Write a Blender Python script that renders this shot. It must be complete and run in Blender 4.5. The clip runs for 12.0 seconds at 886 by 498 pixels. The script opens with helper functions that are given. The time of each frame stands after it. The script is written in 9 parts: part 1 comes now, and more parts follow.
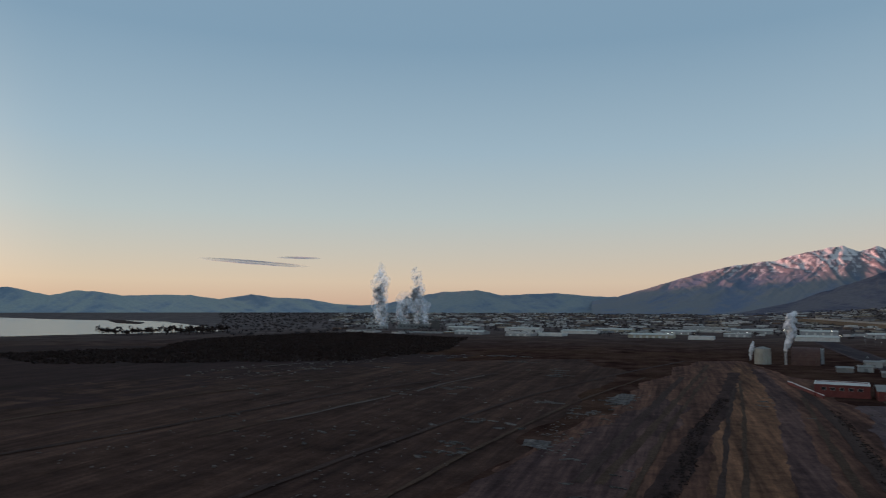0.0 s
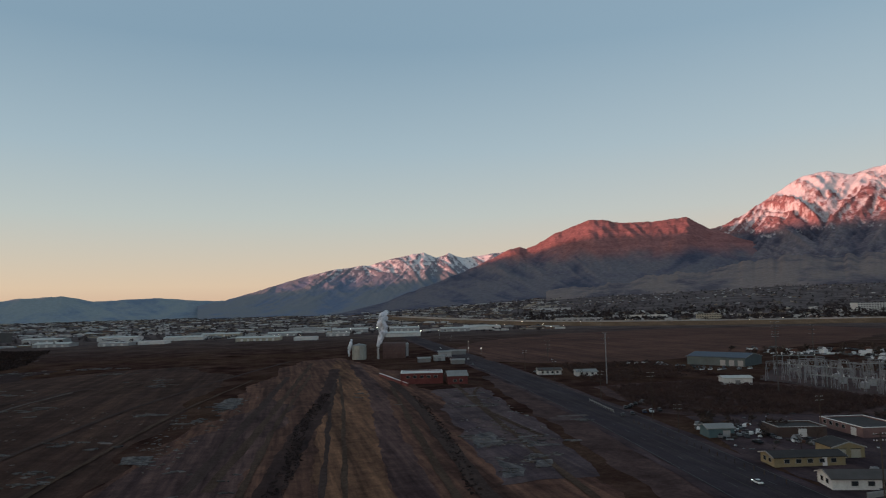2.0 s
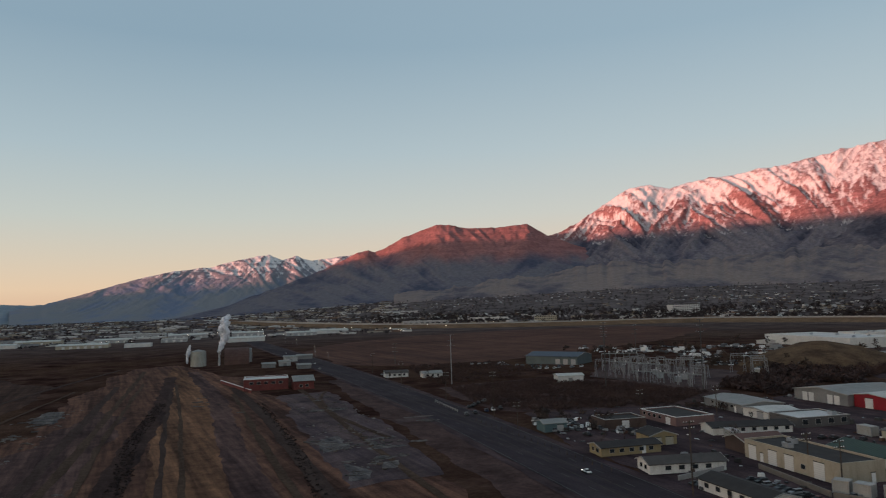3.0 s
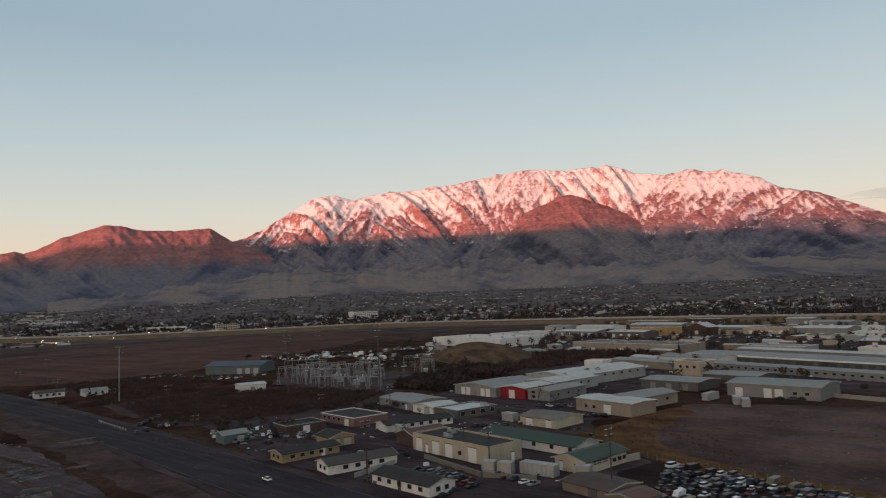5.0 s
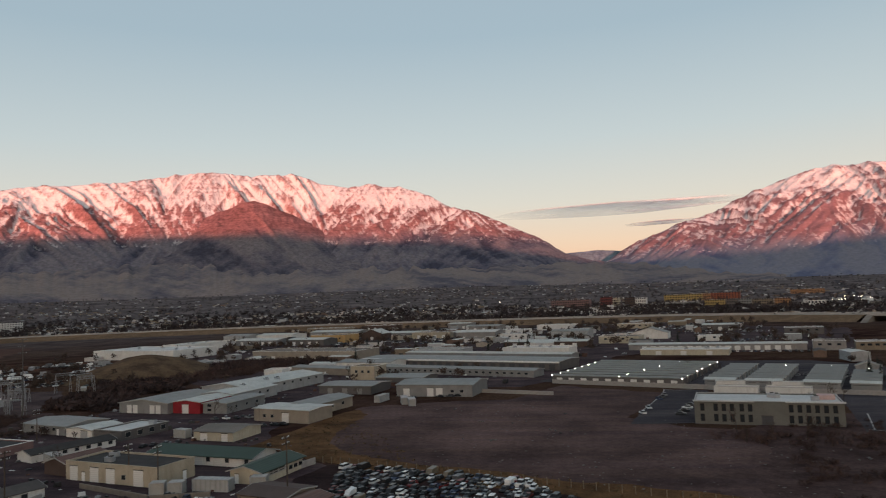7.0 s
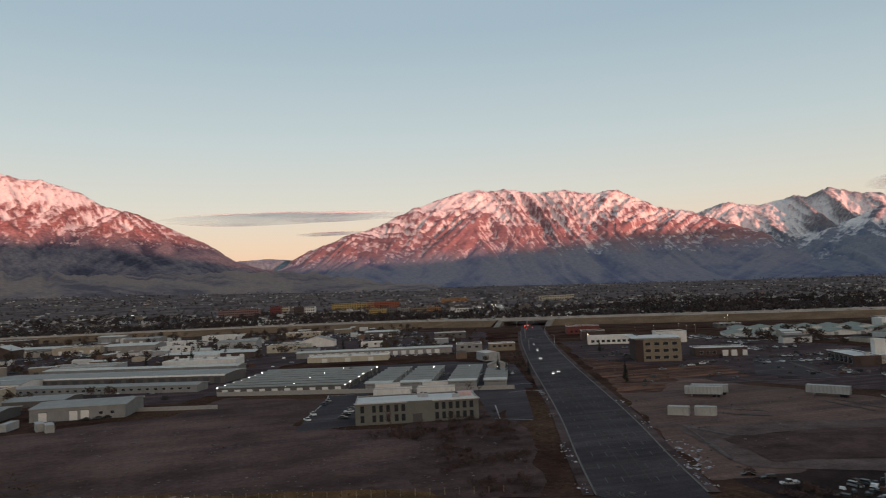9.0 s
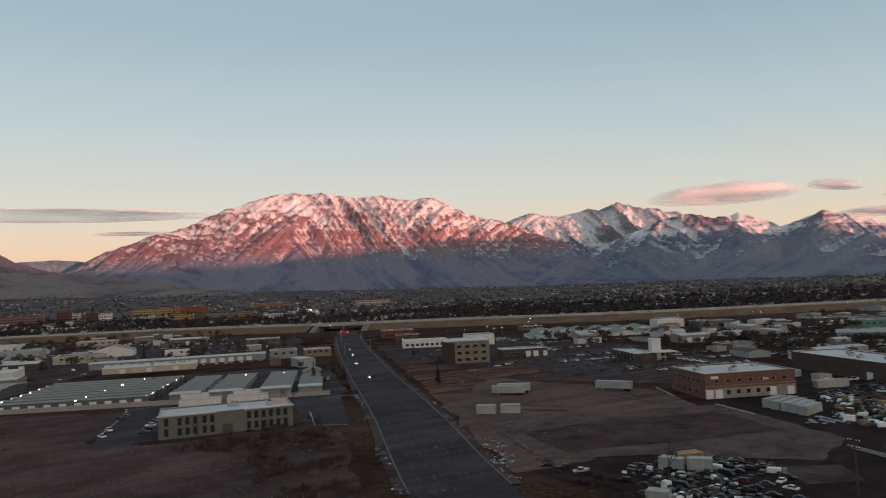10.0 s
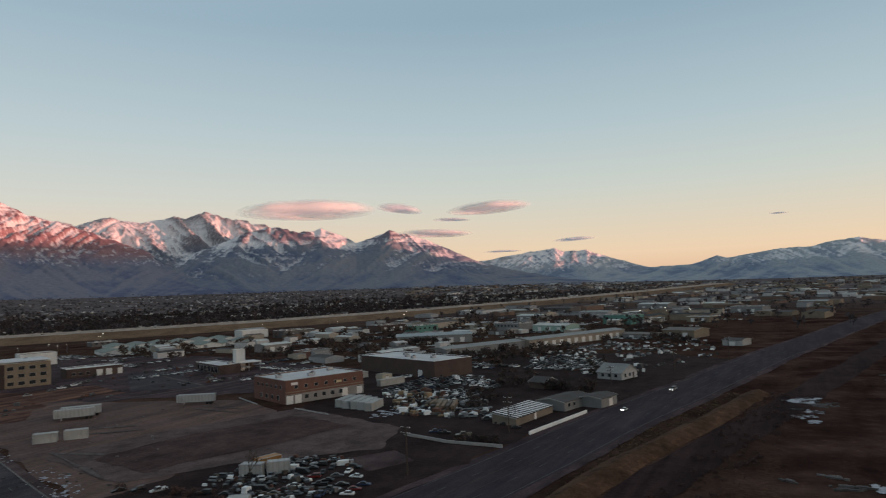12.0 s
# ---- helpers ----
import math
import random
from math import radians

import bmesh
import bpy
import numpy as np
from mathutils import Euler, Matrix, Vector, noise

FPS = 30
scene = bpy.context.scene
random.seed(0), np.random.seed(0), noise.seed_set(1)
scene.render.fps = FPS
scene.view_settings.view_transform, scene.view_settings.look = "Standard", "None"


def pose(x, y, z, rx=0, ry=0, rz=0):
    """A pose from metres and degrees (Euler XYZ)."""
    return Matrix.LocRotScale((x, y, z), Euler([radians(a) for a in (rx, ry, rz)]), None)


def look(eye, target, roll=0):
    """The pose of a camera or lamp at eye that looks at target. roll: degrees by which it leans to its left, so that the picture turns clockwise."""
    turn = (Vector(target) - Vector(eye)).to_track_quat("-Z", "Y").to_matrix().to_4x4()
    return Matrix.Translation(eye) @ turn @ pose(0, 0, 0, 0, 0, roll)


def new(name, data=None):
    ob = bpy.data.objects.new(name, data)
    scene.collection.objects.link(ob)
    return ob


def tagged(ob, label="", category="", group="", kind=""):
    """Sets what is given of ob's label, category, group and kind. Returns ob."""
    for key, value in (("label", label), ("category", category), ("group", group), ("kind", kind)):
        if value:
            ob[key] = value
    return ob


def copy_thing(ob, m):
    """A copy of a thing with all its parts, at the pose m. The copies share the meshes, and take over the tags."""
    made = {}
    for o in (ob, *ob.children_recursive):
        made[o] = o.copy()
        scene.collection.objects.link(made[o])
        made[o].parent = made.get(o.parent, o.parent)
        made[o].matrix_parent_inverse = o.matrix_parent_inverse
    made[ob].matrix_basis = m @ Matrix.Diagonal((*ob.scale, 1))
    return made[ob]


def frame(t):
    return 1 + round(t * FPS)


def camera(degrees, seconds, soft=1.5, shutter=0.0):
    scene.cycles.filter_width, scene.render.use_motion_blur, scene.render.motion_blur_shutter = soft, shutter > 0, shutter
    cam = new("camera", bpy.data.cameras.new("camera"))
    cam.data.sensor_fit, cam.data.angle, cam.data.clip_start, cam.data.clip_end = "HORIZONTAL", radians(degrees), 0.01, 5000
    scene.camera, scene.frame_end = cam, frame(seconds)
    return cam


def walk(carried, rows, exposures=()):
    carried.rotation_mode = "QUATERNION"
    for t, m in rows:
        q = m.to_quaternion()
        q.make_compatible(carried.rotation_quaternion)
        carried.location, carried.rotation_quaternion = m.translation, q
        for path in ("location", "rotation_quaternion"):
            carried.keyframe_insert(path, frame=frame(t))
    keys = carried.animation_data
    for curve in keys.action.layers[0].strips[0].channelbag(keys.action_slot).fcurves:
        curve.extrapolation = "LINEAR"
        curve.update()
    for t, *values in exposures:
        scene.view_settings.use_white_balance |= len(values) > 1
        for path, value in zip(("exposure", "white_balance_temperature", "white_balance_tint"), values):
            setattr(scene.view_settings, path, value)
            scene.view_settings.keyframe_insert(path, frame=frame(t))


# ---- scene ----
cam = camera(65.32, 12.0, 1.1, 0.15)
PATH = [
    (0, (0.401, 1.089, 40.000), (-30.682, 95.767, 48.357), 0.307),
    (0.5, (0.200, 0.529, 39.992), (-14.387, 99.095, 48.476), -0.350),
    (1, (0.000, 0.000, 40.009), (-0.000, 99.641, 48.474), -0.826),
    (1.5, (-0.143, -0.502, 40.033), (12.335, 98.360, 48.433), -1.087),
    (2, (-0.315, -0.953, 40.047), (23.067, 95.915, 48.407), -1.313),
    (2.5, (-0.527, -1.383, 40.064), (33.070, 92.435, 48.390), -1.468),
    (3, (-0.840, -1.754, 40.067), (43.039, 87.723, 48.348), -1.595),
    (4, (-1.523, -2.581, 40.023), (61.223, 74.861, 48.125), -1.850),
    (5, (-2.377, -3.388, 40.060), (75.990, 58.226, 47.948), -2.126),
    (5.5, (-2.898, -3.741, 40.158), (81.790, 48.868, 47.924), -2.243),
    (6, (-3.444, -4.048, 40.270), (86.548, 38.887, 47.889), -2.343),
    (6.5, (-3.989, -4.326, 40.379), (90.303, 28.136, 47.811), -2.408),
    (7, (-4.504, -4.597, 40.482), (92.939, 16.667, 47.735), -2.393),
    (8, (-5.497, -4.957, 40.634), (94.254, -6.545, 47.504), -2.408),
    (9, (-6.379, -4.865, 40.745), (90.228, -29.848, 47.293), -2.517),
    (9.5, (-6.772, -4.571, 40.793), (85.956, -41.461, 47.167), -2.512),
    (10, (-7.253, -4.136, 40.831), (79.526, -53.453, 46.926), -2.481),
    (10.5, (-7.746, -3.564, 40.825), (71.408, -64.390, 46.720), -2.487),
    (11, (-8.239, -2.997, 40.795), (61.534, -74.407, 46.466), -2.496),
    (11.5, (-8.684, -2.430, 40.767), (50.358, -82.954, 46.235), -2.476),
    (12, (-9.132, -1.886, 40.731), (36.348, -90.795, 45.904), -2.463),
]
walk(cam, [(t, look(e, g, r)) for t, e, g, r in PATH],
     [(0.0, 0.06, 5980, 10), (2.5, 0.19, 6420, 11), (5.0, 0.44, 6950, 14), (9.0, 0.43, 6900, 13), (12.0, 0.37, 6640, 11)])

EYE = Vector((-3.0, -2.0, 40.0))

# ---------------------------------------------------------------- sky and sun
SUN_AZ, SUN_EL = 262.0, 0.7          # clockwise from +y, degrees

world = bpy.data.worlds.new("dusk_sky")
world.use_nodes = True
scene.world = world
wn, wl = world.node_tree.nodes, world.node_tree.links
wn.clear()
w_out = wn.new("ShaderNodeOutputWorld")
w_bg = wn.new("ShaderNodeBackground")
w_sky = wn.new("ShaderNodeTexSky")
w_sky.sky_type = "NISHITA"
w_sky.sun_disc = False
w_sky.sun_elevation = radians(SUN_EL)
w_sky.sun_rotation = radians(SUN_AZ)
w_sky.altitude = 1400
w_co = wn.new("ShaderNodeTexCoord")
w_sep = wn.new("ShaderNodeSeparateXYZ")
wl.new(w_co.outputs["Generated"], w_sep.inputs[0])
# twilight colours by height above the horizon: warm rim and grey-blue above, and the glow where the sun goes down
def sky_ramp(stops):
    r = wn.new("ShaderNodeValToRGB")
    els = r.color_ramp.elements
    els[0].position, els[0].color = stops[0][0], (*stops[0][1], 1)
    els[1].position, els[1].color = stops[-1][0], (*stops[-1][1], 1)
    for p_, c_ in stops[1:-1]:
        e_ = els.new(p_)
        e_.color = (*c_, 1)
    wl.new(w_sep.outputs["Z"], r.inputs["Fac"])
    return r.outputs["Color"]


east = sky_ramp([(0.0, (0.55, 0.35, 0.26)), (0.035, (0.63, 0.42, 0.32)), (0.075, (0.59, 0.475, 0.39)), (0.13, (0.49, 0.50, 0.475)),
                 (0.22, (0.38, 0.46, 0.495)), (0.36, (0.26, 0.365, 0.44)), (0.55, (0.24, 0.335, 0.415)), (1.0, (0.255, 0.30, 0.365))])
side = sky_ramp([(0.0, (0.58, 0.40, 0.29)), (0.035, (0.64, 0.50, 0.37)), (0.075, (0.56, 0.50, 0.415)), (0.13, (0.46, 0.50, 0.475)),
                 (0.22, (0.345, 0.44, 0.485)), (0.36, (0.22, 0.325, 0.405)), (0.55, (0.23, 0.33, 0.41)), (1.0, (0.255, 0.30, 0.365))])
west = sky_ramp([(0.0, (0.95, 0.58, 0.38)), (0.06, (1.25, 0.86, 0.60)), (0.15, (1.05, 0.86, 0.66)), (0.32, (0.58, 0.58, 0.55)),
                 (0.55, (0.27, 0.35, 0.41)), (1.0, (0.255, 0.30, 0.365))])
w_dot = wn.new("ShaderNodeVectorMath")
w_dot.operation = "DOT_PRODUCT"
w_dot.inputs[1].default_value = (math.sin(radians(SUN_AZ)), math.cos(radians(SUN_AZ)), 0.0)
wl.new(w_co.outputs["Generated"], w_dot.inputs[0])
w_map = wn.new("ShaderNodeMapRange")
w_map.interpolation_type = "SMOOTHSTEP"
w_map.inputs["From Min"].default_value, w_map.inputs["From Max"].default_value = 0.60, 1.0
wl.new(w_dot.outputs["Value"], w_map.inputs["Value"])
w_mix = wn.new("ShaderNodeMix")
w_mix.data_type = "RGBA"
wl.new(w_map.outputs["Result"], w_mix.inputs["Factor"])
w_map2 = wn.new("ShaderNodeMapRange")
w_map2.interpolation_type = "SMOOTHSTEP"
w_map2.inputs["From Min"].default_value, w_map2.inputs["From Max"].default_value = -0.9, -0.15
wl.new(w_dot.outputs["Value"], w_map2.inputs["Value"])
w_mix2 = wn.new("ShaderNodeMix")
w_mix2.data_type = "RGBA"
wl.new(w_map2.outputs["Result"], w_mix2.inputs["Factor"])
wl.new(east, w_mix2.inputs[6])
wl.new(side, w_mix2.inputs[7])
wl.new(w_mix2.outputs[2], w_mix.inputs[6])
wl.new(west, w_mix.inputs[7])
w_add = wn.new("ShaderNodeMix")
w_add.data_type, w_add.blend_type = "RGBA", "ADD"
w_add.inputs["Factor"].default_value = 0.05
# the bright afterglow round the place where the sun goes down
glow = sky_ramp([(0.0, (2.0, 1.30, 0.85)), (0.10, (2.3, 1.65, 1.15)), (0.25, (1.7, 1.35, 1.05)), (0.5, (0.6, 0.58, 0.55)), (1.0, (0.255, 0.30, 0.365))])
w_map3 = wn.new("ShaderNodeMapRange")
w_map3.interpolation_type = "SMOOTHSTEP"
w_map3.inputs["From Min"].default_value, w_map3.inputs["From Max"].default_value = 0.74, 0.97
wl.new(w_dot.outputs["Value"], w_map3.inputs["Value"])
w_mix3 = wn.new("ShaderNodeMix")
w_mix3.data_type = "RGBA"
wl.new(w_map3.outputs["Result"], w_mix3.inputs["Factor"])
wl.new(w_mix.outputs[2], w_mix3.inputs[6])
wl.new(glow, w_mix3.inputs[7])
wl.new(w_mix3.outputs[2], w_add.inputs[6])
wl.new(w_sky.outputs["Color"], w_add.inputs[7])
wl.new(w_add.outputs[2], w_bg.inputs["Color"])
w_bg.inputs["Strength"].default_value = 0.9
wl.new(w_bg.outputs[0], w_out.inputs[0])

sun_data = bpy.data.lights.new("sun", "SUN")
sun_data.energy, sun_data.angle, sun_data.color = 5.0, radians(0.4), (1.0, 0.37, 0.285)
sun = new("sun", sun_data)
sun_way = Vector((math.sin(radians(SUN_AZ)) * math.cos(radians(SUN_EL)), math.cos(radians(SUN_AZ)) * math.cos(radians(SUN_EL)), math.sin(radians(SUN_EL))))
sun.matrix_world = look(sun_way * 900 + Vector((0, 0, 300)), Vector((0, 0, 300)))


# ---------------------------------------------------------------- noise on arrays
def lattice(ix, iy, seed):
    n = (ix.astype(np.int64) * 374761393 + iy.astype(np.int64) * 668265263 + seed * 69069) & 0x7FFFFFFF
    n = ((n ^ (n >> 13)) * 1274126177) & 0x7FFFFFFF
    return ((n ^ (n >> 16)) & 0xFFFF) / 65535.0


def vnoise(x, y, seed=0):
    x, y = np.broadcast_arrays(np.asarray(x, float), np.asarray(y, float))
    ix, iy = np.floor(x), np.floor(y)
    fx, fy = x - ix, y - iy
    fx, fy = fx * fx * (3 - 2 * fx), fy * fy * (3 - 2 * fy)
    a, b = lattice(ix, iy, seed), lattice(ix + 1, iy, seed)
    c, d = lattice(ix, iy + 1, seed), lattice(ix + 1, iy + 1, seed)
    return (a + (b - a) * fx) * (1 - fy) + (c + (d - c) * fx) * fy


def fbm(x, y, octaves=4, seed=0):
    total, amp, norm = 0.0, 1.0, 0.0
    for k in range(octaves):
        total = total + amp * vnoise(x * 2 ** k + 17.3 * k, y * 2 ** k + 5.1 * k, seed + k)
        norm += amp
        amp *= 0.5
    return total / norm


def ridged(x, y, octaves=4, seed=0):
    total, amp, norm = 0.0, 1.0, 0.0
    for k in range(octaves):
        total = total + amp * (1 - np.abs(2 * vnoise(x * 2 ** k + 9.7 * k, y * 2 ** k + 3.3 * k, seed + k) - 1))
        norm += amp
        amp *= 0.5
    return total / norm


def smooth(a, b, x):
    t = np.clip((x - a) / (b - a), 0, 1)
    return t * t * (3 - 2 * t)


# ---------------------------------------------------------------- the lie of the land
def ground_z(x, y):
    """Nearly flat floor of the valley, rising in benches towards the mountains and falling gently to the lake."""
    x, y = np.asarray(x, float), np.asarray(y, float)
    r = np.hypot(x, y)
    az = np.degrees(np.arctan2(x, y))
    rise = np.interp(az, [-180, -175, -60, 5, 25, 40, 80, 103, 125, 150, 172, 180], [0, 0, 0, 12, 85, 116, 116, 78, 52, 34, 6, 0])
    base = np.maximum(0.004 * np.minimum(x, 900), -4.0)
    return base + rise * smooth(1150, 3300, r) + 0.25 * (fbm(x / 60, y / 60, 3, 5) - 0.5) * smooth(40, 120, r)


def gz(x, y):
    return float(ground_z(x, y))


# ---------------------------------------------------------------- materials
MATS = {}


def shader(name, rough=0.8, metal=0.0):
    m = bpy.data.materials.new(name)
    m.use_nodes = True
    n, l = m.node_tree.nodes, m.node_tree.links
    b = n["Principled BSDF"]
    b.inputs["Roughness"].default_value = rough
    b.inputs["Metallic"].default_value = metal
    b.inputs["Specular IOR Level"].default_value = 0.25
    return m, n, l, b


def noise_node(n, l, scale, detail=4.0, rough=0.6, vec=None, stretch=None, coords="Object"):
    t = n.new("ShaderNodeTexNoise")
    t.inputs["Scale"].default_value, t.inputs["Detail"].default_value, t.inputs["Roughness"].default_value = scale, detail, rough
    if vec is None:
        if coords == "world":
            vec = n.new("ShaderNodeNewGeometry").outputs["Position"]
        else:
            vec = n.new("ShaderNodeTexCoord").outputs[coords]
    if stretch:
        mp = n.new("ShaderNodeMapping")
        mp.inputs["Scale"].default_value = stretch[:3]
        if len(stretch) > 3:
            mp.inputs["Rotation"].default_value = (0, 0, radians(stretch[3]))
        l.new(vec, mp.inputs["Vector"])
        vec = mp.outputs[0]
    l.new(vec, t.inputs["Vector"])
    return t.outputs["Fac"]


def ramp_node(n, l, fac, stops):
    r = n.new("ShaderNodeValToRGB")
    e = r.color_ramp.elements
    e[0].position, e[0].color = stops[0][0], (*stops[0][1], 1)
    e[1].position, e[1].color = stops[-1][0], (*stops[-1][1], 1)
    for p, c in stops[1:-1]:
        q = e.new(p)
        q.color = (*c, 1)
    l.new(fac, r.inputs["Fac"])
    return r.outputs["Color"]


def mix_node(n, l, fac, a, b, blend="MIX"):
    m = n.new("ShaderNodeMix")
    m.data_type, m.blend_type = "RGBA", blend
    for key, val in (("Factor", fac), ("A", a), ("B", b)):
        sock = [s for s in m.inputs if s.name == key and (s.type == "RGBA" if key != "Factor" else s.type == "VALUE")][0]
        if isinstance(val, (int, float)):
            sock.default_value = val
        elif isinstance(val, tuple):
            sock.default_value = (*val, 1)
        else:
            l.new(val, sock)
    return [s for s in m.outputs if s.type == "RGBA"][0]


def math_node(n, l, op, a, b=0.0, clamp=False):
    m = n.new("ShaderNodeMath")
    m.operation, m.use_clamp = op, clamp
    for i, val in enumerate((a, b)):
        if isinstance(val, (int, float)):
            m.inputs[i].default_value = val
        else:
            l.new(val, m.inputs[i])
    return m.outputs[0]


def bump(n, l, b, height, strength=0.4, dist=0.1):
    k = n.new("ShaderNodeBump")
    k.inputs["Strength"].default_value, k.inputs["Distance"].default_value = strength, dist
    l.new(height, k.inputs["Height"])
    l.new(k.outputs[0], b.inputs["Normal"])


def plain(name, col, rough=0.75, var=0.3, scale=0.6, fine=9.0, metal=0.0, vary=0.0, dirt=None):
    """Worn surface: base colour varied by large stains and a fine grain; vary shifts the tone from thing to thing."""
    if name in MATS:
        return MATS[name]
    m, n, l, b = shader(name, rough, metal)
    dark = tuple(c * (1 - var) for c in col)
    light = tuple(min(1, c * (1 + var * 0.6)) for c in col)
    big = ramp_node(n, l, noise_node(n, l, scale, 5), [(0.3, dark), (0.7, light)])
    small = noise_node(n, l, fine, 3)
    grain = ramp_node(n, l, small, [(0.25, (0.8, 0.8, 0.8)), (0.75, (1.1, 1.1, 1.1))])
    col_out = mix_node(n, l, 1.0, big, grain, "MULTIPLY")
    if dirt:
        streak = noise_node(n, l, 1.3, 4, 0.7, stretch=(1, 1, 0.15))
        mask = math_node(n, l, "MULTIPLY", math_node(n, l, "SUBTRACT", streak, 0.5, True), 3.0, True)
        col_out = mix_node(n, l, mask, col_out, dirt)
    if vary:
        info = n.new("ShaderNodeObjectInfo")
        tone = ramp_node(n, l, info.outputs["Random"], [(0.0, (1 - vary,) * 3), (1.0, (1 + vary * 0.5,) * 3)])
        col_out = mix_node(n, l, 1.0, col_out, tone, "MULTIPLY")
    l.new(col_out, b.inputs["Base Color"])
    bump(n, l, b, small, 0.25, 0.02)
    MATS[name] = m
    return m


def ribbed(name, col, rough=0.5, metal=0.0, pitch=0.6, axis="X", var=0.2, dirt=(0.12, 0.10, 0.08)):
    """Ribbed sheet metal with seams and weather stains."""
    if name in MATS:
        return MATS[name]
    m, n, l, b = shader(name, rough, metal)
    w = n.new("ShaderNodeTexWave")
    w.wave_type, w.bands_direction = "BANDS", axis
    w.inputs["Scale"].default_value = 0.314 / pitch
    l.new(n.new("ShaderNodeTexCoord").outputs["Object"], w.inputs["Vector"])
    big = ramp_node(n, l, noise_node(n, l, 0.25, 5), [(0.3, tuple(c * (1 - var) for c in col)), (0.7, tuple(min(1, c * (1 + var * 0.5)) for c in col))])
    stain = noise_node(n, l, 0.9, 5, 0.7, stretch=(1, 1, 0.2))
    mask = math_node(n, l, "MULTIPLY", math_node(n, l, "SUBTRACT", stain, 0.55, True), 2.5, True)
    c2 = mix_node(n, l, mask, big, dirt)
    rib = ramp_node(n, l, w.outputs["Fac"], [(0.0, (0.84, 0.84, 0.84)), (0.4, (1, 1, 1))])
    l.new(mix_node(n, l, 1.0, c2, rib, "MULTIPLY"), b.inputs["Base Color"])
    bump(n, l, b, w.outputs["Fac"], 0.5, 0.05)
    MATS[name] = m
    return m


def glass(name, col=(0.03, 0.035, 0.04)):
    if name in MATS:
        return MATS[name]
    m, n, l, b = shader(name, 0.08)
    b.inputs["Specular IOR Level"].default_value = 0.6
    l.new(ramp_node(n, l, noise_node(n, l, 0.4, 2), [(0.3, col), (0.7, tuple(c * 1.8 for c in col))]), b.inputs["Base Color"])
    MATS[name] = m
    return m


def lamp_glow(name, col, power):
    if name in MATS:
        return MATS[name]
    m, n, l, b = shader(name, 0.4)
    b.inputs["Base Color"].default_value = (*col, 1)
    b.inputs["Emission Color"].default_value = (*col, 1)
    b.inputs["Emission Strength"].default_value = power
    MATS[name] = m
    return m


def ground_material():
    m, n, l, b = shader("ground_soil_and_dead_grass", 0.95)
    far = noise_node(n, l, 0.006, 6, 0.6, coords="world")
    mid = noise_node(n, l, 0.045, 6, 0.65, coords="world")
    fine = noise_node(n, l, 0.9, 5, 0.7, coords="world")
    drag = noise_node(n, l, 0.05, 5, 0.6, coords="world", stretch=(1.0, 0.12, 1, 12))
    soil = ramp_node(n, l, mid, [(0.32, (0.0165, 0.0085, 0.0072)), (0.5, (0.041, 0.0225, 0.0180)), (0.7, (0.092, 0.055, 0.042))])
    grass = ramp_node(n, l, fine, [(0.35, (0.032, 0.0185, 0.0135)), (0.65, (0.115, 0.070, 0.045))])
    pick = math_node(n, l, "MULTIPLY", math_node(n, l, "SUBTRACT", math_node(n, l, "ADD", far, math_node(n, l, "MULTIPLY", drag, 0.7)), 0.78, True), 3.0, True)
    base = mix_node(n, l, pick, soil, grass)
    # paler with distance over lawns, streets and stubble: haze put into the ground colour
    ln = n.new("ShaderNodeVectorMath")
    ln.operation = "LENGTH"
    l.new(n.new("ShaderNodeNewGeometry").outputs["Position"], ln.inputs[0])
    rg = n.new("ShaderNodeMapRange")
    rg.inputs["From Min"].default_value, rg.inputs["From Max"].default_value = 650, 1500
    l.new(ln.outputs["Value"], rg.inputs["Value"])
    town = ramp_node(n, l, noise_node(n, l, 0.02, 6, 0.7, coords="world"), [(0.35, (0.058, 0.049, 0.050)), (0.65, (0.168, 0.142, 0.134))])
    base = mix_node(n, l, rg.outputs["Result"], base, town)
    speck = ramp_node(n, l, noise_node(n, l, 0.35, 6, 0.8, coords="world"), [(0.56, (1, 1, 1)), (0.74, (2.0, 1.95, 1.9))])
    l.new(mix_node(n, l, 1.0, base, speck, "MULTIPLY"), b.inputs["Base Color"])
    b.inputs["Specular IOR Level"].default_value = 0.0
    bump(n, l, b, fine, 0.6, 0.3)
    return m


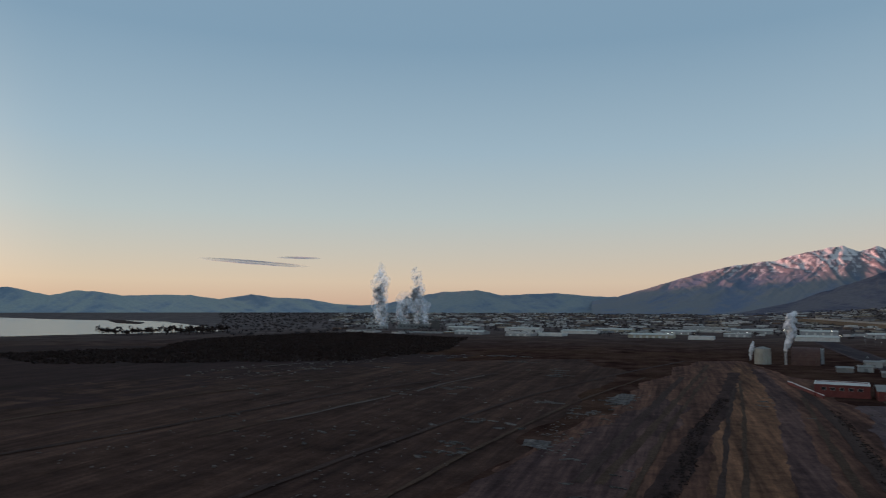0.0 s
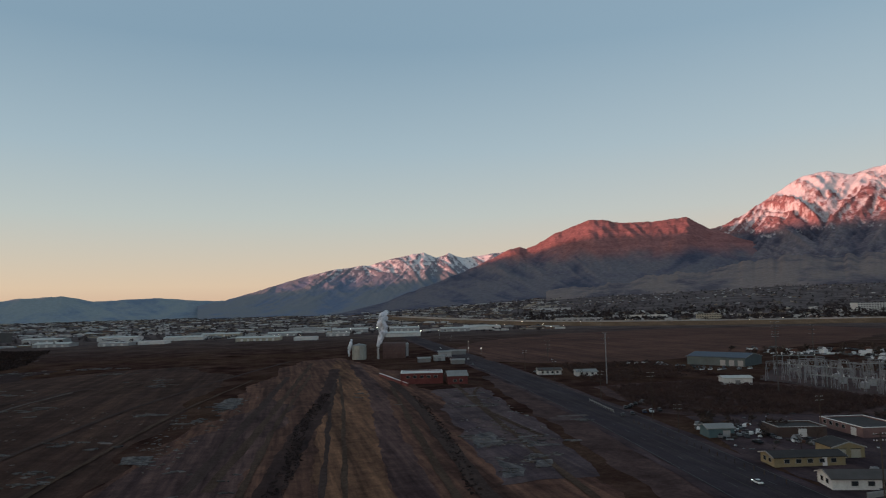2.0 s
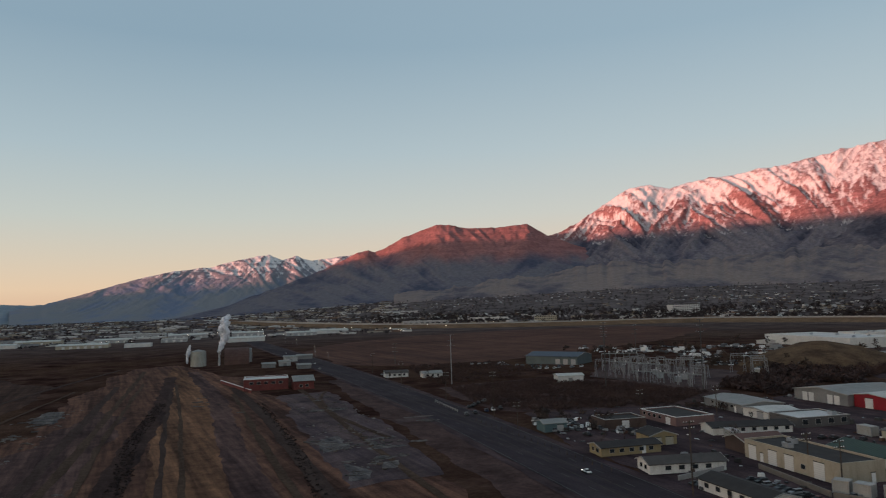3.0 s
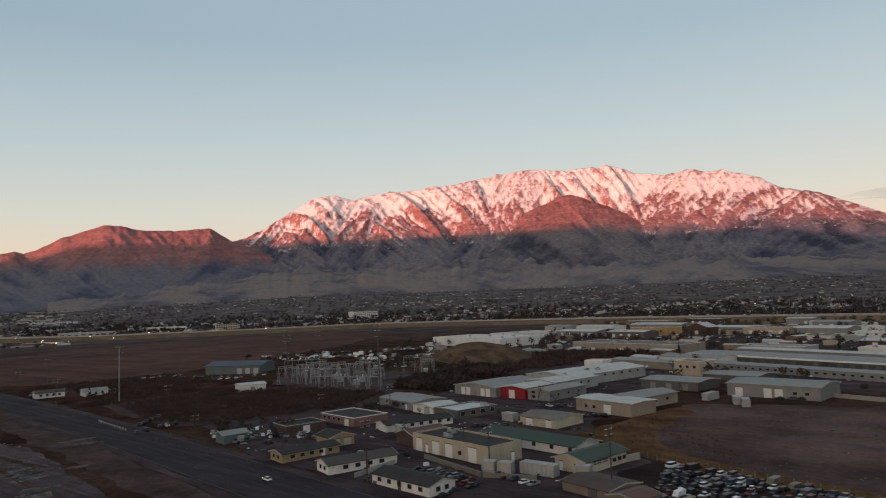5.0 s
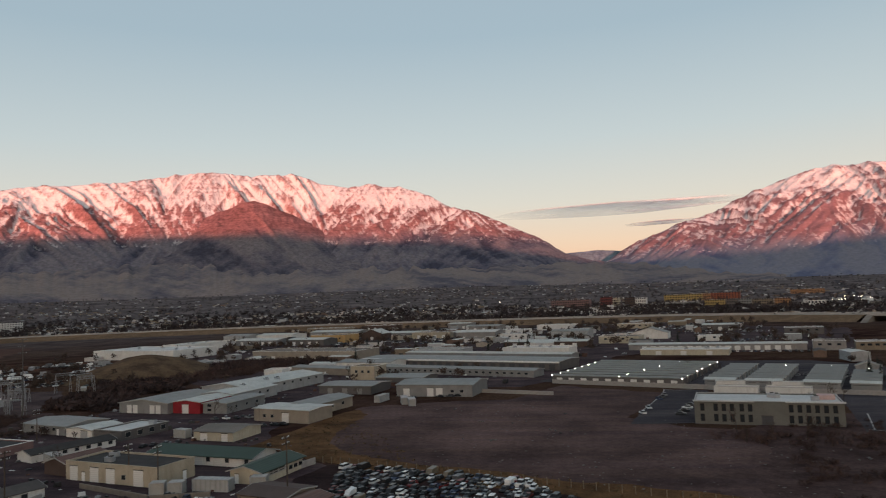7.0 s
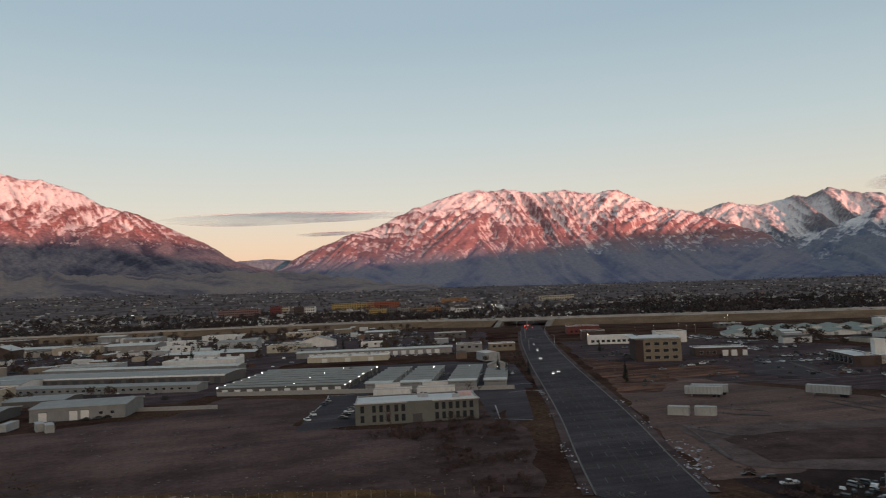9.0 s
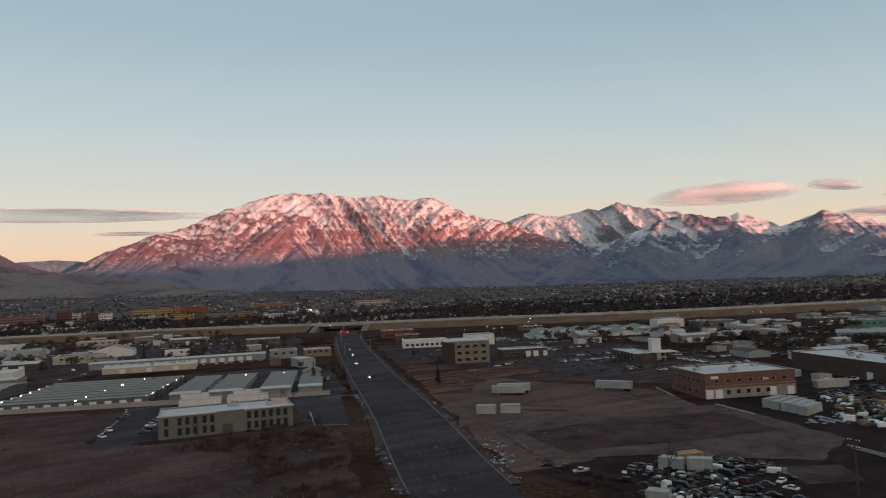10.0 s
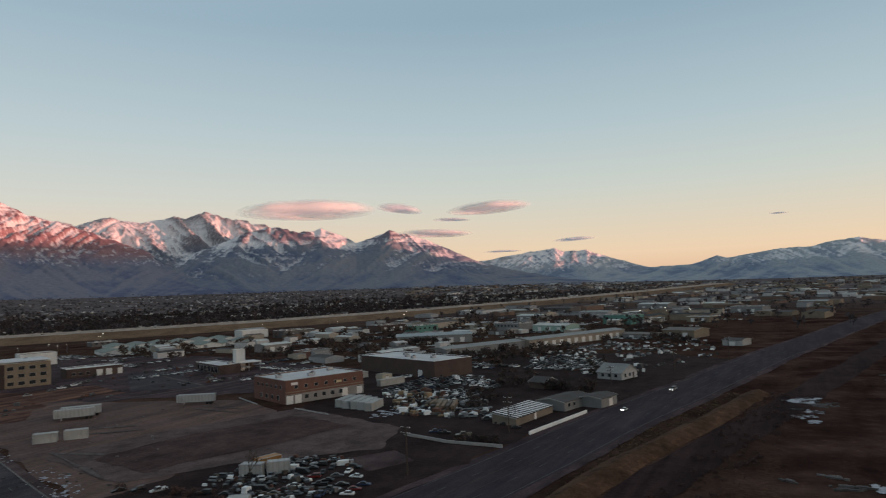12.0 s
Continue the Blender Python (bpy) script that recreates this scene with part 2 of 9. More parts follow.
def patch_material(name, dark, light, scale=0.08, stretch=(1, 0.15, 1, 8), fine=1.2, fibre=0.0):
    """Soil, paving or grass: drawn-out streaks and blotches, a grain on top; fibre adds narrow ruts and rows along the same way."""
    if name in MATS:
        return MATS[name]
    m, n, l, b = shader(name, 0.95)
    streak = noise_node(n, l, scale, 6, 0.65, coords="world", stretch=stretch)
    mid = noise_node(n, l, scale * 1.7, 5, 0.6, coords="world")
    grain = noise_node(n, l, fine, 5, 0.7, coords="world")
    c1 = ramp_node(n, l, streak, [(0.36, dark), (0.64, light)])
    c2 = ramp_node(n, l, mid, [(0.36, dark), (0.68, light)])
    g = ramp_node(n, l, grain, [(0.3, (0.7, 0.7, 0.7)), (0.7, (1.25, 1.25, 1.25))])
    col = mix_node(n, l, 1.0, mix_node(n, l, 0.45, c1, c2), g, "MULTIPLY")
    if fibre:
        rut = noise_node(n, l, 0.5, 5, 0.6, coords="world", stretch=(1, 0.06, 1, *stretch[3:4]))
        wide_rut = noise_node(n, l, 0.16, 4, 0.55, coords="world", stretch=(1, 0.03, 1, *stretch[3:4]))
        lo, hi = 1 - 0.6 * fibre, 1 + 0.6 * fibre
        for r in (rut, wide_rut):
            col = mix_node(n, l, 1.0, col, ramp_node(n, l, r, [(0.34, (lo, lo, lo * 1.06)), (0.66, (hi, hi * 0.98, hi * 0.93))]), "MULTIPLY")
    l.new(col, b.inputs["Base Color"])
    b.inputs["Specular IOR Level"].default_value = 0.03
    bump(n, l, b, grain, 0.5, 0.15)
    MATS[name] = m
    return m


def mountain_material(name, scrub, rock, mute=0.0):
    """Bare slopes: scrub darker and bluer in the gullies, dead grass on the open ground, banded rock above, wind-cut
    snow on top. mute flattens the tones, on far slopes in place of haze.
    """
    m, n, l, b = shader(name, 0.9)
    at, at2, at3 = (n.new("ShaderNodeAttribute") for _ in range(3))
    at.attribute_name, at2.attribute_name, at3.attribute_name = "snow", "rock", "gully"
    big = noise_node(n, l, 0.007, 6, 0.62, coords="world")
    fine = noise_node(n, l, 0.06, 8, 0.72, coords="world")
    strata = noise_node(n, l, 0.03, 4, 0.6, coords="world", stretch=(0.22, 0.22, 1.6))

    # mute draws light and dark together, as haze does over far slopes
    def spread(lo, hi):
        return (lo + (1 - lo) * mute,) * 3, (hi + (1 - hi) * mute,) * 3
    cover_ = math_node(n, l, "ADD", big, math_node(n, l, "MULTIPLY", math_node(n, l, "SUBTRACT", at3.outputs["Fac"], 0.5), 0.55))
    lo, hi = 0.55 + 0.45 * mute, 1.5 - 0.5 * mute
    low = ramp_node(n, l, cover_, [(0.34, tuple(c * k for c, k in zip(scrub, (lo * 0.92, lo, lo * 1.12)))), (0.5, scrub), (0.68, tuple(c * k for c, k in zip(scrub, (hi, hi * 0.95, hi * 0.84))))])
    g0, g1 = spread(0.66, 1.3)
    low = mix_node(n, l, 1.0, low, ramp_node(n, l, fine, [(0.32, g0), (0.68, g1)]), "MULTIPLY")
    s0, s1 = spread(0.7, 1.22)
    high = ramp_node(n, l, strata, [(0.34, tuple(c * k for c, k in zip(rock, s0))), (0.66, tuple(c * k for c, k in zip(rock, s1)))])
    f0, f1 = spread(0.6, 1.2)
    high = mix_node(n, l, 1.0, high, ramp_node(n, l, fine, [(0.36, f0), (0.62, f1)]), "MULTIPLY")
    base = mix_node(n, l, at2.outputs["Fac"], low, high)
    flute = noise_node(n, l, 0.11, 5, 0.7, coords="world", stretch=(1.0, 1.0, 0.3))
    edge = math_node(n, l, "ADD", at.outputs["Fac"], math_node(n, l, "MULTIPLY", math_node(n, l, "SUBTRACT", fine, 0.5), 1.1))
    edge = math_node(n, l, "ADD", edge, math_node(n, l, "MULTIPLY", math_node(n, l, "SUBTRACT", flute, 0.5), 0.9))
    snow = math_node(n, l, "MULTIPLY", math_node(n, l, "SUBTRACT", edge, 0.24, True), 1.45, True)
    snowcol = ramp_node(n, l, fine, [(0.2, (0.58, 0.56, 0.55)), (0.7, (0.77, 0.74, 0.71))])
    l.new(mix_node(n, l, snow, base, snowcol), b.inputs["Base Color"])
    b.inputs["Specular IOR Level"].default_value = 0.0
    bump(n, l, b, fine, 0.75, 7.0)
    return m


# ---------------------------------------------------------------- mesh helpers
def mesh_from(name, verts, faces, mat, smooth_faces=False):
    me = bpy.data.meshes.new(name)
    me.from_pydata(verts, [], faces)
    me.materials.append(mat)
    if smooth_faces:
        me.polygons.foreach_set("use_smooth", [True] * len(me.polygons))
    me.update()
    return me


def grid_mesh(name, V, mat, smooth_faces=True, close=False):
    """V: array rows x columns x 3."""
    nr, nc = V.shape[:2]
    idx = np.arange(nr * nc).reshape(nr, nc)
    right = np.roll(idx, -1, 1) if close else idx[:, 1:]
    left = idx if close else idx[:, :-1]
    f = np.stack([left[:-1], right[:-1], right[1:], left[1:]], -1).reshape(-1, 4)
    me = bpy.data.meshes.new(name)
    me.vertices.add(nr * nc)
    me.vertices.foreach_set("co", V.reshape(-1).astype(np.float32))
    me.loops.add(len(f) * 4)
    me.loops.foreach_set("vertex_index", f.reshape(-1).astype(np.int32))
    me.polygons.add(len(f))
    me.polygons.foreach_set("loop_start", (np.arange(len(f)) * 4).astype(np.int32))
    me.polygons.foreach_set("loop_total", np.full(len(f), 4, np.int32))
    me.polygons.foreach_set("use_smooth", np.full(len(f), smooth_faces))
    me.materials.append(mat)
    me.update(calc_edges=True)
    return me


def put_attr(me, name, values):
    a = me.attributes.new(name, "FLOAT", "POINT")
    a.data.foreach_set("value", np.asarray(values, np.float32).reshape(-1))


# ---------------------------------------------------------------- ground sheet
def build_ground():
    rr = np.concatenate([[0.0], np.geomspace(12, 4950, 150)])
    aa = np.radians(np.arange(0, 360, 0.75))
    R, A = np.meshgrid(rr, aa, indexing="ij")
    X, Y = R * np.sin(A), R * np.cos(A)
    V = np.stack([X, Y, ground_z(X, Y)], -1)
    V = V[:, ::-1]
    ob = new("ground", grid_mesh("ground", V, ground_material(), close=True))
    return tagged(ob, "dark bare soil and dead winter grass of a valley floor", "ground", kind="structure")


build_ground()


# ---------------------------------------------------------------- mountains
def mountain(name, label, dist, foot, crest, scrub, rock, snow_lo, snow_hi, seed, spur=1.6, relief=0.22, power=1.45, jag=0.10, step=0.085, rock_z=300, most=0.95, mute=0.0, lean=0.5, fine_snow=1.0):
    """One mountain of a range. crest: (bearing, angle above the level) along its skyline as seen over the valley."""
    ca, ce = [c[0] for c in crest], [c[1] for c in crest]
    az = np.arange(ca[0], ca[-1] + step / 2, step)
    el = np.interp(az, ca, ce)
    el = el + jag * (fbm(az * 1.7, 0 * az, 5, seed) - 0.5) * np.clip(el, 0.3, 4) ** 0.5
    zc = EYE.z + dist * np.tan(np.radians(el))
    v = np.concatenate([np.linspace(0, 0.93, 86), np.linspace(0.94, 1.0, 12), np.linspace(1.02, 1.25, 8)])
    Vv, Az = np.meshgrid(v, az, indexing="ij")
    Zc = np.broadcast_to(zc, Vv.shape)
    r = foot + (dist - foot) * Vv
    x, y = EYE.x + r * np.sin(np.radians(Az)), EYE.y + r * np.cos(np.radians(Az))
    z0 = ground_z(x, y) - 2
    prof = np.where(Vv <= 1, Vv ** power, 1 - (Vv - 1) * 2.2)
    span = np.maximum(Zc - ground_z(EYE.x + foot * np.sin(np.radians(Az)), EYE.y + foot * np.cos(np.radians(Az))), 5)
    zf = Zc - span
    # spurs run down the fall line, split into finer ribs and part in triangular facets
    U = np.radians(Az) * dist
    W = Vv * (dist - foot)
    wide = 250 / spur
    U = U + lean * (vnoise(U / 650, 0 * U, seed + 8) - 0.5) * 0.5 * W + 70 * (fbm(U / 420, W / 800, 3, seed + 3) - 0.5) + 20 * (fbm(U / 60, W / 80, 3, seed + 5) - 0.5)

    def rib(k, size, long, sd):
        return 1 - np.abs(2 * vnoise((U + k * W) / size, W / long, seed + sd) - 1)

    sway = smooth(0.3, 0.7, vnoise(U / 300, W / 1500, seed + 9))
    g1 = np.maximum(rib(0.40, wide * 0.9, 900, 11) * (0.62 + 0.5 * sway), rib(-0.36, wide, 900, 12) * (1.12 - 0.5 * sway))
    g2 = np.maximum(rib(0.52, wide * 0.4, 560, 13) * (0.7 + 0.4 * sway), rib(-0.48, wide * 0.36, 520, 14) * (1.1 - 0.4 * sway))
    g3 = 0.55 * rib(0.45, wide * 0.17, 300, 15) * (0.5 + sway) + 0.45 * rib(-0.5, wide * 0.16, 280, 16) * (1.5 - sway)
    g4 = fbm(U / 15, W / 40, 4, seed + 23)
    gully = 0.42 * g1 + 0.28 * g2 + 0.18 * g3 + 0.12 * g4
    bell = np.clip(Vv, 0, 1) ** 1.7 * np.clip(1 - Vv, 0, 1) ** 0.5 * 1.6
    z = zf + span * prof + span * relief * bell * (gully - 0.58)
    z = np.maximum(z, z0 - 3)
    push = (gully - 0.58) * (dist - foot) * 0.05 * bell      # spurs also stand out towards the valley
    x, y = x - push * np.sin(np.radians(Az)), y - push * np.cos(np.radians(Az))
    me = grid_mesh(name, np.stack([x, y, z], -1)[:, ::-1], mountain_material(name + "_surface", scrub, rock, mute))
    hn = z + 60 * (fbm(U / 160, W / 260, 4, seed + 31) - 0.5)
    band = vnoise(0 * z + 3.1, (z + 22 * (fbm(U / 130, W / 300, 3, seed + 41) - 0.5)) / 9.0, seed + 40)      # ledges of the strata
    # bare rock first on the ribs and the ledges; the share of snow grows with height
    bare = (0.42 - 0.24 * fine_snow) * g2 + 0.34 * g3 + (0.34 - 0.27 * fine_snow) * g1 + 0.14 * band + (0.25 + 0.23 * fine_snow) * g4
    order = np.empty(bare.size)
    order[np.argsort(bare, axis=None)] = np.linspace(0, 1, bare.size)
    share = most * smooth(snow_lo, snow_hi, hn)
    snow = np.where(share > 0.01, 0.5 + (share - order.reshape(bare.shape)) * 1.25, 0)
    put_attr(me, "snow", np.clip(snow, 0, 1)[:, ::-1])
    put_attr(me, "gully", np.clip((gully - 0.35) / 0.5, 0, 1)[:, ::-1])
    # rock_z can be set at the shadow line, parting sunlit from shaded colours
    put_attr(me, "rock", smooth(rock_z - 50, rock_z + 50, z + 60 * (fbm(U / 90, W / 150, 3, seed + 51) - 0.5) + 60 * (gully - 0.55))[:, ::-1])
    ob = new(name, me)
    return tagged(ob, label, "mountain", kind="structure")


# Violet holds the shade and haze of low slopes, the red some low sun
HAZE_VIOLET, GREY_ROCK, SUN_RED_ROCK = (0.112, 0.108, 0.134), (0.20, 0.16, 0.155), (0.29, 0.140, 0.132)

# Pale blue of these two hill ranges is haze put into their colours
mountain("backdrop_lake_hills", "low hills beyond the lake, coloured haze-blue", 4800, 4300,
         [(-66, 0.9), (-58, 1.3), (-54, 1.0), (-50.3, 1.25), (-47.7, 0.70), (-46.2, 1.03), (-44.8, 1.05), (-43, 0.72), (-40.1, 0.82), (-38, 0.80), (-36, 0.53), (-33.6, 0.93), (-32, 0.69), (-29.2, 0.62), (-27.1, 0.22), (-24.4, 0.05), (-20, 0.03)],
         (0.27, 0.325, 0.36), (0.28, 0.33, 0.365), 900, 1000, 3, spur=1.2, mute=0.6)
mountain("backdrop_north_hills", "low hills at the north end of the valley, coloured haze-blue", 4600, 4000,
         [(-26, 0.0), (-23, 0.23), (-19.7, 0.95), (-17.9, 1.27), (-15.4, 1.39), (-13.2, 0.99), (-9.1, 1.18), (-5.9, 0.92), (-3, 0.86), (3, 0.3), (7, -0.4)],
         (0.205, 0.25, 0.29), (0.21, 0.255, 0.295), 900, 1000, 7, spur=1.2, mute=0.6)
# Blue-grey of this ridge is haze worked into its slope colour
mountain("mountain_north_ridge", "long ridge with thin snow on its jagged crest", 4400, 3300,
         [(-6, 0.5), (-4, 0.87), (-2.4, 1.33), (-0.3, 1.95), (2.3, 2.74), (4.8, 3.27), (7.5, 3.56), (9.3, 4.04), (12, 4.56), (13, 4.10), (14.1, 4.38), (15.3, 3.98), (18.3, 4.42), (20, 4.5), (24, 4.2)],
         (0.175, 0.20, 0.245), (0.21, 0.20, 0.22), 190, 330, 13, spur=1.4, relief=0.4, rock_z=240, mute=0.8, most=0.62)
# Sunlit red above rock_z and shaded violet below are put into the colours
mountain("mountain_red_shoulder", "rocky mountain with a flat broken top, low-sun red put into its colour", 3700, 2700,
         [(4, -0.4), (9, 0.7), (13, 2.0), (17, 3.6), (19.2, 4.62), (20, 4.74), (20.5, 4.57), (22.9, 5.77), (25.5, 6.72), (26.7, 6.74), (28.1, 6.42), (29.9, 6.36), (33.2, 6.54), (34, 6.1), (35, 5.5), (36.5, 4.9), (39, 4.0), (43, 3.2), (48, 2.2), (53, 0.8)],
         (0.110, 0.112, 0.142), SUN_RED_ROCK, 480, 1100, 19, spur=1.3, relief=0.28, rock_z=275, mute=0.35)
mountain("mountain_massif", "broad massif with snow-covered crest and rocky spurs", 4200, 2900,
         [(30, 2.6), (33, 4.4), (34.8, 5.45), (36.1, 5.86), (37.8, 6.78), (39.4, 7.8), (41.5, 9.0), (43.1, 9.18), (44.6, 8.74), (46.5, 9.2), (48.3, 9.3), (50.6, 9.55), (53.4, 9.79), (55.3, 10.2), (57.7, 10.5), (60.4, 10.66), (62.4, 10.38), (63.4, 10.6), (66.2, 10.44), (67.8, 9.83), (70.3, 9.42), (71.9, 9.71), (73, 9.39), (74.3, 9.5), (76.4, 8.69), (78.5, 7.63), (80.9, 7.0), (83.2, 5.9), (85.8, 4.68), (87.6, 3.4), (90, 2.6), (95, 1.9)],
         HAZE_VIOLET, (0.29, 0.150, 0.145), 315, 700, 29, spur=1.75, relief=0.40, power=1.35, rock_z=395, most=0.9)
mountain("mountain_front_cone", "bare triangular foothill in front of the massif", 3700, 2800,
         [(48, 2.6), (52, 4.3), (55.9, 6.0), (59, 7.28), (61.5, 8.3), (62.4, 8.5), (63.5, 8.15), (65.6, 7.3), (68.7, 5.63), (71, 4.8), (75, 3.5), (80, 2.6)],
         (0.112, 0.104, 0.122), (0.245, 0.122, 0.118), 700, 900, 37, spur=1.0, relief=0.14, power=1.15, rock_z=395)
mountain("mountain_benches", "brown grassy foothill benches above the town", 3250, 2500,
         [(22, 1.5), (28, 2.2), (34, 2.7), (40, 3.2), (46, 3.0), (52, 3.5), (58, 3.6), (64, 3.2), (70, 3.0), (76, 2.7), (82, 2.5), (88, 2.45), (94, 2.2), (99, 1.6), (104, 1.1)],
         (0.166, 0.146, 0.152), (0.166, 0.146, 0.152), 700, 900, 41, spur=0.8, relief=0.30, power=0.9, jag=0.35, lean=1.4, mute=0.3)
# Both blues of the plateau stand in for the haze before it
mountain("backdrop_canyon_plateau", "distant plateau in the gap of the canyon, haze given as blue colour", 4850, 4500,
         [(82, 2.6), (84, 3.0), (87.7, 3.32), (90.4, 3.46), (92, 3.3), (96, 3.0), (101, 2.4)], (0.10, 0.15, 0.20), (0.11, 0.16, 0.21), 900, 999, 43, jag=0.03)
# Low slopes tinted blue for the haze and shade lying over them
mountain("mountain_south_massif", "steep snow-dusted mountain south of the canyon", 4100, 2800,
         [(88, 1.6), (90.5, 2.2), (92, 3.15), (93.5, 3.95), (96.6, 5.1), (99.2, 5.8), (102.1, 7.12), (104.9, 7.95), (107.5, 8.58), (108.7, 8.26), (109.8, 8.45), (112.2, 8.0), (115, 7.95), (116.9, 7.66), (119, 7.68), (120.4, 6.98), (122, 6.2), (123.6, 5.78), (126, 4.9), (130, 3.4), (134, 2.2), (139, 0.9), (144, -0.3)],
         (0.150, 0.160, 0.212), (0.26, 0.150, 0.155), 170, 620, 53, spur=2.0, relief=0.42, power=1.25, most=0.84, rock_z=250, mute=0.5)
# Slope colour blued here too, in place of shade and haze
mountain("mountain_snow_peaks", "snowy pointed peaks behind the near ridges", 4600, 3200,
         [(119, 4.2), (123.6, 5.75), (124.9, 5.42), (126.7, 5.9), (129.4, 5.72), (131.4, 6.03), (132.6, 5.76), (134, 6.3), (135.7, 5.85), (138.3, 5.28), (141.2, 4.69), (145, 4.0), (149, 3.0)],
         (0.125, 0.14, 0.18), (0.20, 0.18, 0.19), 150, 420, 59, spur=1.3, relief=0.75, most=0.88, rock_z=320, mute=0.4, fine_snow=0.2)
# Blue slope colour carries the shade and haze on these ridges
mountain("mountain_dark_ridges", "dark front ridges with snow on their tops, shade and haze in their blue", 4000, 2900,
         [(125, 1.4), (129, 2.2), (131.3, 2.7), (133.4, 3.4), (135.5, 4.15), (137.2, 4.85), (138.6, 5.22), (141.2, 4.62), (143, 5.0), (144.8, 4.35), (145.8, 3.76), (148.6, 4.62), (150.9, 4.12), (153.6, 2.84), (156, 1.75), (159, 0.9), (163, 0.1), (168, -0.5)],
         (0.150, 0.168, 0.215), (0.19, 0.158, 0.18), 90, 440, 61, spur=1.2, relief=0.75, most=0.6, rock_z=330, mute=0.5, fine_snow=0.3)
# Slopes made pale blue, distance haze mixed into the colour
mountain("mountain_south_range", "snowy mountains at the south end of the valley, paled in colour for haze", 4700, 3900,
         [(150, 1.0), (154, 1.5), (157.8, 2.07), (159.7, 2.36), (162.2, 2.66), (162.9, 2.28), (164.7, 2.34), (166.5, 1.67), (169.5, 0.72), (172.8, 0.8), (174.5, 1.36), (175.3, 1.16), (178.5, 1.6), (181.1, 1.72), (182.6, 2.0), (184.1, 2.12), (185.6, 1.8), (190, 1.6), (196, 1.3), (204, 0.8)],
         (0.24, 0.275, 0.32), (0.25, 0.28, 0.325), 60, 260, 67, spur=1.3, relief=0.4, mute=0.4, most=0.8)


def western_range():
    """The range across the lake, behind which the sun is going down; its shadow fills the valley."""
    lat = np.linspace(-4700, 4700, 320)
    v = np.linspace(-1, 1, 25)
    Vv, La = np.meshgrid(v, lat, indexing="ij")
    # Unseen; crest heights set by where its shadow should end on the mountains
    top = np.interp(-lat, [-4700, -3900, -3500, -3200, -2950, -2500, -1800, -1368, -1000, -777, -200, 30, 300, 676, 1139, 1608, 1877, 2133, 2369, 2800, 3150, 3340, 3500, 3600, 4350, 4700],
                    [165, 235, 290, 375, 440, 468, 492, 492, 470, 440, 432, 390, 356, 286, 282, 330, 352, 392, 398, 428, 388, 345, 285, 250, 185, 170])
    top = top + 12 * (fbm(lat / 160, 0 * lat, 4, 71) - 0.5)
    s = 4300 + Vv * 900
    z = top[None] * (1 - np.abs(Vv)) ** 0.9 + 40 * (ridged(La / 260, Vv * 2, 3, 73) - 0.6) * (np.abs(Vv) > 0.05) * (1 - np.abs(Vv)) - 6
    a = radians(SUN_AZ)
    ex, ey = math.sin(a), math.cos(a)
    X, Y = ex * s + ey * La, ey * s - ex * La
    me = grid_mesh("mountain_western_range", np.stack([X, Y, z], -1), mountain_material("western_slopes", HAZE_VIOLET, GREY_ROCK))
    put_attr(me, "snow", 0 * z)
    put_attr(me, "gully", 0 * z + 0.5)
    put_attr(me, "rock", smooth(150, 400, z))
    tagged(new("mountain_western_range", me), "bare brown range across the lake", "mountain", kind="structure")


western_range()


# ---------------------------------------------------------------- parts and things
def thing(name, label, category, x, y, ang=0.0, group="", z=None):
    ob = new(name)
    ob.empty_display_size = 0.5
    ob.matrix_world = pose(x, y, gz(x, y) if z is None else z, 0, 0, ang)
    return tagged(ob, label, category, group)


def child(name, me, parent, m=None, label=""):
    ob = new(name, me)
    ob.parent = parent
    ob.matrix_local = m if m is not None else Matrix()
    if label:
        ob["label"] = label
    return ob


def part(name, bm, material, parent, label="", m=None, smooth_faces=False):
    me = bpy.data.meshes.new(name)
    bm.to_mesh(me)
    bm.free()
    me.materials.append(material)
    if smooth_faces:
        me.polygons.foreach_set("use_smooth", [True] * len(me.polygons))
    return child(name, me, parent, m, label)


def box(bm, x0, x1, y0, y1, z0, z1, m=None):
    vs = [bm.verts.new((x, y, z)) for z in (z0, z1) for x, y in ((x0, y0), (x1, y0), (x1, y1), (x0, y1))]
    for f in ((3, 2, 1, 0), (4, 5, 6, 7), (0, 1, 5, 4), (1, 2, 6, 5), (2, 3, 7, 6), (3, 0, 4, 7)):
        bm.faces.new([vs[i] for i in f])
    if m is not None:
        for v in vs:
            v.co = m @ v.co
    return vs


def rod(bm, a, b, r0, r1=None, n=6):
    a, b = Vector(a), Vector(b)
    r1 = r0 if r1 is None else r1
    q = (b - a).to_track_quat("Z", "Y")
    rings = [[bm.verts.new(p + q @ Vector((math.cos(t) * r, math.sin(t) * r, 0))) for t in (2 * math.pi * k / n for k in range(n))] for p, r in ((a, r0), (b, r1))]
    for k in range(n):
        bm.faces.new((rings[0][k], rings[0][(k + 1) % n], rings[1][(k + 1) % n], rings[1][k]))
    bm.faces.new(rings[0][::-1])
    bm.faces.new(rings[1])


SHARED = {}


def shared_box(key, w, d, h, mat, bevel=0.0):
    """A box mesh standing on its origin, shared by all parts of that size."""
    k = (key, round(w, 2), round(d, 2), round(h, 2), mat.name)
    if k not in SHARED:
        bm = bmesh.new()
        box(bm, -w / 2, w / 2, -d / 2, d / 2, 0, h)
        if bevel:
            bmesh.ops.bevel(bm, geom=bm.edges[:], offset=bevel, segments=1, affect="EDGES")
        me = bpy.data.meshes.new(key)
        bm.to_mesh(me)
        bm.free()
        me.materials.append(mat)
        SHARED[k] = me
    return SHARED[k]


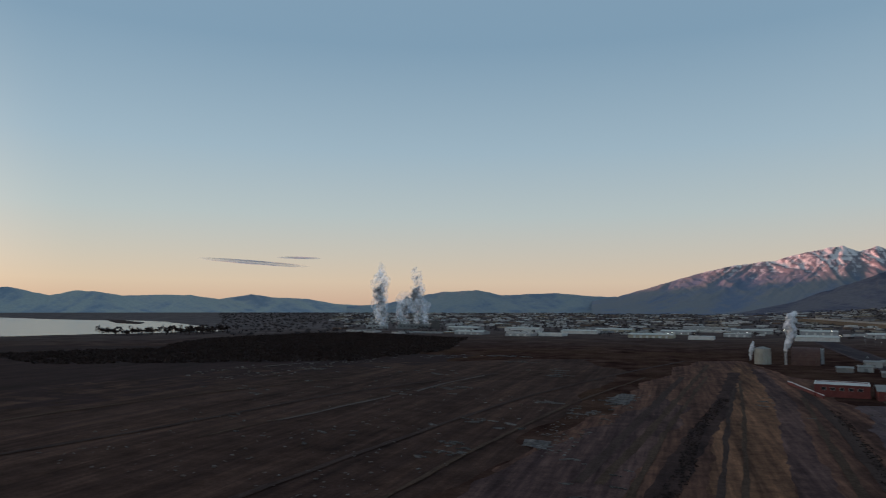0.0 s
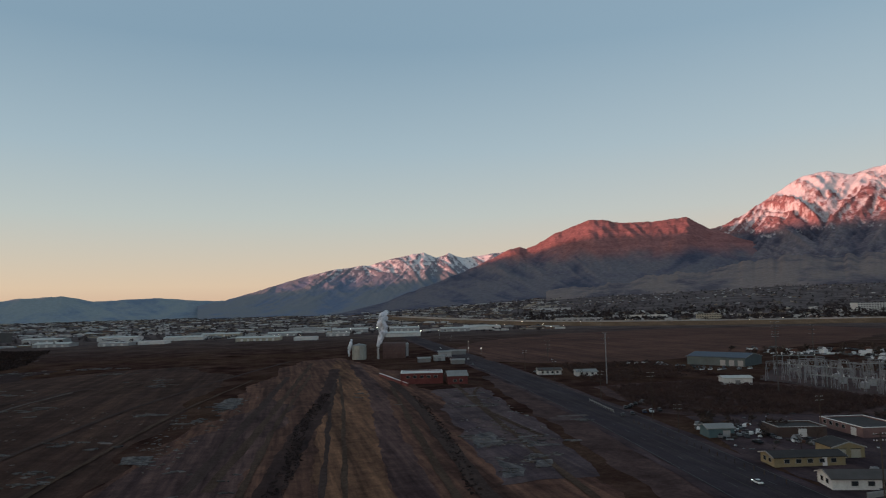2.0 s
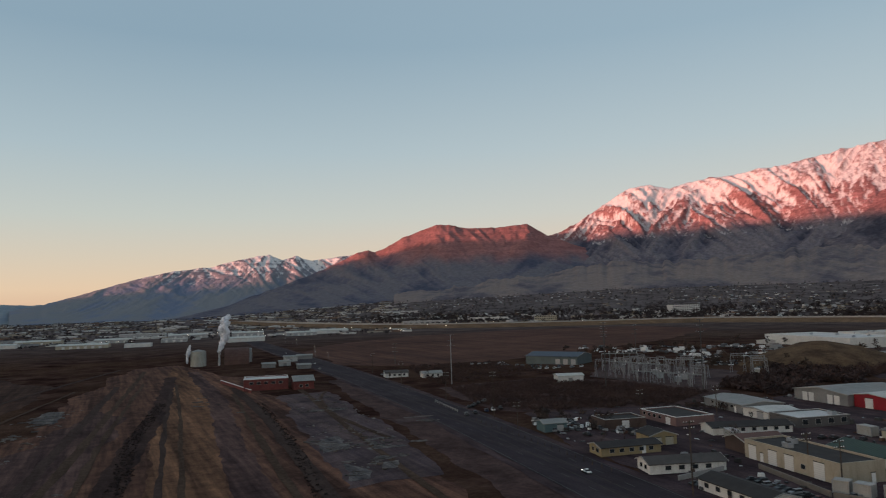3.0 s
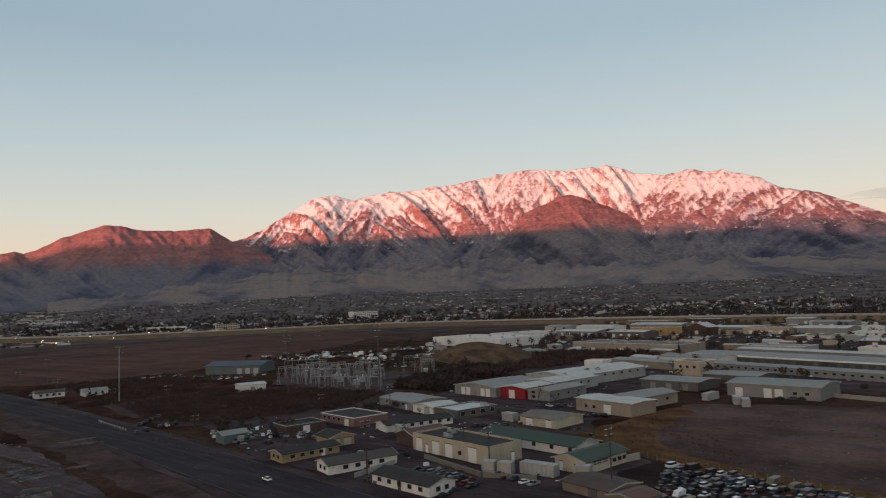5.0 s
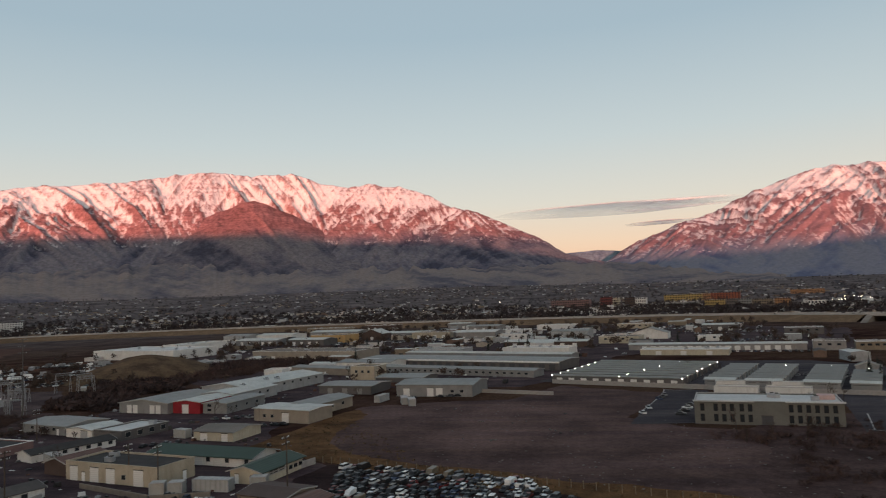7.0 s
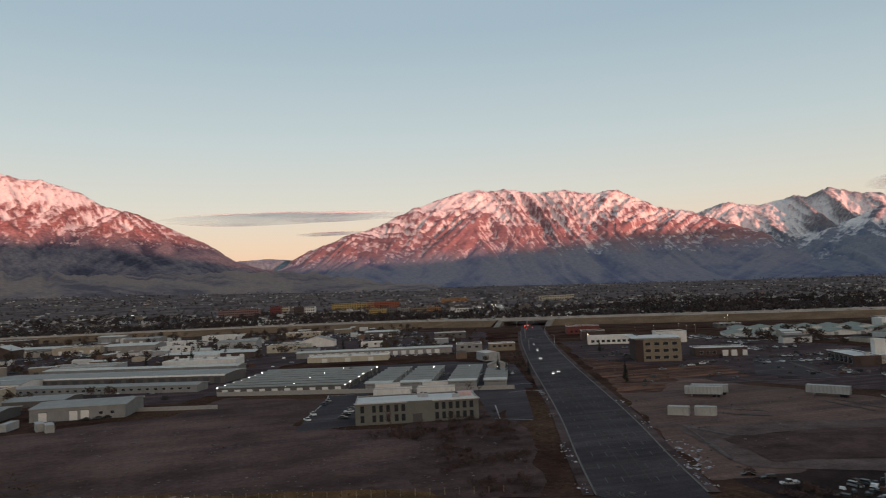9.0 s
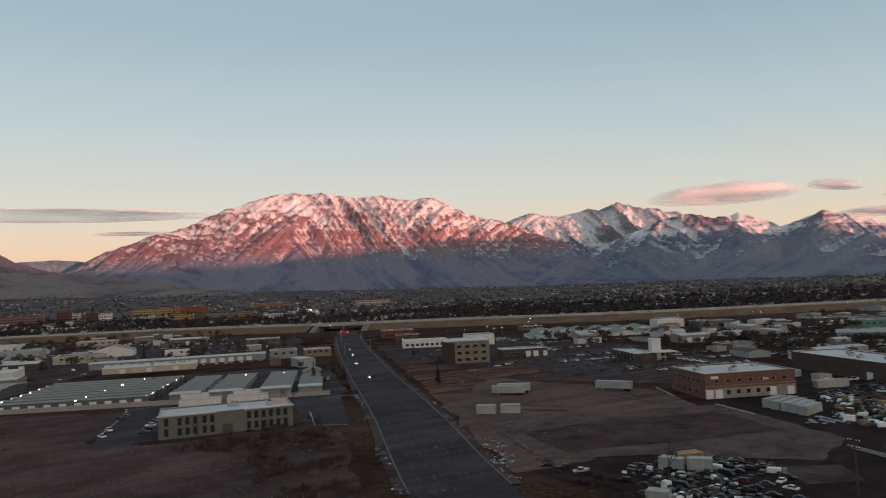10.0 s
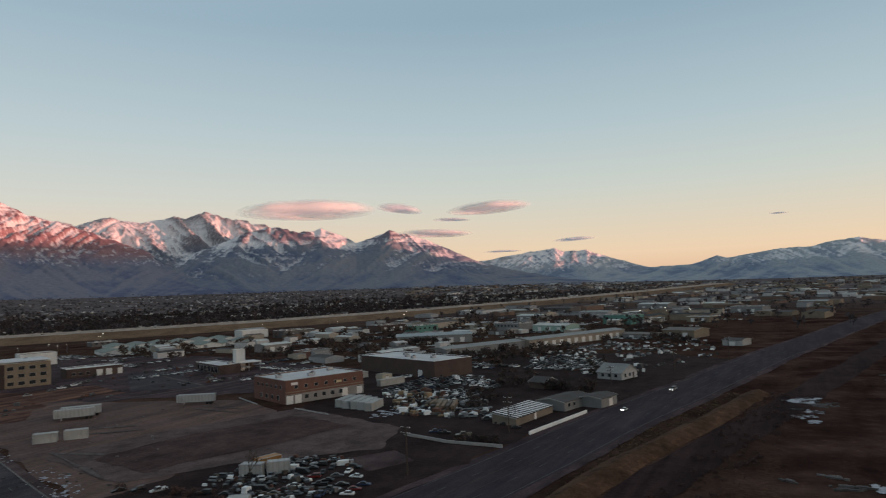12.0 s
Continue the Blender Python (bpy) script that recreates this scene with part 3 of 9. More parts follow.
# ---------------------------------------------------------------- palette
ASPHALT = patch_material("asphalt", (0.03836, 0.03415, 0.03694), (0.07708, 0.0678, 0.07313), 0.05, (1, 0.2, 1, 20), 2.0, 0.3)
HIGHWAY = patch_material("highway_asphalt", (0.0306, 0.02469, 0.0279), (0.05933, 0.04956, 0.05612), 0.05, (1, 0.2, 1, 80), 2.0, 0.3)
OLD_ASPHALT = patch_material("old_asphalt", (0.02849, 0.02031, 0.0221), (0.09389, 0.06473, 0.06734), 0.06, (1, 0.5, 1, 10), 1.4, 0.35)
GRAVEL = patch_material("gravel", (0.02863, 0.01922, 0.01916), (0.1217, 0.08405, 0.08076), 0.07, (1, 0.4, 1, 15), 2.2)
BARE_EARTH = patch_material("bare_earth", (0.03393, 0.02154, 0.02005), (0.1471, 0.09285, 0.08209), 0.03, (1, 0.25, 1, -70), 0.8, 0.12)
DRY_GRASS = patch_material("dry_grass", (0.03461, 0.0187, 0.01591), (0.161, 0.0851, 0.06047), 0.10, (1, 0.12, 1, 8), 1.6, 0.6)
STRAW = patch_material("straw_strip", (0.04488, 0.02376, 0.01231), (0.1646, 0.0858, 0.03967), 0.12, (1, 0.3, 1, 8), 1.8)
DARK_SOIL = patch_material("dark_soil", (0.01518, 0.00912, 0.00925), (0.04554, 0.02622, 0.02511), 0.06, (1, 0.2, 1, 8), 1.0, 0.3)
CINDER = patch_material("cinder_ground", (0.03299, 0.02046, 0.02032), (0.1162, 0.07127, 0.06475), 0.12, (1, 0.15, 1, 8), 1.4, 0.6)
SCRUB_GROUND = patch_material("dark_scrub_ground", (0.03101, 0.01863, 0.01702), (0.1033, 0.06384, 0.0574), 0.1, (1, 0.4, 1, -60), 1.0)
CONCRETE = plain("pale_concrete", (0.34, 0.32, 0.30), 0.85, 0.3, 0.12, 1.2)
ROCK_BANK = patch_material("stone_lined_bank", (0.06159, 0.04348, 0.03983), (0.1397, 0.09876, 0.09029), 0.12, (1, 0.6, 1, 20), 1.3)
SNOW = patch_material("old_snow", (0.2604, 0.2666, 0.2852), (0.434, 0.4402, 0.4588), 0.3, (1, 1, 1), 2.0)
FWY = patch_material("pale_freeway_concrete", (0.261, 0.194, 0.138), (0.374, 0.3045, 0.235), 0.03, (1, 0.1, 1, 0), 0.8)
FWY_BANK = patch_material("dry_grass_bank", (0.09758, 0.0628, 0.039), (0.2033, 0.1355, 0.08405), 0.05, (1, 0.3, 1, 0), 0.7)
LINE_WHITE = plain("worn_white_line", (0.062, 0.058, 0.055), 0.8, 0.4, 0.6, 5)
LINE_YELLOW = plain("worn_yellow_line", (0.03825, 0.03168, 0.0189), 0.8, 0.4, 0.6, 5)

TAN = plain("tan_block_wall", (0.4026, 0.3449, 0.2616), 0.85, 0.16, 0.3, 4, dirt=(0.25, 0.20, 0.13))
CREAM = plain("cream_painted_wall", (0.4473, 0.4007, 0.3094), 0.8, 0.15, 0.3, 4, dirt=(0.32, 0.26, 0.18))
YELLOW = plain("ochre_painted_wall", (0.296, 0.2337, 0.1305), 0.8, 0.18, 0.4, 4, dirt=(0.3, 0.2, 0.09))
WHITE = plain("white_painted_wall", (0.6436, 0.6298, 0.5942), 0.7, 0.12, 0.25, 4, dirt=(0.42, 0.39, 0.35))
PANELW = plain("weathered_panel_wall", (0.25, 0.235, 0.225), 0.8, 0.2, 0.3, 4, dirt=(0.2, 0.17, 0.14))
GREYW = ribbed("grey_metal_wall", (0.2324, 0.231, 0.2263), 0.55, 0.1, 0.5)
LIGHTW = ribbed("light_grey_metal_wall", (0.3856, 0.3872, 0.3821), 0.55, 0.1, 0.5)
BEIGEW = ribbed("beige_metal_wall", (0.3013, 0.2548, 0.2046), 0.6, 0.05, 0.5)
DARKW = ribbed("charcoal_metal_wall", (0.119, 0.11, 0.106), 0.55, 0.1, 0.5)
REDW = ribbed("red_metal_wall", (0.27, 0.018, 0.026), 0.5, 0.05, 0.5, dirt=(0.2, 0.02, 0.02))
PINKW = plain("faded_pink_wall", (0.2, 0.122, 0.112), 0.8, 0.18, 0.4, 4)
BRICK = plain("brown_brick_wall", (0.165, 0.082, 0.062), 0.85, 0.22, 0.4, 7)
REDBRICK = plain("red_brick_wall", (0.1562, 0.04725, 0.042), 0.85, 0.25, 0.4, 7)
TANBRICK = plain("tan_brick_wall", (0.2208, 0.1751, 0.1265), 0.85, 0.2, 0.4, 7)
BROWNW = plain("brown_panel_wall", (0.082, 0.055, 0.046), 0.8, 0.2, 0.2, 4)
TEALW = plain("teal_painted_wall", (0.09, 0.144, 0.155), 0.75, 0.2, 0.4, 4)
BLUEW = ribbed("blue_metal_wall", (0.1071, 0.136, 0.1404), 0.5, 0.1, 0.5)
GREENW = plain("sea_green_wall", (0.10, 0.22, 0.18), 0.75, 0.2, 0.4, 4)
BARE_TAN = plain("faded_tan_wall", (0.20, 0.165, 0.13), 0.85, 0.2, 0.4, 5)
DARK_SIDE = plain("dark_brown_side", (0.045, 0.030, 0.026), 0.7, 0.2, 0.3, 4)
HOTELW = plain("olive_beige_stucco", (0.1442, 0.1428, 0.1284), 0.85, 0.12, 0.3, 5)

R_DARK = plain("dark_shingle_roof", (0.038, 0.034, 0.032), 0.9, 0.3, 0.3, 6)
R_GREY = plain("grey_shingle_roof", (0.075, 0.067, 0.062), 0.9, 0.25, 0.3, 6)
R_WHITE = plain("white_membrane_roof", (0.5405, 0.5382, 0.516), 0.7, 0.2, 0.08, 2, dirt=(0.38, 0.37, 0.36))
R_STORE = ribbed("storage_metal_roof", (0.205, 0.2, 0.18), 0.6, 0.0, 0.8)
R_METAL = ribbed("grey_metal_roof", (0.2365, 0.2366, 0.2201), 0.6, 0.1, 0.8)
R_PALE = ribbed("pale_metal_roof", (0.486, 0.4907, 0.4514), 0.6, 0.1, 0.8)
R_GREEN = ribbed("green_metal_roof", (0.028, 0.052, 0.036), 0.6, 0.0, 0.8, dirt=(0.04, 0.07, 0.055))
R_BLUE = ribbed("blue_metal_roof", (0.02805, 0.04312, 0.07), 0.5, 0.15, 0.8, dirt=(0.06, 0.08, 0.11))
R_TAN = plain("tan_gravel_roof", (0.17, 0.15, 0.13), 0.9, 0.25, 0.15, 5)
R_RUST = ribbed("rusty_metal_roof", (0.124, 0.0595, 0.044), 0.6, 0.1, 0.8, dirt=(0.1, 0.05, 0.04))

DOORW = ribbed("white_roller_door", (0.66, 0.65, 0.62), 0.55, 0.05, 0.45, "Z", 0.1, (0.4, 0.38, 0.35))
DOORD = ribbed("dark_roller_door", (0.07, 0.07, 0.075), 0.55, 0.05, 0.45, "Z", 0.1)
TRIM = plain("white_trim", (0.76, 0.75, 0.72), 0.6, 0.1, 0.5, 6)
TRIM_DARK = plain("dark_trim", (0.05, 0.045, 0.04), 0.6, 0.2, 0.5, 6)
PANE = glass("dark_window_glass", (0.02, 0.022, 0.025))
KERB = plain("dusty_kerb_concrete", (0.13, 0.12, 0.11), 0.9, 0.3, 0.2, 2)
TRIM_SOFT = plain("weathered_trim", (0.36, 0.345, 0.32), 0.7, 0.15, 0.5, 6)
DARK_POLE = plain("dark_steel_pole", (0.085, 0.078, 0.072), 0.7, 0.25, 0.8, 8)
STEEL = plain("galvanised_steel", (0.396, 0.407, 0.418), 0.45, 0.2, 0.8, 8, metal=0.6)
WOOD_POLE = plain("weathered_pole_wood", (0.075, 0.055, 0.042), 0.9, 0.3, 0.8, 10)
RUBBER = plain("black_rubber", (0.015, 0.015, 0.016), 0.85, 0.2, 2, 10)
BARK = plain("bare_bark", (0.055, 0.040, 0.032), 0.95, 0.3, 1, 8)
TWIG = plain("bare_twigs", (0.07, 0.047, 0.036), 0.95, 0.3, 0.3, 5, vary=0.3)
NEEDLE = plain("dark_needles", (0.016, 0.022, 0.013), 0.9, 0.4, 0.6, 6, vary=0.3)
LAMP_W = lamp_glow("lit_lamp_white", (1.0, 0.93, 0.8), 30.0)
LAMP_FAR = lamp_glow("lit_lamp_far", (1.0, 0.85, 0.65), 9.0)
TAIL = lamp_glow("lit_tail_light", (1.0, 0.05, 0.03), 12.0)
HEAD = lamp_glow("lit_head_light", (1.0, 0.95, 0.85), 18.0)


# ---------------------------------------------------------------- roads and ground covers
def resample(pts, step):
    pts = np.array(pts, float)
    # smooth the corners once, then walk along at even steps
    for _ in range(3):
        mid = 0.25 * pts[:-1] + 0.75 * pts[1:]
        mid2 = 0.75 * pts[:-1] + 0.25 * pts[1:]
        pts = np.concatenate([[pts[0]], np.stack([mid2, mid], 1).reshape(-1, 2), [pts[-1]]])
    d = np.r_[0, np.cumsum(np.hypot(*np.diff(pts, axis=0).T))]
    s = np.linspace(0, d[-1], max(2, int(d[-1] / step) + 1))
    out = np.stack([np.interp(s, d, pts[:, 0]), np.interp(s, d, pts[:, 1])], 1)
    tan = np.gradient(out, axis=0)
    tan /= np.hypot(tan[:, 0], tan[:, 1])[:, None]
    return out, np.stack([tan[:, 1], -tan[:, 0]], 1), s      # points, right-hand side, run


def ribbon_mesh(name, pts, offs, mat, lift=0.12, step=8.0, heights=None, ragged=0.0, seed=0):
    """A strip along pts; offs: sideways places of its lengthwise edges, heights: their height over the ground."""
    c, nrm, s = resample(pts, step)
    rows = []
    zc = ground_z(c[:, 0], c[:, 1])
    for k, o in enumerate(offs):
        wob = ragged * (fbm(s / 14, 0 * s + k * 7.7, 4, seed + k) - 0.5) * 2 if ragged and k in (0, len(offs) - 1) else 0.0
        p = c + nrm * (o + wob)[:, None] if ragged and k in (0, len(offs) - 1) else c + nrm * o
        rows.append(np.stack([p[:, 0], p[:, 1], zc + lift + (heights[k] if heights else 0.0)], -1))
    V = np.stack(rows, 0)
    return grid_mesh(name, V, mat, smooth_faces=False)


def in_poly(px, py, poly):
    inside = np.zeros(px.shape, bool)
    n = len(poly)
    for i in range(n):
        x0, y0 = poly[i]
        x1, y1 = poly[(i + 1) % n]
        cond = (y0 > py) != (y1 > py)
        with np.errstate(divide="ignore", invalid="ignore"):
            xi = (x1 - x0) * (py - y0) / (y1 - y0 + 1e-12) + x0
        inside ^= cond & (px < xi)
    return inside


def cover(name, label, poly, mat, lift=0.10, step=2.5, rag=3.0, seed=0, z=None, category="ground"):
    """A sheet of other soil, grass or paving on the ground, with an uneven rim."""
    poly = np.array(poly, float)
    ring = np.concatenate([poly, poly[:1]])
    seg = np.hypot(*np.diff(ring, axis=0).T)
    s_ = np.concatenate([[0], np.cumsum(seg)])
    m = int(min(260, max(40, s_[-1] / max(step, 0.6))))
    q = np.linspace(0, s_[-1], m, endpoint=False)
    rim = np.stack([np.interp(q, s_, ring[:, 0]), np.interp(q, s_, ring[:, 1])], -1)
    size = max(4.0, 2.2 * rag)
    rim = rim + rag * 1.6 * np.stack([fbm(rim[:, 0] / size, rim[:, 1] / size, 4, seed) - 0.5, fbm(rim[:, 0] / size + 40, rim[:, 1] / size, 4, seed + 9) - 0.5], -1)
    lo, hi = rim.min(0), rim.max(0)
    step = max(step, max(hi - lo) / 150)
    gx, gy = np.arange(lo[0] - step, hi[0] + step, step), np.arange(lo[1] - step, hi[1] + step, step)
    X, Y = np.meshgrid(gx, gy, indexing="ij")
    keep = in_poly(X[:-1, :-1] + step / 2, Y[:-1, :-1] + step / 2, rim)
    idx = np.arange(X.size).reshape(X.shape)
    f = np.stack([idx[:-1, :-1], idx[1:, :-1], idx[1:, 1:], idx[:-1, 1:]], -1)[keep]
    used, inv, cnt = np.unique(f, return_inverse=True, return_counts=True)
    X2, Y2 = X.copy().reshape(-1), Y.copy().reshape(-1)
    # vertices on the outside are drawn onto the rim
    r0, r1 = rim, np.roll(rim, -1, 0)
    for v in used[cnt < 4]:
        p = np.array((X2[v], Y2[v]))
        d = r1 - r0
        t_ = np.clip(((p - r0) * d).sum(1) / np.maximum((d * d).sum(1), 1e-9), 0, 1)
        c_ = r0 + d * t_[:, None]
        j = int(((c_ - p) ** 2).sum(1).argmin())
        X2[v], Y2[v] = c_[j]
    Z = (ground_z(X2, Y2) + lift if z is None else np.full(X2.shape, z))
    V = np.stack([X2, Y2, Z], -1)[used]
    me = mesh_from(name, V.tolist(), inv.reshape(-1, 4).tolist(), mat)
    return tagged(new(name, me), label, category, kind="structure")


GENEVA = [(-102.5, -800.7), (-57.5, -640.6), (-25.5, -500.6), (6.5, -365.5), (30.5, -240.5), (40.6, -197.5), (45.6, -160.4), (51.6, -125.4), (74.9, -0.8), (95.1, 103.7), (104.1, 163.8), (113.1, 220.9), (125.0, 329.3), (135.0, 429.4), (154.0, 689.4), (188.0, 1099.4), (218.0, 1499.4)]
CROSS = [(72, -61), (116, -76), (146, -86), (187, -101), (251, -122), (347, -153), (500, -206), (613, -249), (722, -290), (900, -345), (1250, -440), (1700, -560), (2300, -720)]
FREEWAY = [(330, 1900), (380, 1550), (470, 1220), (600, 1050), (740, 935), (880, 850), (925, 712), (958, 551), (962, 368), (942, 193), (900, -40), (826, -185), (738, -275), (665, -405), (590, -506), (507, -655), (405, -1019), (330, -1350), (260, -1800), (200, -2300)]


def build_roads():
    r = new("road_highway", ribbon_mesh("road_highway", GENEVA, [-9.6, -5, 0, 5, 9.6], HIGHWAY, 0.14, 8))
    tagged(r, "wide dark asphalt highway with worn lane lines", "road", kind="structure")
    for side in (-1, 1):
        o = sorted((side * 9.4, side * 12.4))
        s = new("road_shoulder", ribbon_mesh("road_shoulder", GENEVA, o, OLD_ASPHALT, 0.11, 6, ragged=1.2, seed=31 + side))
        tagged(s, "gravel shoulder along the highway", "road shoulder", kind="structure")
    c = new("road_cross_street", ribbon_mesh("road_cross_street", CROSS, [-10.5, -5, 0, 5, 10.5], ASPHALT, 0.155, 8))
    tagged(c, "five-lane dark asphalt street leading to an underpass", "road", kind="structure")
    for side in (-1, 1):
        k = new("kerb", ribbon_mesh("kerb", CROSS[1:8], sorted((side * 10.45, side * 10.9)), KERB, 0.28, 8))
        tagged(k, "pale concrete kerb of the street", "kerb", kind="structure")
        p = new("pavement_footway", ribbon_mesh("pavement_footway", CROSS[1:8], sorted((side * 10.9, side * 13.2)), GRAVEL, 0.22, 8, ragged=0.3, seed=5))
        tagged(p, "dusty footway beside the street", "pavement", kind="structure")

    def dashes(line, off, name, run, gap, width, mat, far, parent, start=0.0):
        c2, n2, s2 = resample(line, 1.0)
        k, count = start, 0
        while k + run < min(s2[-1], far) and count < 60:
            i, j = int(np.searchsorted(s2, k)), int(np.searchsorted(s2, k + run))
            p, q = c2[i] + n2[i] * off, c2[j] + n2[j] * off
            n = n2[i] * width / 2
            z0, z1 = gz(*c2[i]) + 0.19, gz(*c2[j]) + 0.19
            me = mesh_from(name, [(*(p - n), z0), (*(p + n), z0), (*(q + n), z1), (*(q - n), z1)], [(0, 1, 2, 3)], mat)
            child(name, me, parent)
            k += run + gap
            count += 1
    for off in (-7.0, -3.6, 3.6, 7.0):
        dashes(CROSS, off, "lane_dash", 3.5, 7.5, 0.22, LINE_WHITE, 420, c, 55)
    for off in (-1.9, 1.9):
        dashes(CROSS, off, "centre_line", 16, 1.0, 0.2, LINE_YELLOW, 420, c, 55)
    for off in (-4.4, 4.4):
        dashes(GENEVA, off, "lane_dash", 4, 9, 0.2, LINE_WHITE, 1500, r, 420)
    for off in (-1.8, 1.8):
        dashes(GENEVA, off, "centre_line", 20, 1.0, 0.2, LINE_YELLOW, 1500, r, 420)
    for off in (-9.1, 9.1):
        dashes(GENEVA, off, "edge_line", 30, 0.6, 0.25, LINE_WHITE, 1500, r, 420)
    # stop bars where the street meets the highway
    for off in (2.0, 5.3, 8.8):
        m = pose(104 + off * 0.33 * -1, -73 - off * 0.94, gz(104, -73) + 0.2, 0, 0, -18)
        child("stop_bar", shared_box("stop_bar", 0.6, 3.0, 0.012, LINE_WHITE), c, m)


build_roads()


def build_freeway():
    pts, nrm, s = resample(FREEWAY, 10)
    cross = np.array((724.0, -291.0))
    d = np.hypot(*(pts - cross).T)
    k = int(d.argmin())
    offs, hts = [-44, -24, -22, 22, 24, 44], [0, 5.6, 6.0, 6.0, 5.6, 0]
    for name, sl in (("freeway_bank_north", slice(0, k - 2)), ("freeway_bank_south", slice(k + 3, None))):
        p = pts[sl]
        ob = new(name, ribbon_mesh(name, p, offs, FWY_BANK, 0.0, 14, hts))
        tagged(ob, "grassy freeway embankment, tan in winter", "embankment", kind="structure")
    road = new("road_freeway", ribbon_mesh("road_freeway", pts, [-21, -1, 1, 21], FWY, 6.12, 14))
    tagged(road, "pale concrete freeway on an embankment", "road", kind="structure")
    for off in (-21.2, 0.0, 21.2):
        b = new("freeway_barrier", ribbon_mesh("freeway_barrier", pts, [off - 0.35, off - 0.18, off + 0.18, off + 0.35], CONCRETE, 6.05, 14, [0, 1.0, 1.0, 0]))
        tagged(b, "pale concrete barrier along the freeway", "barrier", kind="structure")
    # bridge over the street
    br = thing("bridge", "concrete freeway bridge over the street", "bridge", *cross, math.degrees(math.atan2(nrm[k][1], nrm[k][0])), z=gz(*cross))
    for i in (-1, 1):
        bm = bmesh.new()
        ends = [[bm.verts.new((o_, i * 28 + e_, h_ - 0.05)) for o_, h_ in zip([-44, *offs[1:5], 44], [-0.5, *hts[1:5], -0.5])] for e_ in (-3, 3)]
        bm.faces.new(ends[0])
        bm.faces.new(ends[1][::-1])
        for q in range(6):
            bm.faces.new((ends[0][q], ends[1][q], ends[1][(q + 1) % 6], ends[0][(q + 1) % 6]))
        bmesh.ops.recalc_face_normals(bm, faces=bm.faces[:])
        part("abutment", bm, plain("stained_abutment", (0.20, 0.17, 0.14), 0.85, 0.25, 0.1, 1.5), br)
    bm = bmesh.new()
    box(bm, -22.5, 22.5, -27, 27, 5.05, 5.9)
    # Deck concrete darker than the piers', its shade put into the colour
    part("deck", bm, plain("shaded_bridge_concrete", (0.26, 0.23, 0.20), 0.85, 0.2, 0.1, 1.5), br)
    for i in (-1, 1):
        bm = bmesh.new()
        box(bm, i * 22.6 - 0.2, i * 22.6 + 0.2, -30, 30, 5.3, 7.0)
        part("parapet", bm, CONCRETE, br)
    for y in (0,):
        for x in (-15, -5, 5, 15):
            bm = bmesh.new()
            rod(bm, (x, y, -0.3), (x, y, 5.1), 0.6, n=10)
            part("pier", bm, CONCRETE, br)


build_freeway()

# lake
water_m, n_, l_, b_ = shader("calm_water", 0.22)
b_.inputs["Base Color"].default_value = (0.02, 0.03, 0.035, 1)
b_.inputs["Specular IOR Level"].default_value = 0.6
bump(n_, l_, b_, noise_node(n_, l_, 0.15, 4, coords="world", stretch=(1, 0.3, 1)), 0.5, 0.6)
cover("water", "calm pale lake reflecting the evening sky", [(-720, 1000), (-760, 900), (-800, 825), (-850, 701), (-1100, 560), (-1700, 300), (-3300, 200), (-4200, 1500), (-3600, 3000), (-2500, 3000), (-2187, 2024), (-1690, 1730), (-1250, 1500), (-900, 1200)], water_m, step=16, rag=22, seed=3, z=-2.6, category="lake")
cover("spit_of_land", "dark low spit running into the lake", [(-1690, 1728), (-1250, 1330), (-1150, 1290), (-1230, 1400), (-1720, 1790)], DARK_SOIL, step=10, rag=10, seed=4, z=-2.4)

# old works site west of the highway
cover("field_strip_straw", "strip of dull straw-coloured dead grass", [(6, 120), (20, 120), (36, 262), (46, 380), (53, 480), (46, 560), (36, 480), (26, 360), (14, 262)], patch_material("dull_straw", (0.05644, 0.03143, 0.02107), (0.2098, 0.112, 0.06772), 0.14, (1, 0.1, 1, 8), 1.8, 0.6), 0.10, 2.0, 4, 11)
cover("field_strip_grass", "rough dry grass between old tracks", [(-40, 90), (60, 90), (66, 170), (75, 260), (72, 420), (50, 570), (15, 560), (-10, 400), (-28, 260)], DRY_GRASS, 0.06, 2.0, 16, 12)
cover("field_strip_dark", "dark cinder track across the old works site", [(22, 60), (30, 60), (33, 150), (38, 219), (50, 330), (57, 500), (50, 505), (42, 335), (30, 219), (24, 150)], CINDER, 0.14, 2.2, 2, 13)
cover("field_ditch", "dark overgrown ditch", [(-12, 60), (-6, 60), (1, 160), (8, 212), (21, 290), (28, 348), (40, 470), (34, 472), (21, 350), (13, 290), (1, 213), (-5, 163)], patch_material("weedy_ditch", (0.0215, 0.0133, 0.0125), (0.066, 0.041, 0.036), 0.1, (1, 0.4, 1, 8), 1.2, 0.3), 0.15, 2.0, 2.2, 14)
cover("field_strip_dark_west", "dark cinder ground on the old works site", [(-40, 80), (-18, 80), (-8, 180), (6, 300), (-2, 330), (-22, 250), (-42, 160)], CINDER, 0.12, 3, 6, 15)
cover("field_pad", "old cracked asphalt pad", [(48, 150), (72, 150), (84, 205), (92, 290), (98, 330), (72, 330), (60, 240)], patch_material("cracked_pad", (0.038, 0.0285, 0.030), (0.128, 0.094, 0.096), 0.06, (1, 0.5, 1, 10), 1.4, 0.35), 0.12, 2.5, 5, 16)
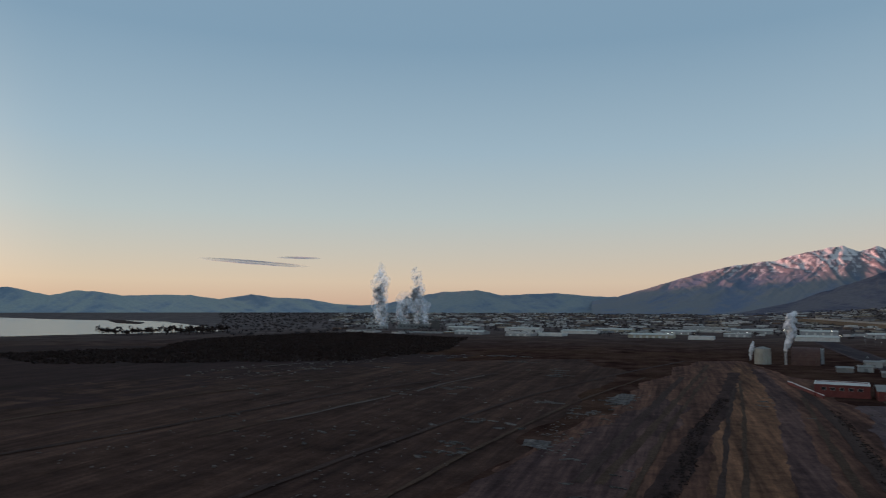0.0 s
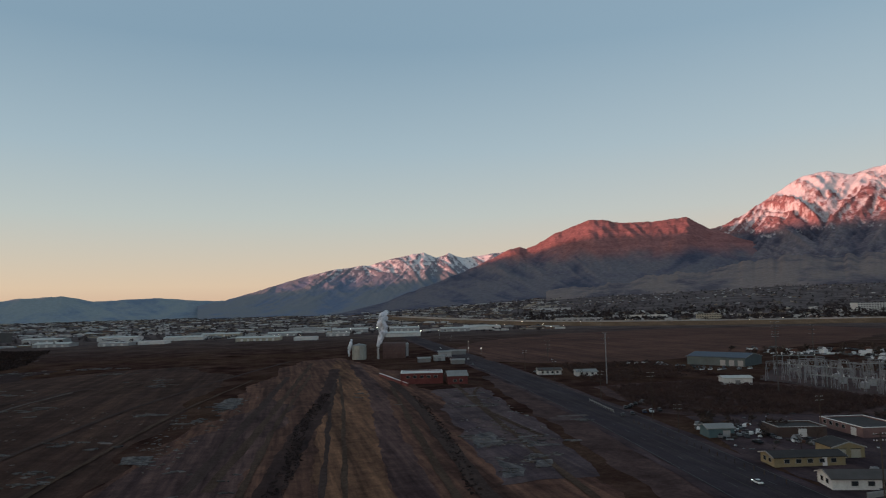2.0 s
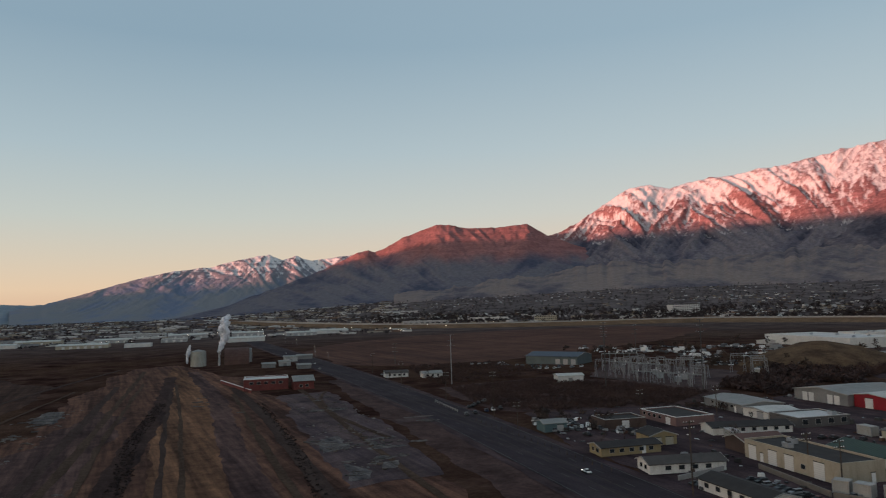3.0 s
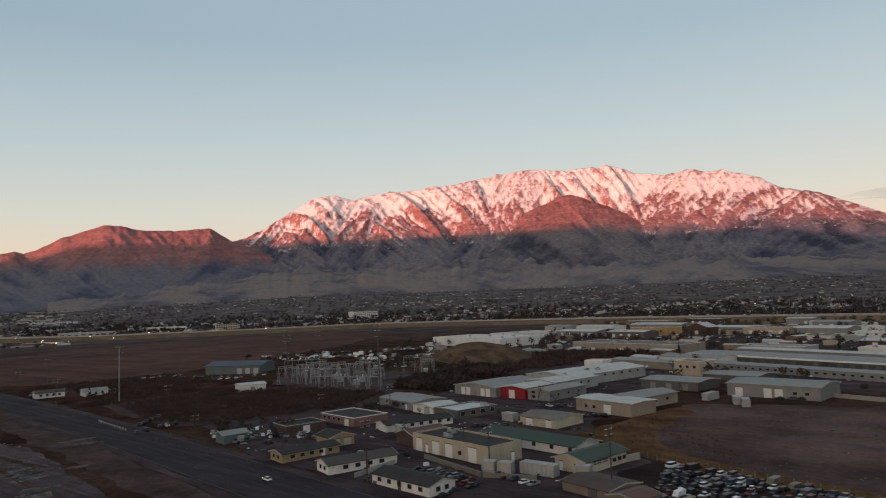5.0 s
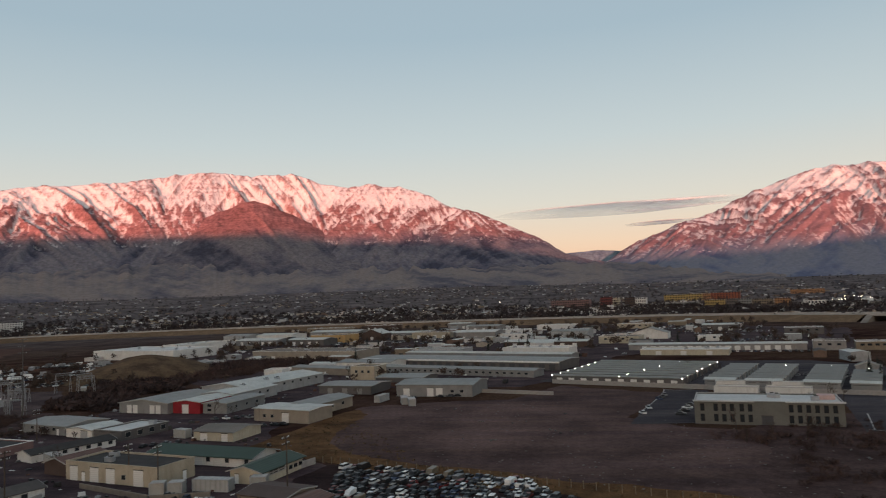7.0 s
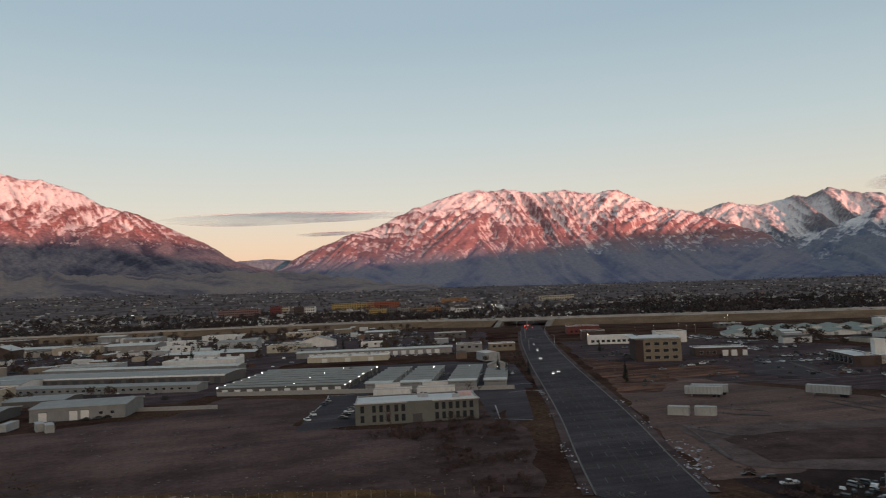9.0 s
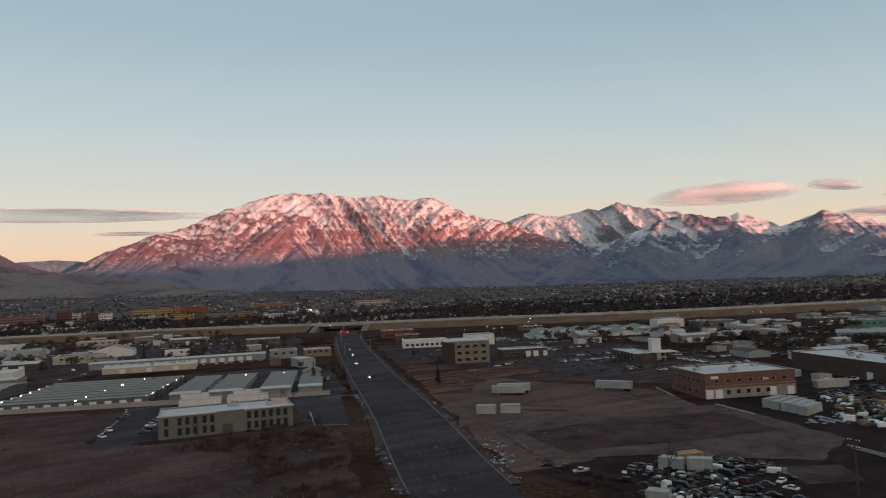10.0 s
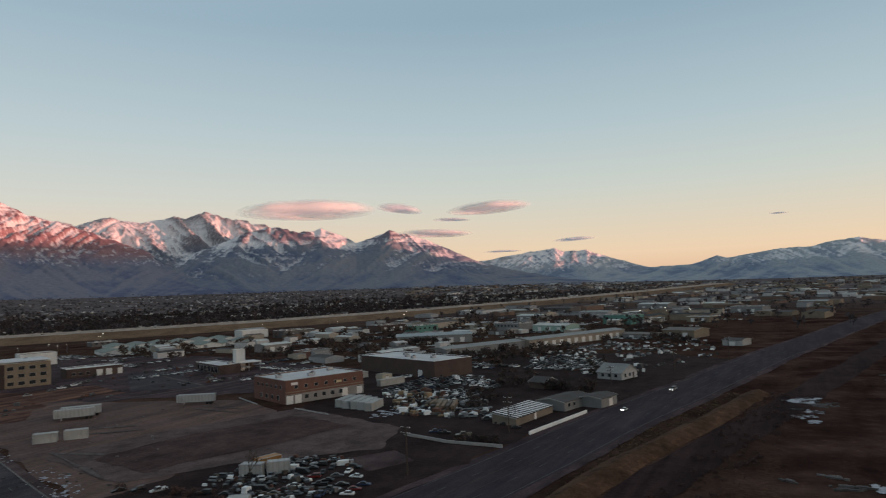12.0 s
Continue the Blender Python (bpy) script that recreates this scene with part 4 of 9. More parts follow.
cover("field_west_grass", "dull brown dead grass", [(-260, 60), (-60, 60), (-40, 200), (-30, 420), (-60, 560), (-220, 480), (-320, 260)], patch_material("dull_dead_grass", (0.0192, 0.0102, 0.00845), (0.084, 0.048, 0.0364), 0.06, (1, 0.12, 1, 20), 1.0, 0.4), 0.05, 4, 30, 17)
cover("field_west_dark", "dark burnt-looking ground", [(-620, 250), (-260, 180), (-180, 420), (-160, 560), (-420, 640), (-640, 560)], DARK_SOIL, 0.05, 8, 30, 18)
cover("field_north", "open brown field beyond the houses", [(150, 470), (190, 420), (330, 440), (500, 520), (690, 640), (720, 800), (540, 880), (380, 860), (230, 760), (165, 640)], patch_material("brown_field", (0.05865, 0.03046, 0.0234), (0.1173, 0.06164, 0.0468), 0.012, (0.3, 1, 1, 8), 0.4, 0.4), 0.08, 6, 12, 19)
cover("field_vacant", "bare vacant lot of packed brown earth", [(163, 60), (180, 92), (205, 92), (249, 83), (258, 60), (262, 30), (300, 14), (275, -30), (222, -12), (207, -31), (196, -66), (178, -72), (126, -56), (128, -30), (138, -7), (152, 28)], BARE_EARTH, 0.09, 2.5, 4, 21)
cover("field_vacant_grass", "straw-coloured grass at the edge of the vacant lot", [(171, 78), (180, 95), (220, 90), (244, 84), (232, 76), (200, 76), (176, 68), (160, 38), (150, 4), (140, -28), (128, -50), (122, -46), (134, -6), (147, 30), (156, 56)], STRAW, 0.13, 1.6, 4, 22)
cover("field_brush", "dark brushy ground round the substation", [(130, 226), (134, 262), (146, 306), (206, 312), (232, 270), (240, 212), (190, 192), (150, 206)], SCRUB_GROUND, 0.06, 3, 5, 72)
cover("field_scrub", "dark scrubby ground before the office block", [(222, -50), (231, -86), (200, -82), (160, -72), (122, -56), (128, -40), (140, -34), (156, -38), (180, -46), (205, -44)], SCRUB_GROUND, 0.135, 1.5, 9, 71)
cover("lot_hotel_parking", "dark asphalt parking area beside the office block", [(212, -12), (284, -29), (281, -45), (262, -42), (240, -40), (214, -32)], ASPHALT, 0.14, 2, 0.6, 23)
cover("lot_street_parking", "dark asphalt parking area by the street", [(277, -88), (268, -108), (196, -84), (199, -72)], ASPHALT, 0.14, 2, 0.6, 24)
cover("lot_apron", "pale gravel apron beside the highway", [(91, 224), (107, 221), (106, 229), (92, 231)], GRAVEL, 0.13, 1.5, 1.2, 46)
cover("verge_highway", "dark weedy verge between the highway and the old works site", [(92, 100), (104, 190), (116, 300), (122, 380), (112, 380), (98, 290), (86, 200), (72, 100)], SCRUB_GROUND, 0.075, 2.5, 4, 47)
cover("lot_works_yard", "dusty asphalt yards between the workshops", [(104, 85), (118, 160), (135, 215), (175, 205), (205, 185), (262, 190), (300, 170), (300, 110), (258, 96), (205, 100), (172, 82), (158, 62), (130, 56), (108, 70)], OLD_ASPHALT, 0.07, 3, 5, 25)
cover("lot_salvage", "oily ground of a salvage yard", [(126, 48), (146, 66), (160, 62), (150, 32), (142, 4), (133, -4), (122, 20)], DARK_SOIL, 0.12, 2, 3, 26)
cover("field_corner", "rough brown lot with truck tracks", [(118, -92), (154, -103), (226, -130), (262, -150), (275, -168), (180, -200), (150, -185), (118, -110)], patch_material("rough_brown_lot", (0.07247, 0.04965, 0.04269), (0.1594, 0.1045, 0.08823), 0.05, (1, 0.2, 1, 60), 1.0, 0.25), 0.09, 2.5, 4, 27)
cover("field_corner_grass", "brown grass verge", [(230, -132), (300, -158), (285, -190), (255, -172), (225, -145)], DRY_GRASS, 0.13, 2.5, 4, 28)
cover("field_island_grass", "rough brown grass between the lots", [(357.0, -177.2), (302.0, -185.2), (283.7, -213.2), (244.2, -200.6), (263.2, -162.3), (261.4, -145.7), (301.9, -156.1)], DRY_GRASS, 0.16, 1.6, 3, 44)
cover("lot_office_parking", "dark asphalt parking area with pale lines", [(307.4, -250.5), (290.6, -262.5), (221.3, -223.4), (246.9, -204.5)], ASPHALT, 0.17, 2, 0.6, 45)
cover("pit_bank", "stone-lined bank round a shallow basin", [(166, -114), (163, -142), (146, -192), (95, -174), (86, -149), (112, -127), (126, -104)], ROCK_BANK, 0.16, 2.2, 2, 29)
cover("pit_floor", "dark floor of a drained basin", [(151, -117), (150, -145), (138, -179), (110, -172), (118, -140), (127, -113)], SCRUB_GROUND, 0.24, 2.2, 2, 30)
cover("lot_south_yards", "dusty dark yards south of the street", [(60, -118), (95, -95), (120, -96), (120, -128), (90, -150), (148, -196), (160, -235), (205, -290), (140, -300), (130, -360), (60, -380), (20, -350), (52, -200), (62, -150)], patch_material("oily_yard", (0.01491, 0.009462, 0.008966), (0.04793, 0.03063, 0.02831), 0.08, (1, 0.5, 1, 30), 1.5), 0.06, 3, 5, 33)
OLD_PAD = patch_material("broken_pad_concrete", (0.045, 0.042, 0.042), (0.165, 0.155, 0.152), 0.4, (1, 0.25, 1, 100), 2.0, 0.5)
for k, p in enumerate(([(58.6, 208.5), (65.6, 213.3), (62.8, 191.6), (53.8, 188.8)], [(70.4, 202), (80.8, 202.6), (80.4, 199.6), (70, 199.4)], [(66.4, 188.6), (77.6, 187.4), (77.0, 184.6), (66.2, 185.8)], [(55.1, 174.1), (58.8, 163.9), (56.2, 154.7), (51.0, 154.7)], [(64.6, 169.6), (67.8, 168.5), (65.1, 161.8), (61.6, 163.0)], [(-27.0, 308.5), (-22.1, 337.8), (-15.4, 334.9), (-17.1, 298.0)], [(-42.6, 213.4), (-34.0, 212.5), (-33.6, 200.2), (-40.9, 202.8)])):
    cover("concrete_pad", "broken pale concrete pad of a demolished hall", p, OLD_PAD, 0.2, 0.7, 1.6, 400 + k)
cover("lot_offices", "asphalt parking areas round the offices", [(240, -140), (330, -166), (470, -215), (470, -300), (330, -330), (220, -300), (170, -225), (230, -190)], OLD_ASPHALT, 0.07, 4, 5, 34)
cover("lot_storage", "asphalt lanes of a self-storage yard", [(315, 24), (335, 14), (400, -2), (385, -108), (350, -134), (262, -110), (288, -40)], ASPHALT, 0.10, 4, 2, 35)
cover("lot_industrial", "asphalt and gravel yards between warehouses", [(300, 30), (300, 170), (420, 330), (700, 420), (800, 340), (800, -80), (640, -210), (440, -150), (440, -20), (330, 10)], OLD_ASPHALT, 0.05, 8, 8, 36)
cover("pavers_yard", "pale worn concrete pad", [(89, -139), (82, -150), (72, -142), (78, -131)], GRAVEL, 0.14, 1.5, 1, 37)
for k, p in enumerate(([(-4, -244), (-12, -249), (-11, -238), (-5, -240)],)):
    cover("snow_patch", "thin leftover snow on the ground", p, SNOW, 0.2, 0.8, 3.0, 50 + k, category="snow")
for p in ([(234.2, -17.2), (270.5, -27.0), (283.0, -28.5)], [(283.3, -28.1), (280.5, -33.7), (282.3, -39.0)], [(227.2, -81.7), (202.1, -74.8)], [(253.4, -96.0), (255.4, -108.4), (244.7, -107.1)], [(272.7, -113.8), (275.3, -101.7)], [(203.0, -73.5), (196.1, -83.3)]):
    kb = new("kerb", ribbon_mesh("kerb", p, [-0.22, 0.22], CONCRETE, 0.32, 2))
    tagged(kb, "pale concrete kerb of a parking area", "kerb", kind="structure")
# beds of lifted rails and wheel tracks along the old works site
BED = patch_material("cinder_bed", (0.0312, 0.02015, 0.01755), (0.0715, 0.0481, 0.0405), 0.3, (1, 0.1, 1, 8), 1.8)
LANE = patch_material("pale_dirt_lane", (0.06, 0.048, 0.044), (0.15, 0.125, 0.115), 0.3, (1, 0.3, 1, 8), 1.8)
TRACK = patch_material("worn_track", (0.035, 0.022, 0.016), (0.095, 0.062, 0.044), 0.3, (1, 0.1, 1, 8), 1.8)
for k, (p, w, mat) in enumerate((
        ([(-16, 165), (-8, 230), (2, 320), (14, 430), (25, 530)], 1.3, TRACK), ([(-21, 165), (-14, 230), (-5, 320), (6, 430)], 1.6, BED), ([(-9, 150), (-2, 240), (8, 330), (20, 440)], 0.9, TRACK),
        ([(6, 120), (13, 200), (21, 290), (30, 380)], 0.8, BED), ([(11, 120), (18, 200), (27, 300), (36, 420)], 0.7, TRACK), ([(36, 140), (42, 210), (50, 290), (56, 350)], 1.0, TRACK),
        ([(41, 120), (48, 200), (57, 298), (60, 380)], 2.2, BED), ([(62, 120), (70, 200), (82, 300), (92, 380)], 1.2, TRACK), ([(-139, 184), (-131, 240), (-123, 299), (-110, 350), (-70, 450)], 0.9, TRACK),
        ([(-262, 417), (-255, 442), (-246, 463)], 1.5, LANE), ([(-240, 506), (-229, 577), (-214, 710)], 1.8, LANE), ([(-133, 220), (-129, 239), (-126, 265), (-121, 296)], 0.8, LANE), ([(-116, 316), (-115, 354), (-105, 402)], 1.0, LANE), ([(96, 231.6), (107, 230.7)], 1.6, LANE),
        ([(253.0, -141.8), (244.8, -164.6), (226.9, -196.6), (220.9, -247.3)], 0.9, LANE), ([(189.2, -143.5), (181.8, -148.9), (176.7, -152.3)], 0.6, LANE), ([(181.2, -138.3), (175.2, -142.5), (170.4, -148.4)], 0.6, LANE), ([(184.9, -185.0), (165.4, -184.4)], 0.5, LANE), ([(183.0, -180.1), (163.0, -178.7)], 0.5, LANE), ([(285.0, -250.1), (228.2, -226.2)], 0.7, LANE), ([(169.1, -118.3), (132.0, -106.2)], 0.6, LANE), ([(168.2, -117.7), (152.4, -121.8)], 0.7, LANE), ([(-180, 120), (-160, 200), (-150, 300), (-100, 420)], 1.4, BED), ([(-90, 100), (-80, 200), (-62, 320), (-30, 440), (10, 560)], 1.2, BED), ([(-60, 100), (-55, 180), (-40, 300), (-14, 420)], 0.8, TRACK),
        ([(-230, 150), (-215, 260), (-170, 380)], 1.0, TRACK), ([(96, 330), (84, 300), (76, 250), (78, 200)], 0.9, TRACK))):
    o = new("track", ribbon_mesh("track", p, [-w, 0, w], mat, 0.17 + 0.004 * k, 4, None, 0.9, 200 + k))
    tagged(o, "faint worn track across open ground", "track", kind="structure")
# grassy berm beside the highway
berm = new("bank_grass", ribbon_mesh("bank_grass", [(40, -60), (34, -110), (29, -145), (22, -178), (13, -215), (5, -255)], [-4.2, -2, 0, 2, 4.2], patch_material("brown_grass_bank", (0.03038, 0.01652, 0.0102), (0.1148, 0.06426, 0.03952), 0.2, (1, 0.5, 1, 8), 1.6), 0.05, 4, [0, 1.1, 1.6, 1.0, 0], 1.2, 77))
tagged(berm, "low bank of straw-coloured grass beside the highway", "bank", kind="structure")
edge_track = new("bank_ditch", ribbon_mesh("bank_ditch", [(30, -60), (24, -110), (18, -145), (11, -178), (1, -215), (-8, -255), (-30, -350), (-70, -520)], [-6, 0, 6], DARK_SOIL, 0.1, 5, None, 2, 79))
tagged(edge_track, "dark scrubby ditch along the highway", "ditch", kind="structure")


# ---------------------------------------------------------------- buildings
def side_matrix(side, L, D, pos, z, out=0.0):
    """Frame on a wall: x along the wall, -y outwards."""
    if side == "f":
        return pose(pos, -D / 2 - out, z)
    if side == "b":
        return pose(-pos, D / 2 + out, z, 0, 0, 180)
    if side == "l":
        return pose(-L / 2 - out, -pos, z, 0, 0, -90)
    return pose(L / 2 + out, pos, z, 0, 0, 90)


def add_door(b, L, D, side, pos, w, h, mat=None, name="roller_door"):
    mat = mat or DOORW
    d = child(name, shared_box(name, w, 0.10, h, mat), b, side_matrix(side, L, D, pos, 0.02, 0.03))
    if math.hypot(*b.matrix_world.translation.xy) < 300:
        child("door_frame", shared_box("door_frame", w + 0.3, 0.06, 0.18, TRIM_DARK), d, pose(0, -0.02, h))
    return d


def add_window(b, L, D, side, pos, z, w, h, frame_mat=None):
    if math.hypot(*b.matrix_world.translation.xy) > 420:
        return child("window", shared_box("window", w, 0.10, h, PANE), b, side_matrix(side, L, D, pos, z, 0.02))
    f = child("window", shared_box("window", w + 0.16, 0.12, h + 0.16, frame_mat or TRIM_SOFT), b, side_matrix(side, L, D, pos, z, 0.02))
    child("pane", shared_box("pane", w, 0.04, h, PANE), f, pose(0, -0.06, 0.08))
    return f


def building(name, label, category, x, y, ang, L, D, H, wall, roof, kind="flat", doors=(), windows=(), pitch=0.18, units=0, group="", eave=0.4, band=None, seed=0):
    """kind flat: parapet and sunken roof; gable: ridge along the length; cross: ridge along the depth; mono: one slope."""
    b = thing(name, label, category, x, y, ang, group)
    z0 = -0.6
    bm = bmesh.new()
    if kind == "flat":
        t = 0.3
        o = [(-L / 2, -D / 2), (L / 2, -D / 2), (L / 2, D / 2), (-L / 2, D / 2)]
        i = [(-L / 2 + t, -D / 2 + t), (L / 2 - t, -D / 2 + t), (L / 2 - t, D / 2 - t), (-L / 2 + t, D / 2 - t)]
        vo, vt = [bm.verts.new((*p, z0)) for p in o], [bm.verts.new((*p, H)) for p in o]
        vi, vb = [bm.verts.new((*p, H)) for p in i], [bm.verts.new((*p, z0)) for p in i]
        for k in range(4):
            j = (k + 1) % 4
            bm.faces.new((vo[k], vo[j], vt[j], vt[k]))
            bm.faces.new((vt[k], vt[j], vi[j], vi[k]))
            bm.faces.new((vi[k], vi[j], vb[j], vb[k]))
        part("wall", bm, wall, b)
        bm = bmesh.new()
        box(bm, -L / 2 + t, L / 2 - t, -D / 2 + t, D / 2 - t, H - 0.75, H - 0.35)
        part("roof", bm, roof, b)
        cap = bmesh.new()
        for x0, x1, y0, y1 in ((-L / 2 - 0.06, L / 2 + 0.06, -D / 2 - 0.06, -D / 2 + 0.36), (-L / 2 - 0.06, L / 2 + 0.06, D / 2 - 0.36, D / 2 + 0.06), (-L / 2 - 0.06, -L / 2 + 0.36, -D / 2 + 0.36, D / 2 - 0.36), (L / 2 - 0.36, L / 2 + 0.06, -D / 2 + 0.36, D / 2 - 0.36)):
            box(cap, x0, x1, y0, y1, H, H + 0.12)
        part("coping", cap, band or (TRIM if math.hypot(x, y) > 300 else TRIM_SOFT), b)
        rz = H - 0.35
    else:
        along = kind != "cross"
        span, run = (D, L) if along else (L, D)
        rise = span / 2 * pitch if kind != "mono" else span * pitch

        def at(a, c, z):
            return (a, c, z) if along else (-c, a, z)
        # walls with their gables
        prof = [(-span / 2, H), (0, H + rise), (span / 2, H)] if kind != "mono" else [(-span / 2, H), (span / 2, H + rise)]
        ends = []
        for a in (-run / 2, run / 2):
            ends.append(([bm.verts.new(at(a, -span / 2, z0)), bm.verts.new(at(a, span / 2, z0))], [bm.verts.new(at(a, c, z)) for c, z in prof]))
        for (lo, up), flip in zip(ends, (True, False)):
            loop = [lo[0], lo[1], *up[::-1]]
            bm.faces.new(loop[::-1] if flip else loop)
        (l0, u0), (l1, u1) = ends
        bm.faces.new((l0[0], l1[0], u1[0], u0[0]))
        bm.faces.new((l1[1], l0[1], u0[-1], u1[-1]))
        bmesh.ops.recalc_face_normals(bm, faces=bm.faces[:])
        part("wall", bm, wall, b)
        bm = bmesh.new()
        th = 0.16
        slopes = ((0, 1), (1, 2)) if kind != "mono" else ((0, 1),)
        for s0, s1 in slopes:
            (c0, h0), (c1, h1) = prof[s0], prof[s1]
            g = (h1 - h0) / (c1 - c0)
            if s0 == 0:
                c0, h0 = c0 - eave, h0 - eave * g
            if s1 == len(prof) - 1:
                c1, h1 = c1 + eave, h1 + eave * g
            vs = [bm.verts.new(at(a, c, h + 0.02 + e)) for e in (0, th) for a, c, h in ((-run / 2 - eave, c0, h0), (run / 2 + eave, c0, h0), (run / 2 + eave, c1, h1), (-run / 2 - eave, c1, h1))]
            for f in ((3, 2, 1, 0), (4, 5, 6, 7), (0, 1, 5, 4), (1, 2, 6, 5), (2, 3, 7, 6), (3, 0, 4, 7)):
                bm.faces.new([vs[i] for i in f])
        bmesh.ops.recalc_face_normals(bm, faces=bm.faces[:])
        part("roof", bm, roof, b)
        for a in (-run / 2 - eave - 0.05, run / 2 + eave + 0.05):
            bm = bmesh.new()
            for s0, s1 in slopes:
                (c0, h0), (c1, h1) = prof[s0], prof[s1]
                g = (h1 - h0) / (c1 - c0)
                c0, h0 = (c0 - eave, h0 - eave * g) if s0 == 0 else (c0, h0)
                c1, h1 = (c1 + eave, h1 + eave * g) if s1 == len(prof) - 1 else (c1, h1)
                vs = [bm.verts.new(at(a + e, c, h + q)) for e in (-0.04, 0.04) for c, h, q in ((c0, h0, -0.08), (c1, h1, -0.08), (c1, h1, 0.19), (c0, h0, 0.19))]
                for f in ((3, 2, 1, 0), (4, 5, 6, 7), (0, 1, 5, 4), (1, 2, 6, 5), (2, 3, 7, 6), (3, 0, 4, 7)):
                    bm.faces.new([vs[i] for i in f])
            bmesh.ops.recalc_face_normals(bm, faces=bm.faces[:])
            part("bargeboard", bm, band or TRIM_SOFT, b)
        rz = H + rise * 0.3
    for d in doors:
        add_door(b, L, D, *d)
    for w in windows:
        add_window(b, L, D, *w)
    rnd = random.Random(seed + int(abs(x) * 7 + abs(y) * 3))
    for _ in range(units):
        ux, uy = rnd.uniform(-0.4, 0.4) * L, rnd.uniform(-0.35, 0.35) * D
        u = child("rooftop_unit", shared_box("rooftop_unit", 2.2, 1.6, 1.2, STEEL, 0.06), b, pose(ux, uy, rz))
        child("fan_hood", shared_box("fan_hood", 1.0, 1.0, 0.25, TRIM_DARK, 0.05), u, pose(0.3, 0, 1.2))
    return b


def bays(side, n, span, w, h, mat=None, start=None):
    return [(side, (start if start is not None else -span / 2) + span * (k + 0.5) / n, w, h, mat or DOORW) for k in range(n)]


def panes(side, n, span, z, w, h, mid=0.0):
    return [(side, mid - span / 2 + span * (k + 0.5) / n, z, w, h) for k in range(n)]


# ---------------------------------------------------------------- workshops and houses by the highway
building("yellow_office", "low ochre building with dark shingle roof", "building", 123, 145.0, -12, 17, 7, 2.2, YELLOW, R_DARK, "gable", [("f", 3.5, 1.1, 2.1, TRIM, "door")], panes("f", 5, 14, 0.8, 1.2, 0.9) + panes("l", 2, 5, 0.8, 1.1, 0.9), 0.24)
building("yellow_workshop", "ochre two-storey workshop with dark roof", "building", 138, 149.5, -14, 8, 8, 2.7, YELLOW, R_DARK, "cross", [("f", -1.8, 2.4, 2.1, CREAM), ("f", 1.8, 2.4, 2.1, CREAM)], (), 0.30)
building("white_house", "white house with grey shingle gable roof", "house", 121.3, 123.4, -19, 18.5, 7.2, 2.2, WHITE, R_GREY, "gable", [("f", 1.0, 1.0, 2.0, BROWNW, "door")], panes("f", 4, 13, 0.8, 1.3, 0.9) + panes("l", 2, 5, 0.8, 1.1, 0.9), 0.3)
building("white_house", "long white house with dark roof by the car lot", "house", 114.0, 99.0, -98, 19, 7.5, 2.2, WHITE, R_DARK, "gable", [("f", 0, 1.0, 2.0, BROWNW, "door")], panes("f", 5, 17, 0.8, 1.2, 0.9) + panes("r", 2, 5, 0.8, 1.1, 0.9), 0.27)
building("tan_warehouse", "tan block warehouse with roller doors and dark roof", "warehouse", 145.6, 108.0, -102, 30, 11.5, 4.5, TAN, R_DARK, "flat", [("f", -12.2, 2.6, 3.4), ("f", -8.9, 1.0, 2.1, TRIM, "door"), ("f", -5.2, 2.8, 3.4), ("f", 0.2, 2.8, 3.4), ("f", 9.2, 3.0, 3.6), ("r", 2.5, 1.0, 2.1, TRIM, "door")], [("f", 4.5, 1.2, 1.2, 1.0)], units=2, band=TAN)
building("brown_shed", "low brown shed with flat-pitched roof by the salvage yard", "shed", 131, 62.5, -104, 12, 10, 1.9, BARE_TAN, BROWNW, "gable", [("f", 2, 2.2, 1.6, DARKW)], (), 0.14)
building("brown_shed", "small tan lean-to beside the brown shed", "shed", 126.5, 53.5, -104, 7, 7, 1.7, BARE_TAN, R_RUST, "cross", (), (), 0.2)
building("green_roof_shop", "cream shop with green metal roof", "building", 149.5, 73.8, -100, 8.8, 16, 2.9, CREAM, R_GREEN, "cross", [("f", -2.5, 1.0, 2.1, TRIM, "door")], panes("r", 3, 6, 1.0, 1.4, 0.9, 5) + [("f", 2.0, 1.0, 1.4, 1.0)], 0.26, eave=0.7)
shop = [o for o in scene.objects if o.name.startswith("green_roof_shop")][0]
sign = child("sign_board", shared_box("sign_board", 7.0, 0.08, 1.3, TRIM_SOFT), shop, side_matrix("r", 8.8, 16, -2.0, 1.5, 0.06))
for k, (px_, w_) in enumerate(((-2.6, 1.2), (-0.9, 1.7), (1.4, 2.2))):
    child("sign_word", shared_box("sign_word", w_, 0.04, 0.3, TRIM_DARK), sign, pose(px_, -0.06, 0.72))
    child("sign_word", shared_box("sign_word", w_ * 0.8, 0.04, 0.22, TRIM_DARK), sign, pose(px_, -0.06, 0.24))
building("green_roof_row", "long white row of units under a green metal roof", "building", 163.4, 96.6, -100, 33, 10, 2.5, WHITE, R_GREEN, "gable", bays("f", 5, 31, 2.2, 2.2), panes("f", 5, 30, 1.0, 1.1, 1.0, 3), 0.26, eave=0.8)
building("cream_shed", "cream metal shed with two white doors", "shed", 193.5, 109.3, -99, 14.6, 13.5, 2.7, CREAM, R_TAN, "gable", [("f", -3.5, 2.6, 2.3), ("f", 4.2, 2.2, 2.3)], (), 0.14)
building("tan_unit", "beige metal unit with a pale roof", "building", 223.6, 101.3, -105, 24, 13, 4.3, BEIGEW, R_PALE, "gable", [("f", 2.0, 3.0, 3.2)], panes("f", 2, 7, 1.4, 1.2, 1.0, -5.5), 0.06, band=TRIM)
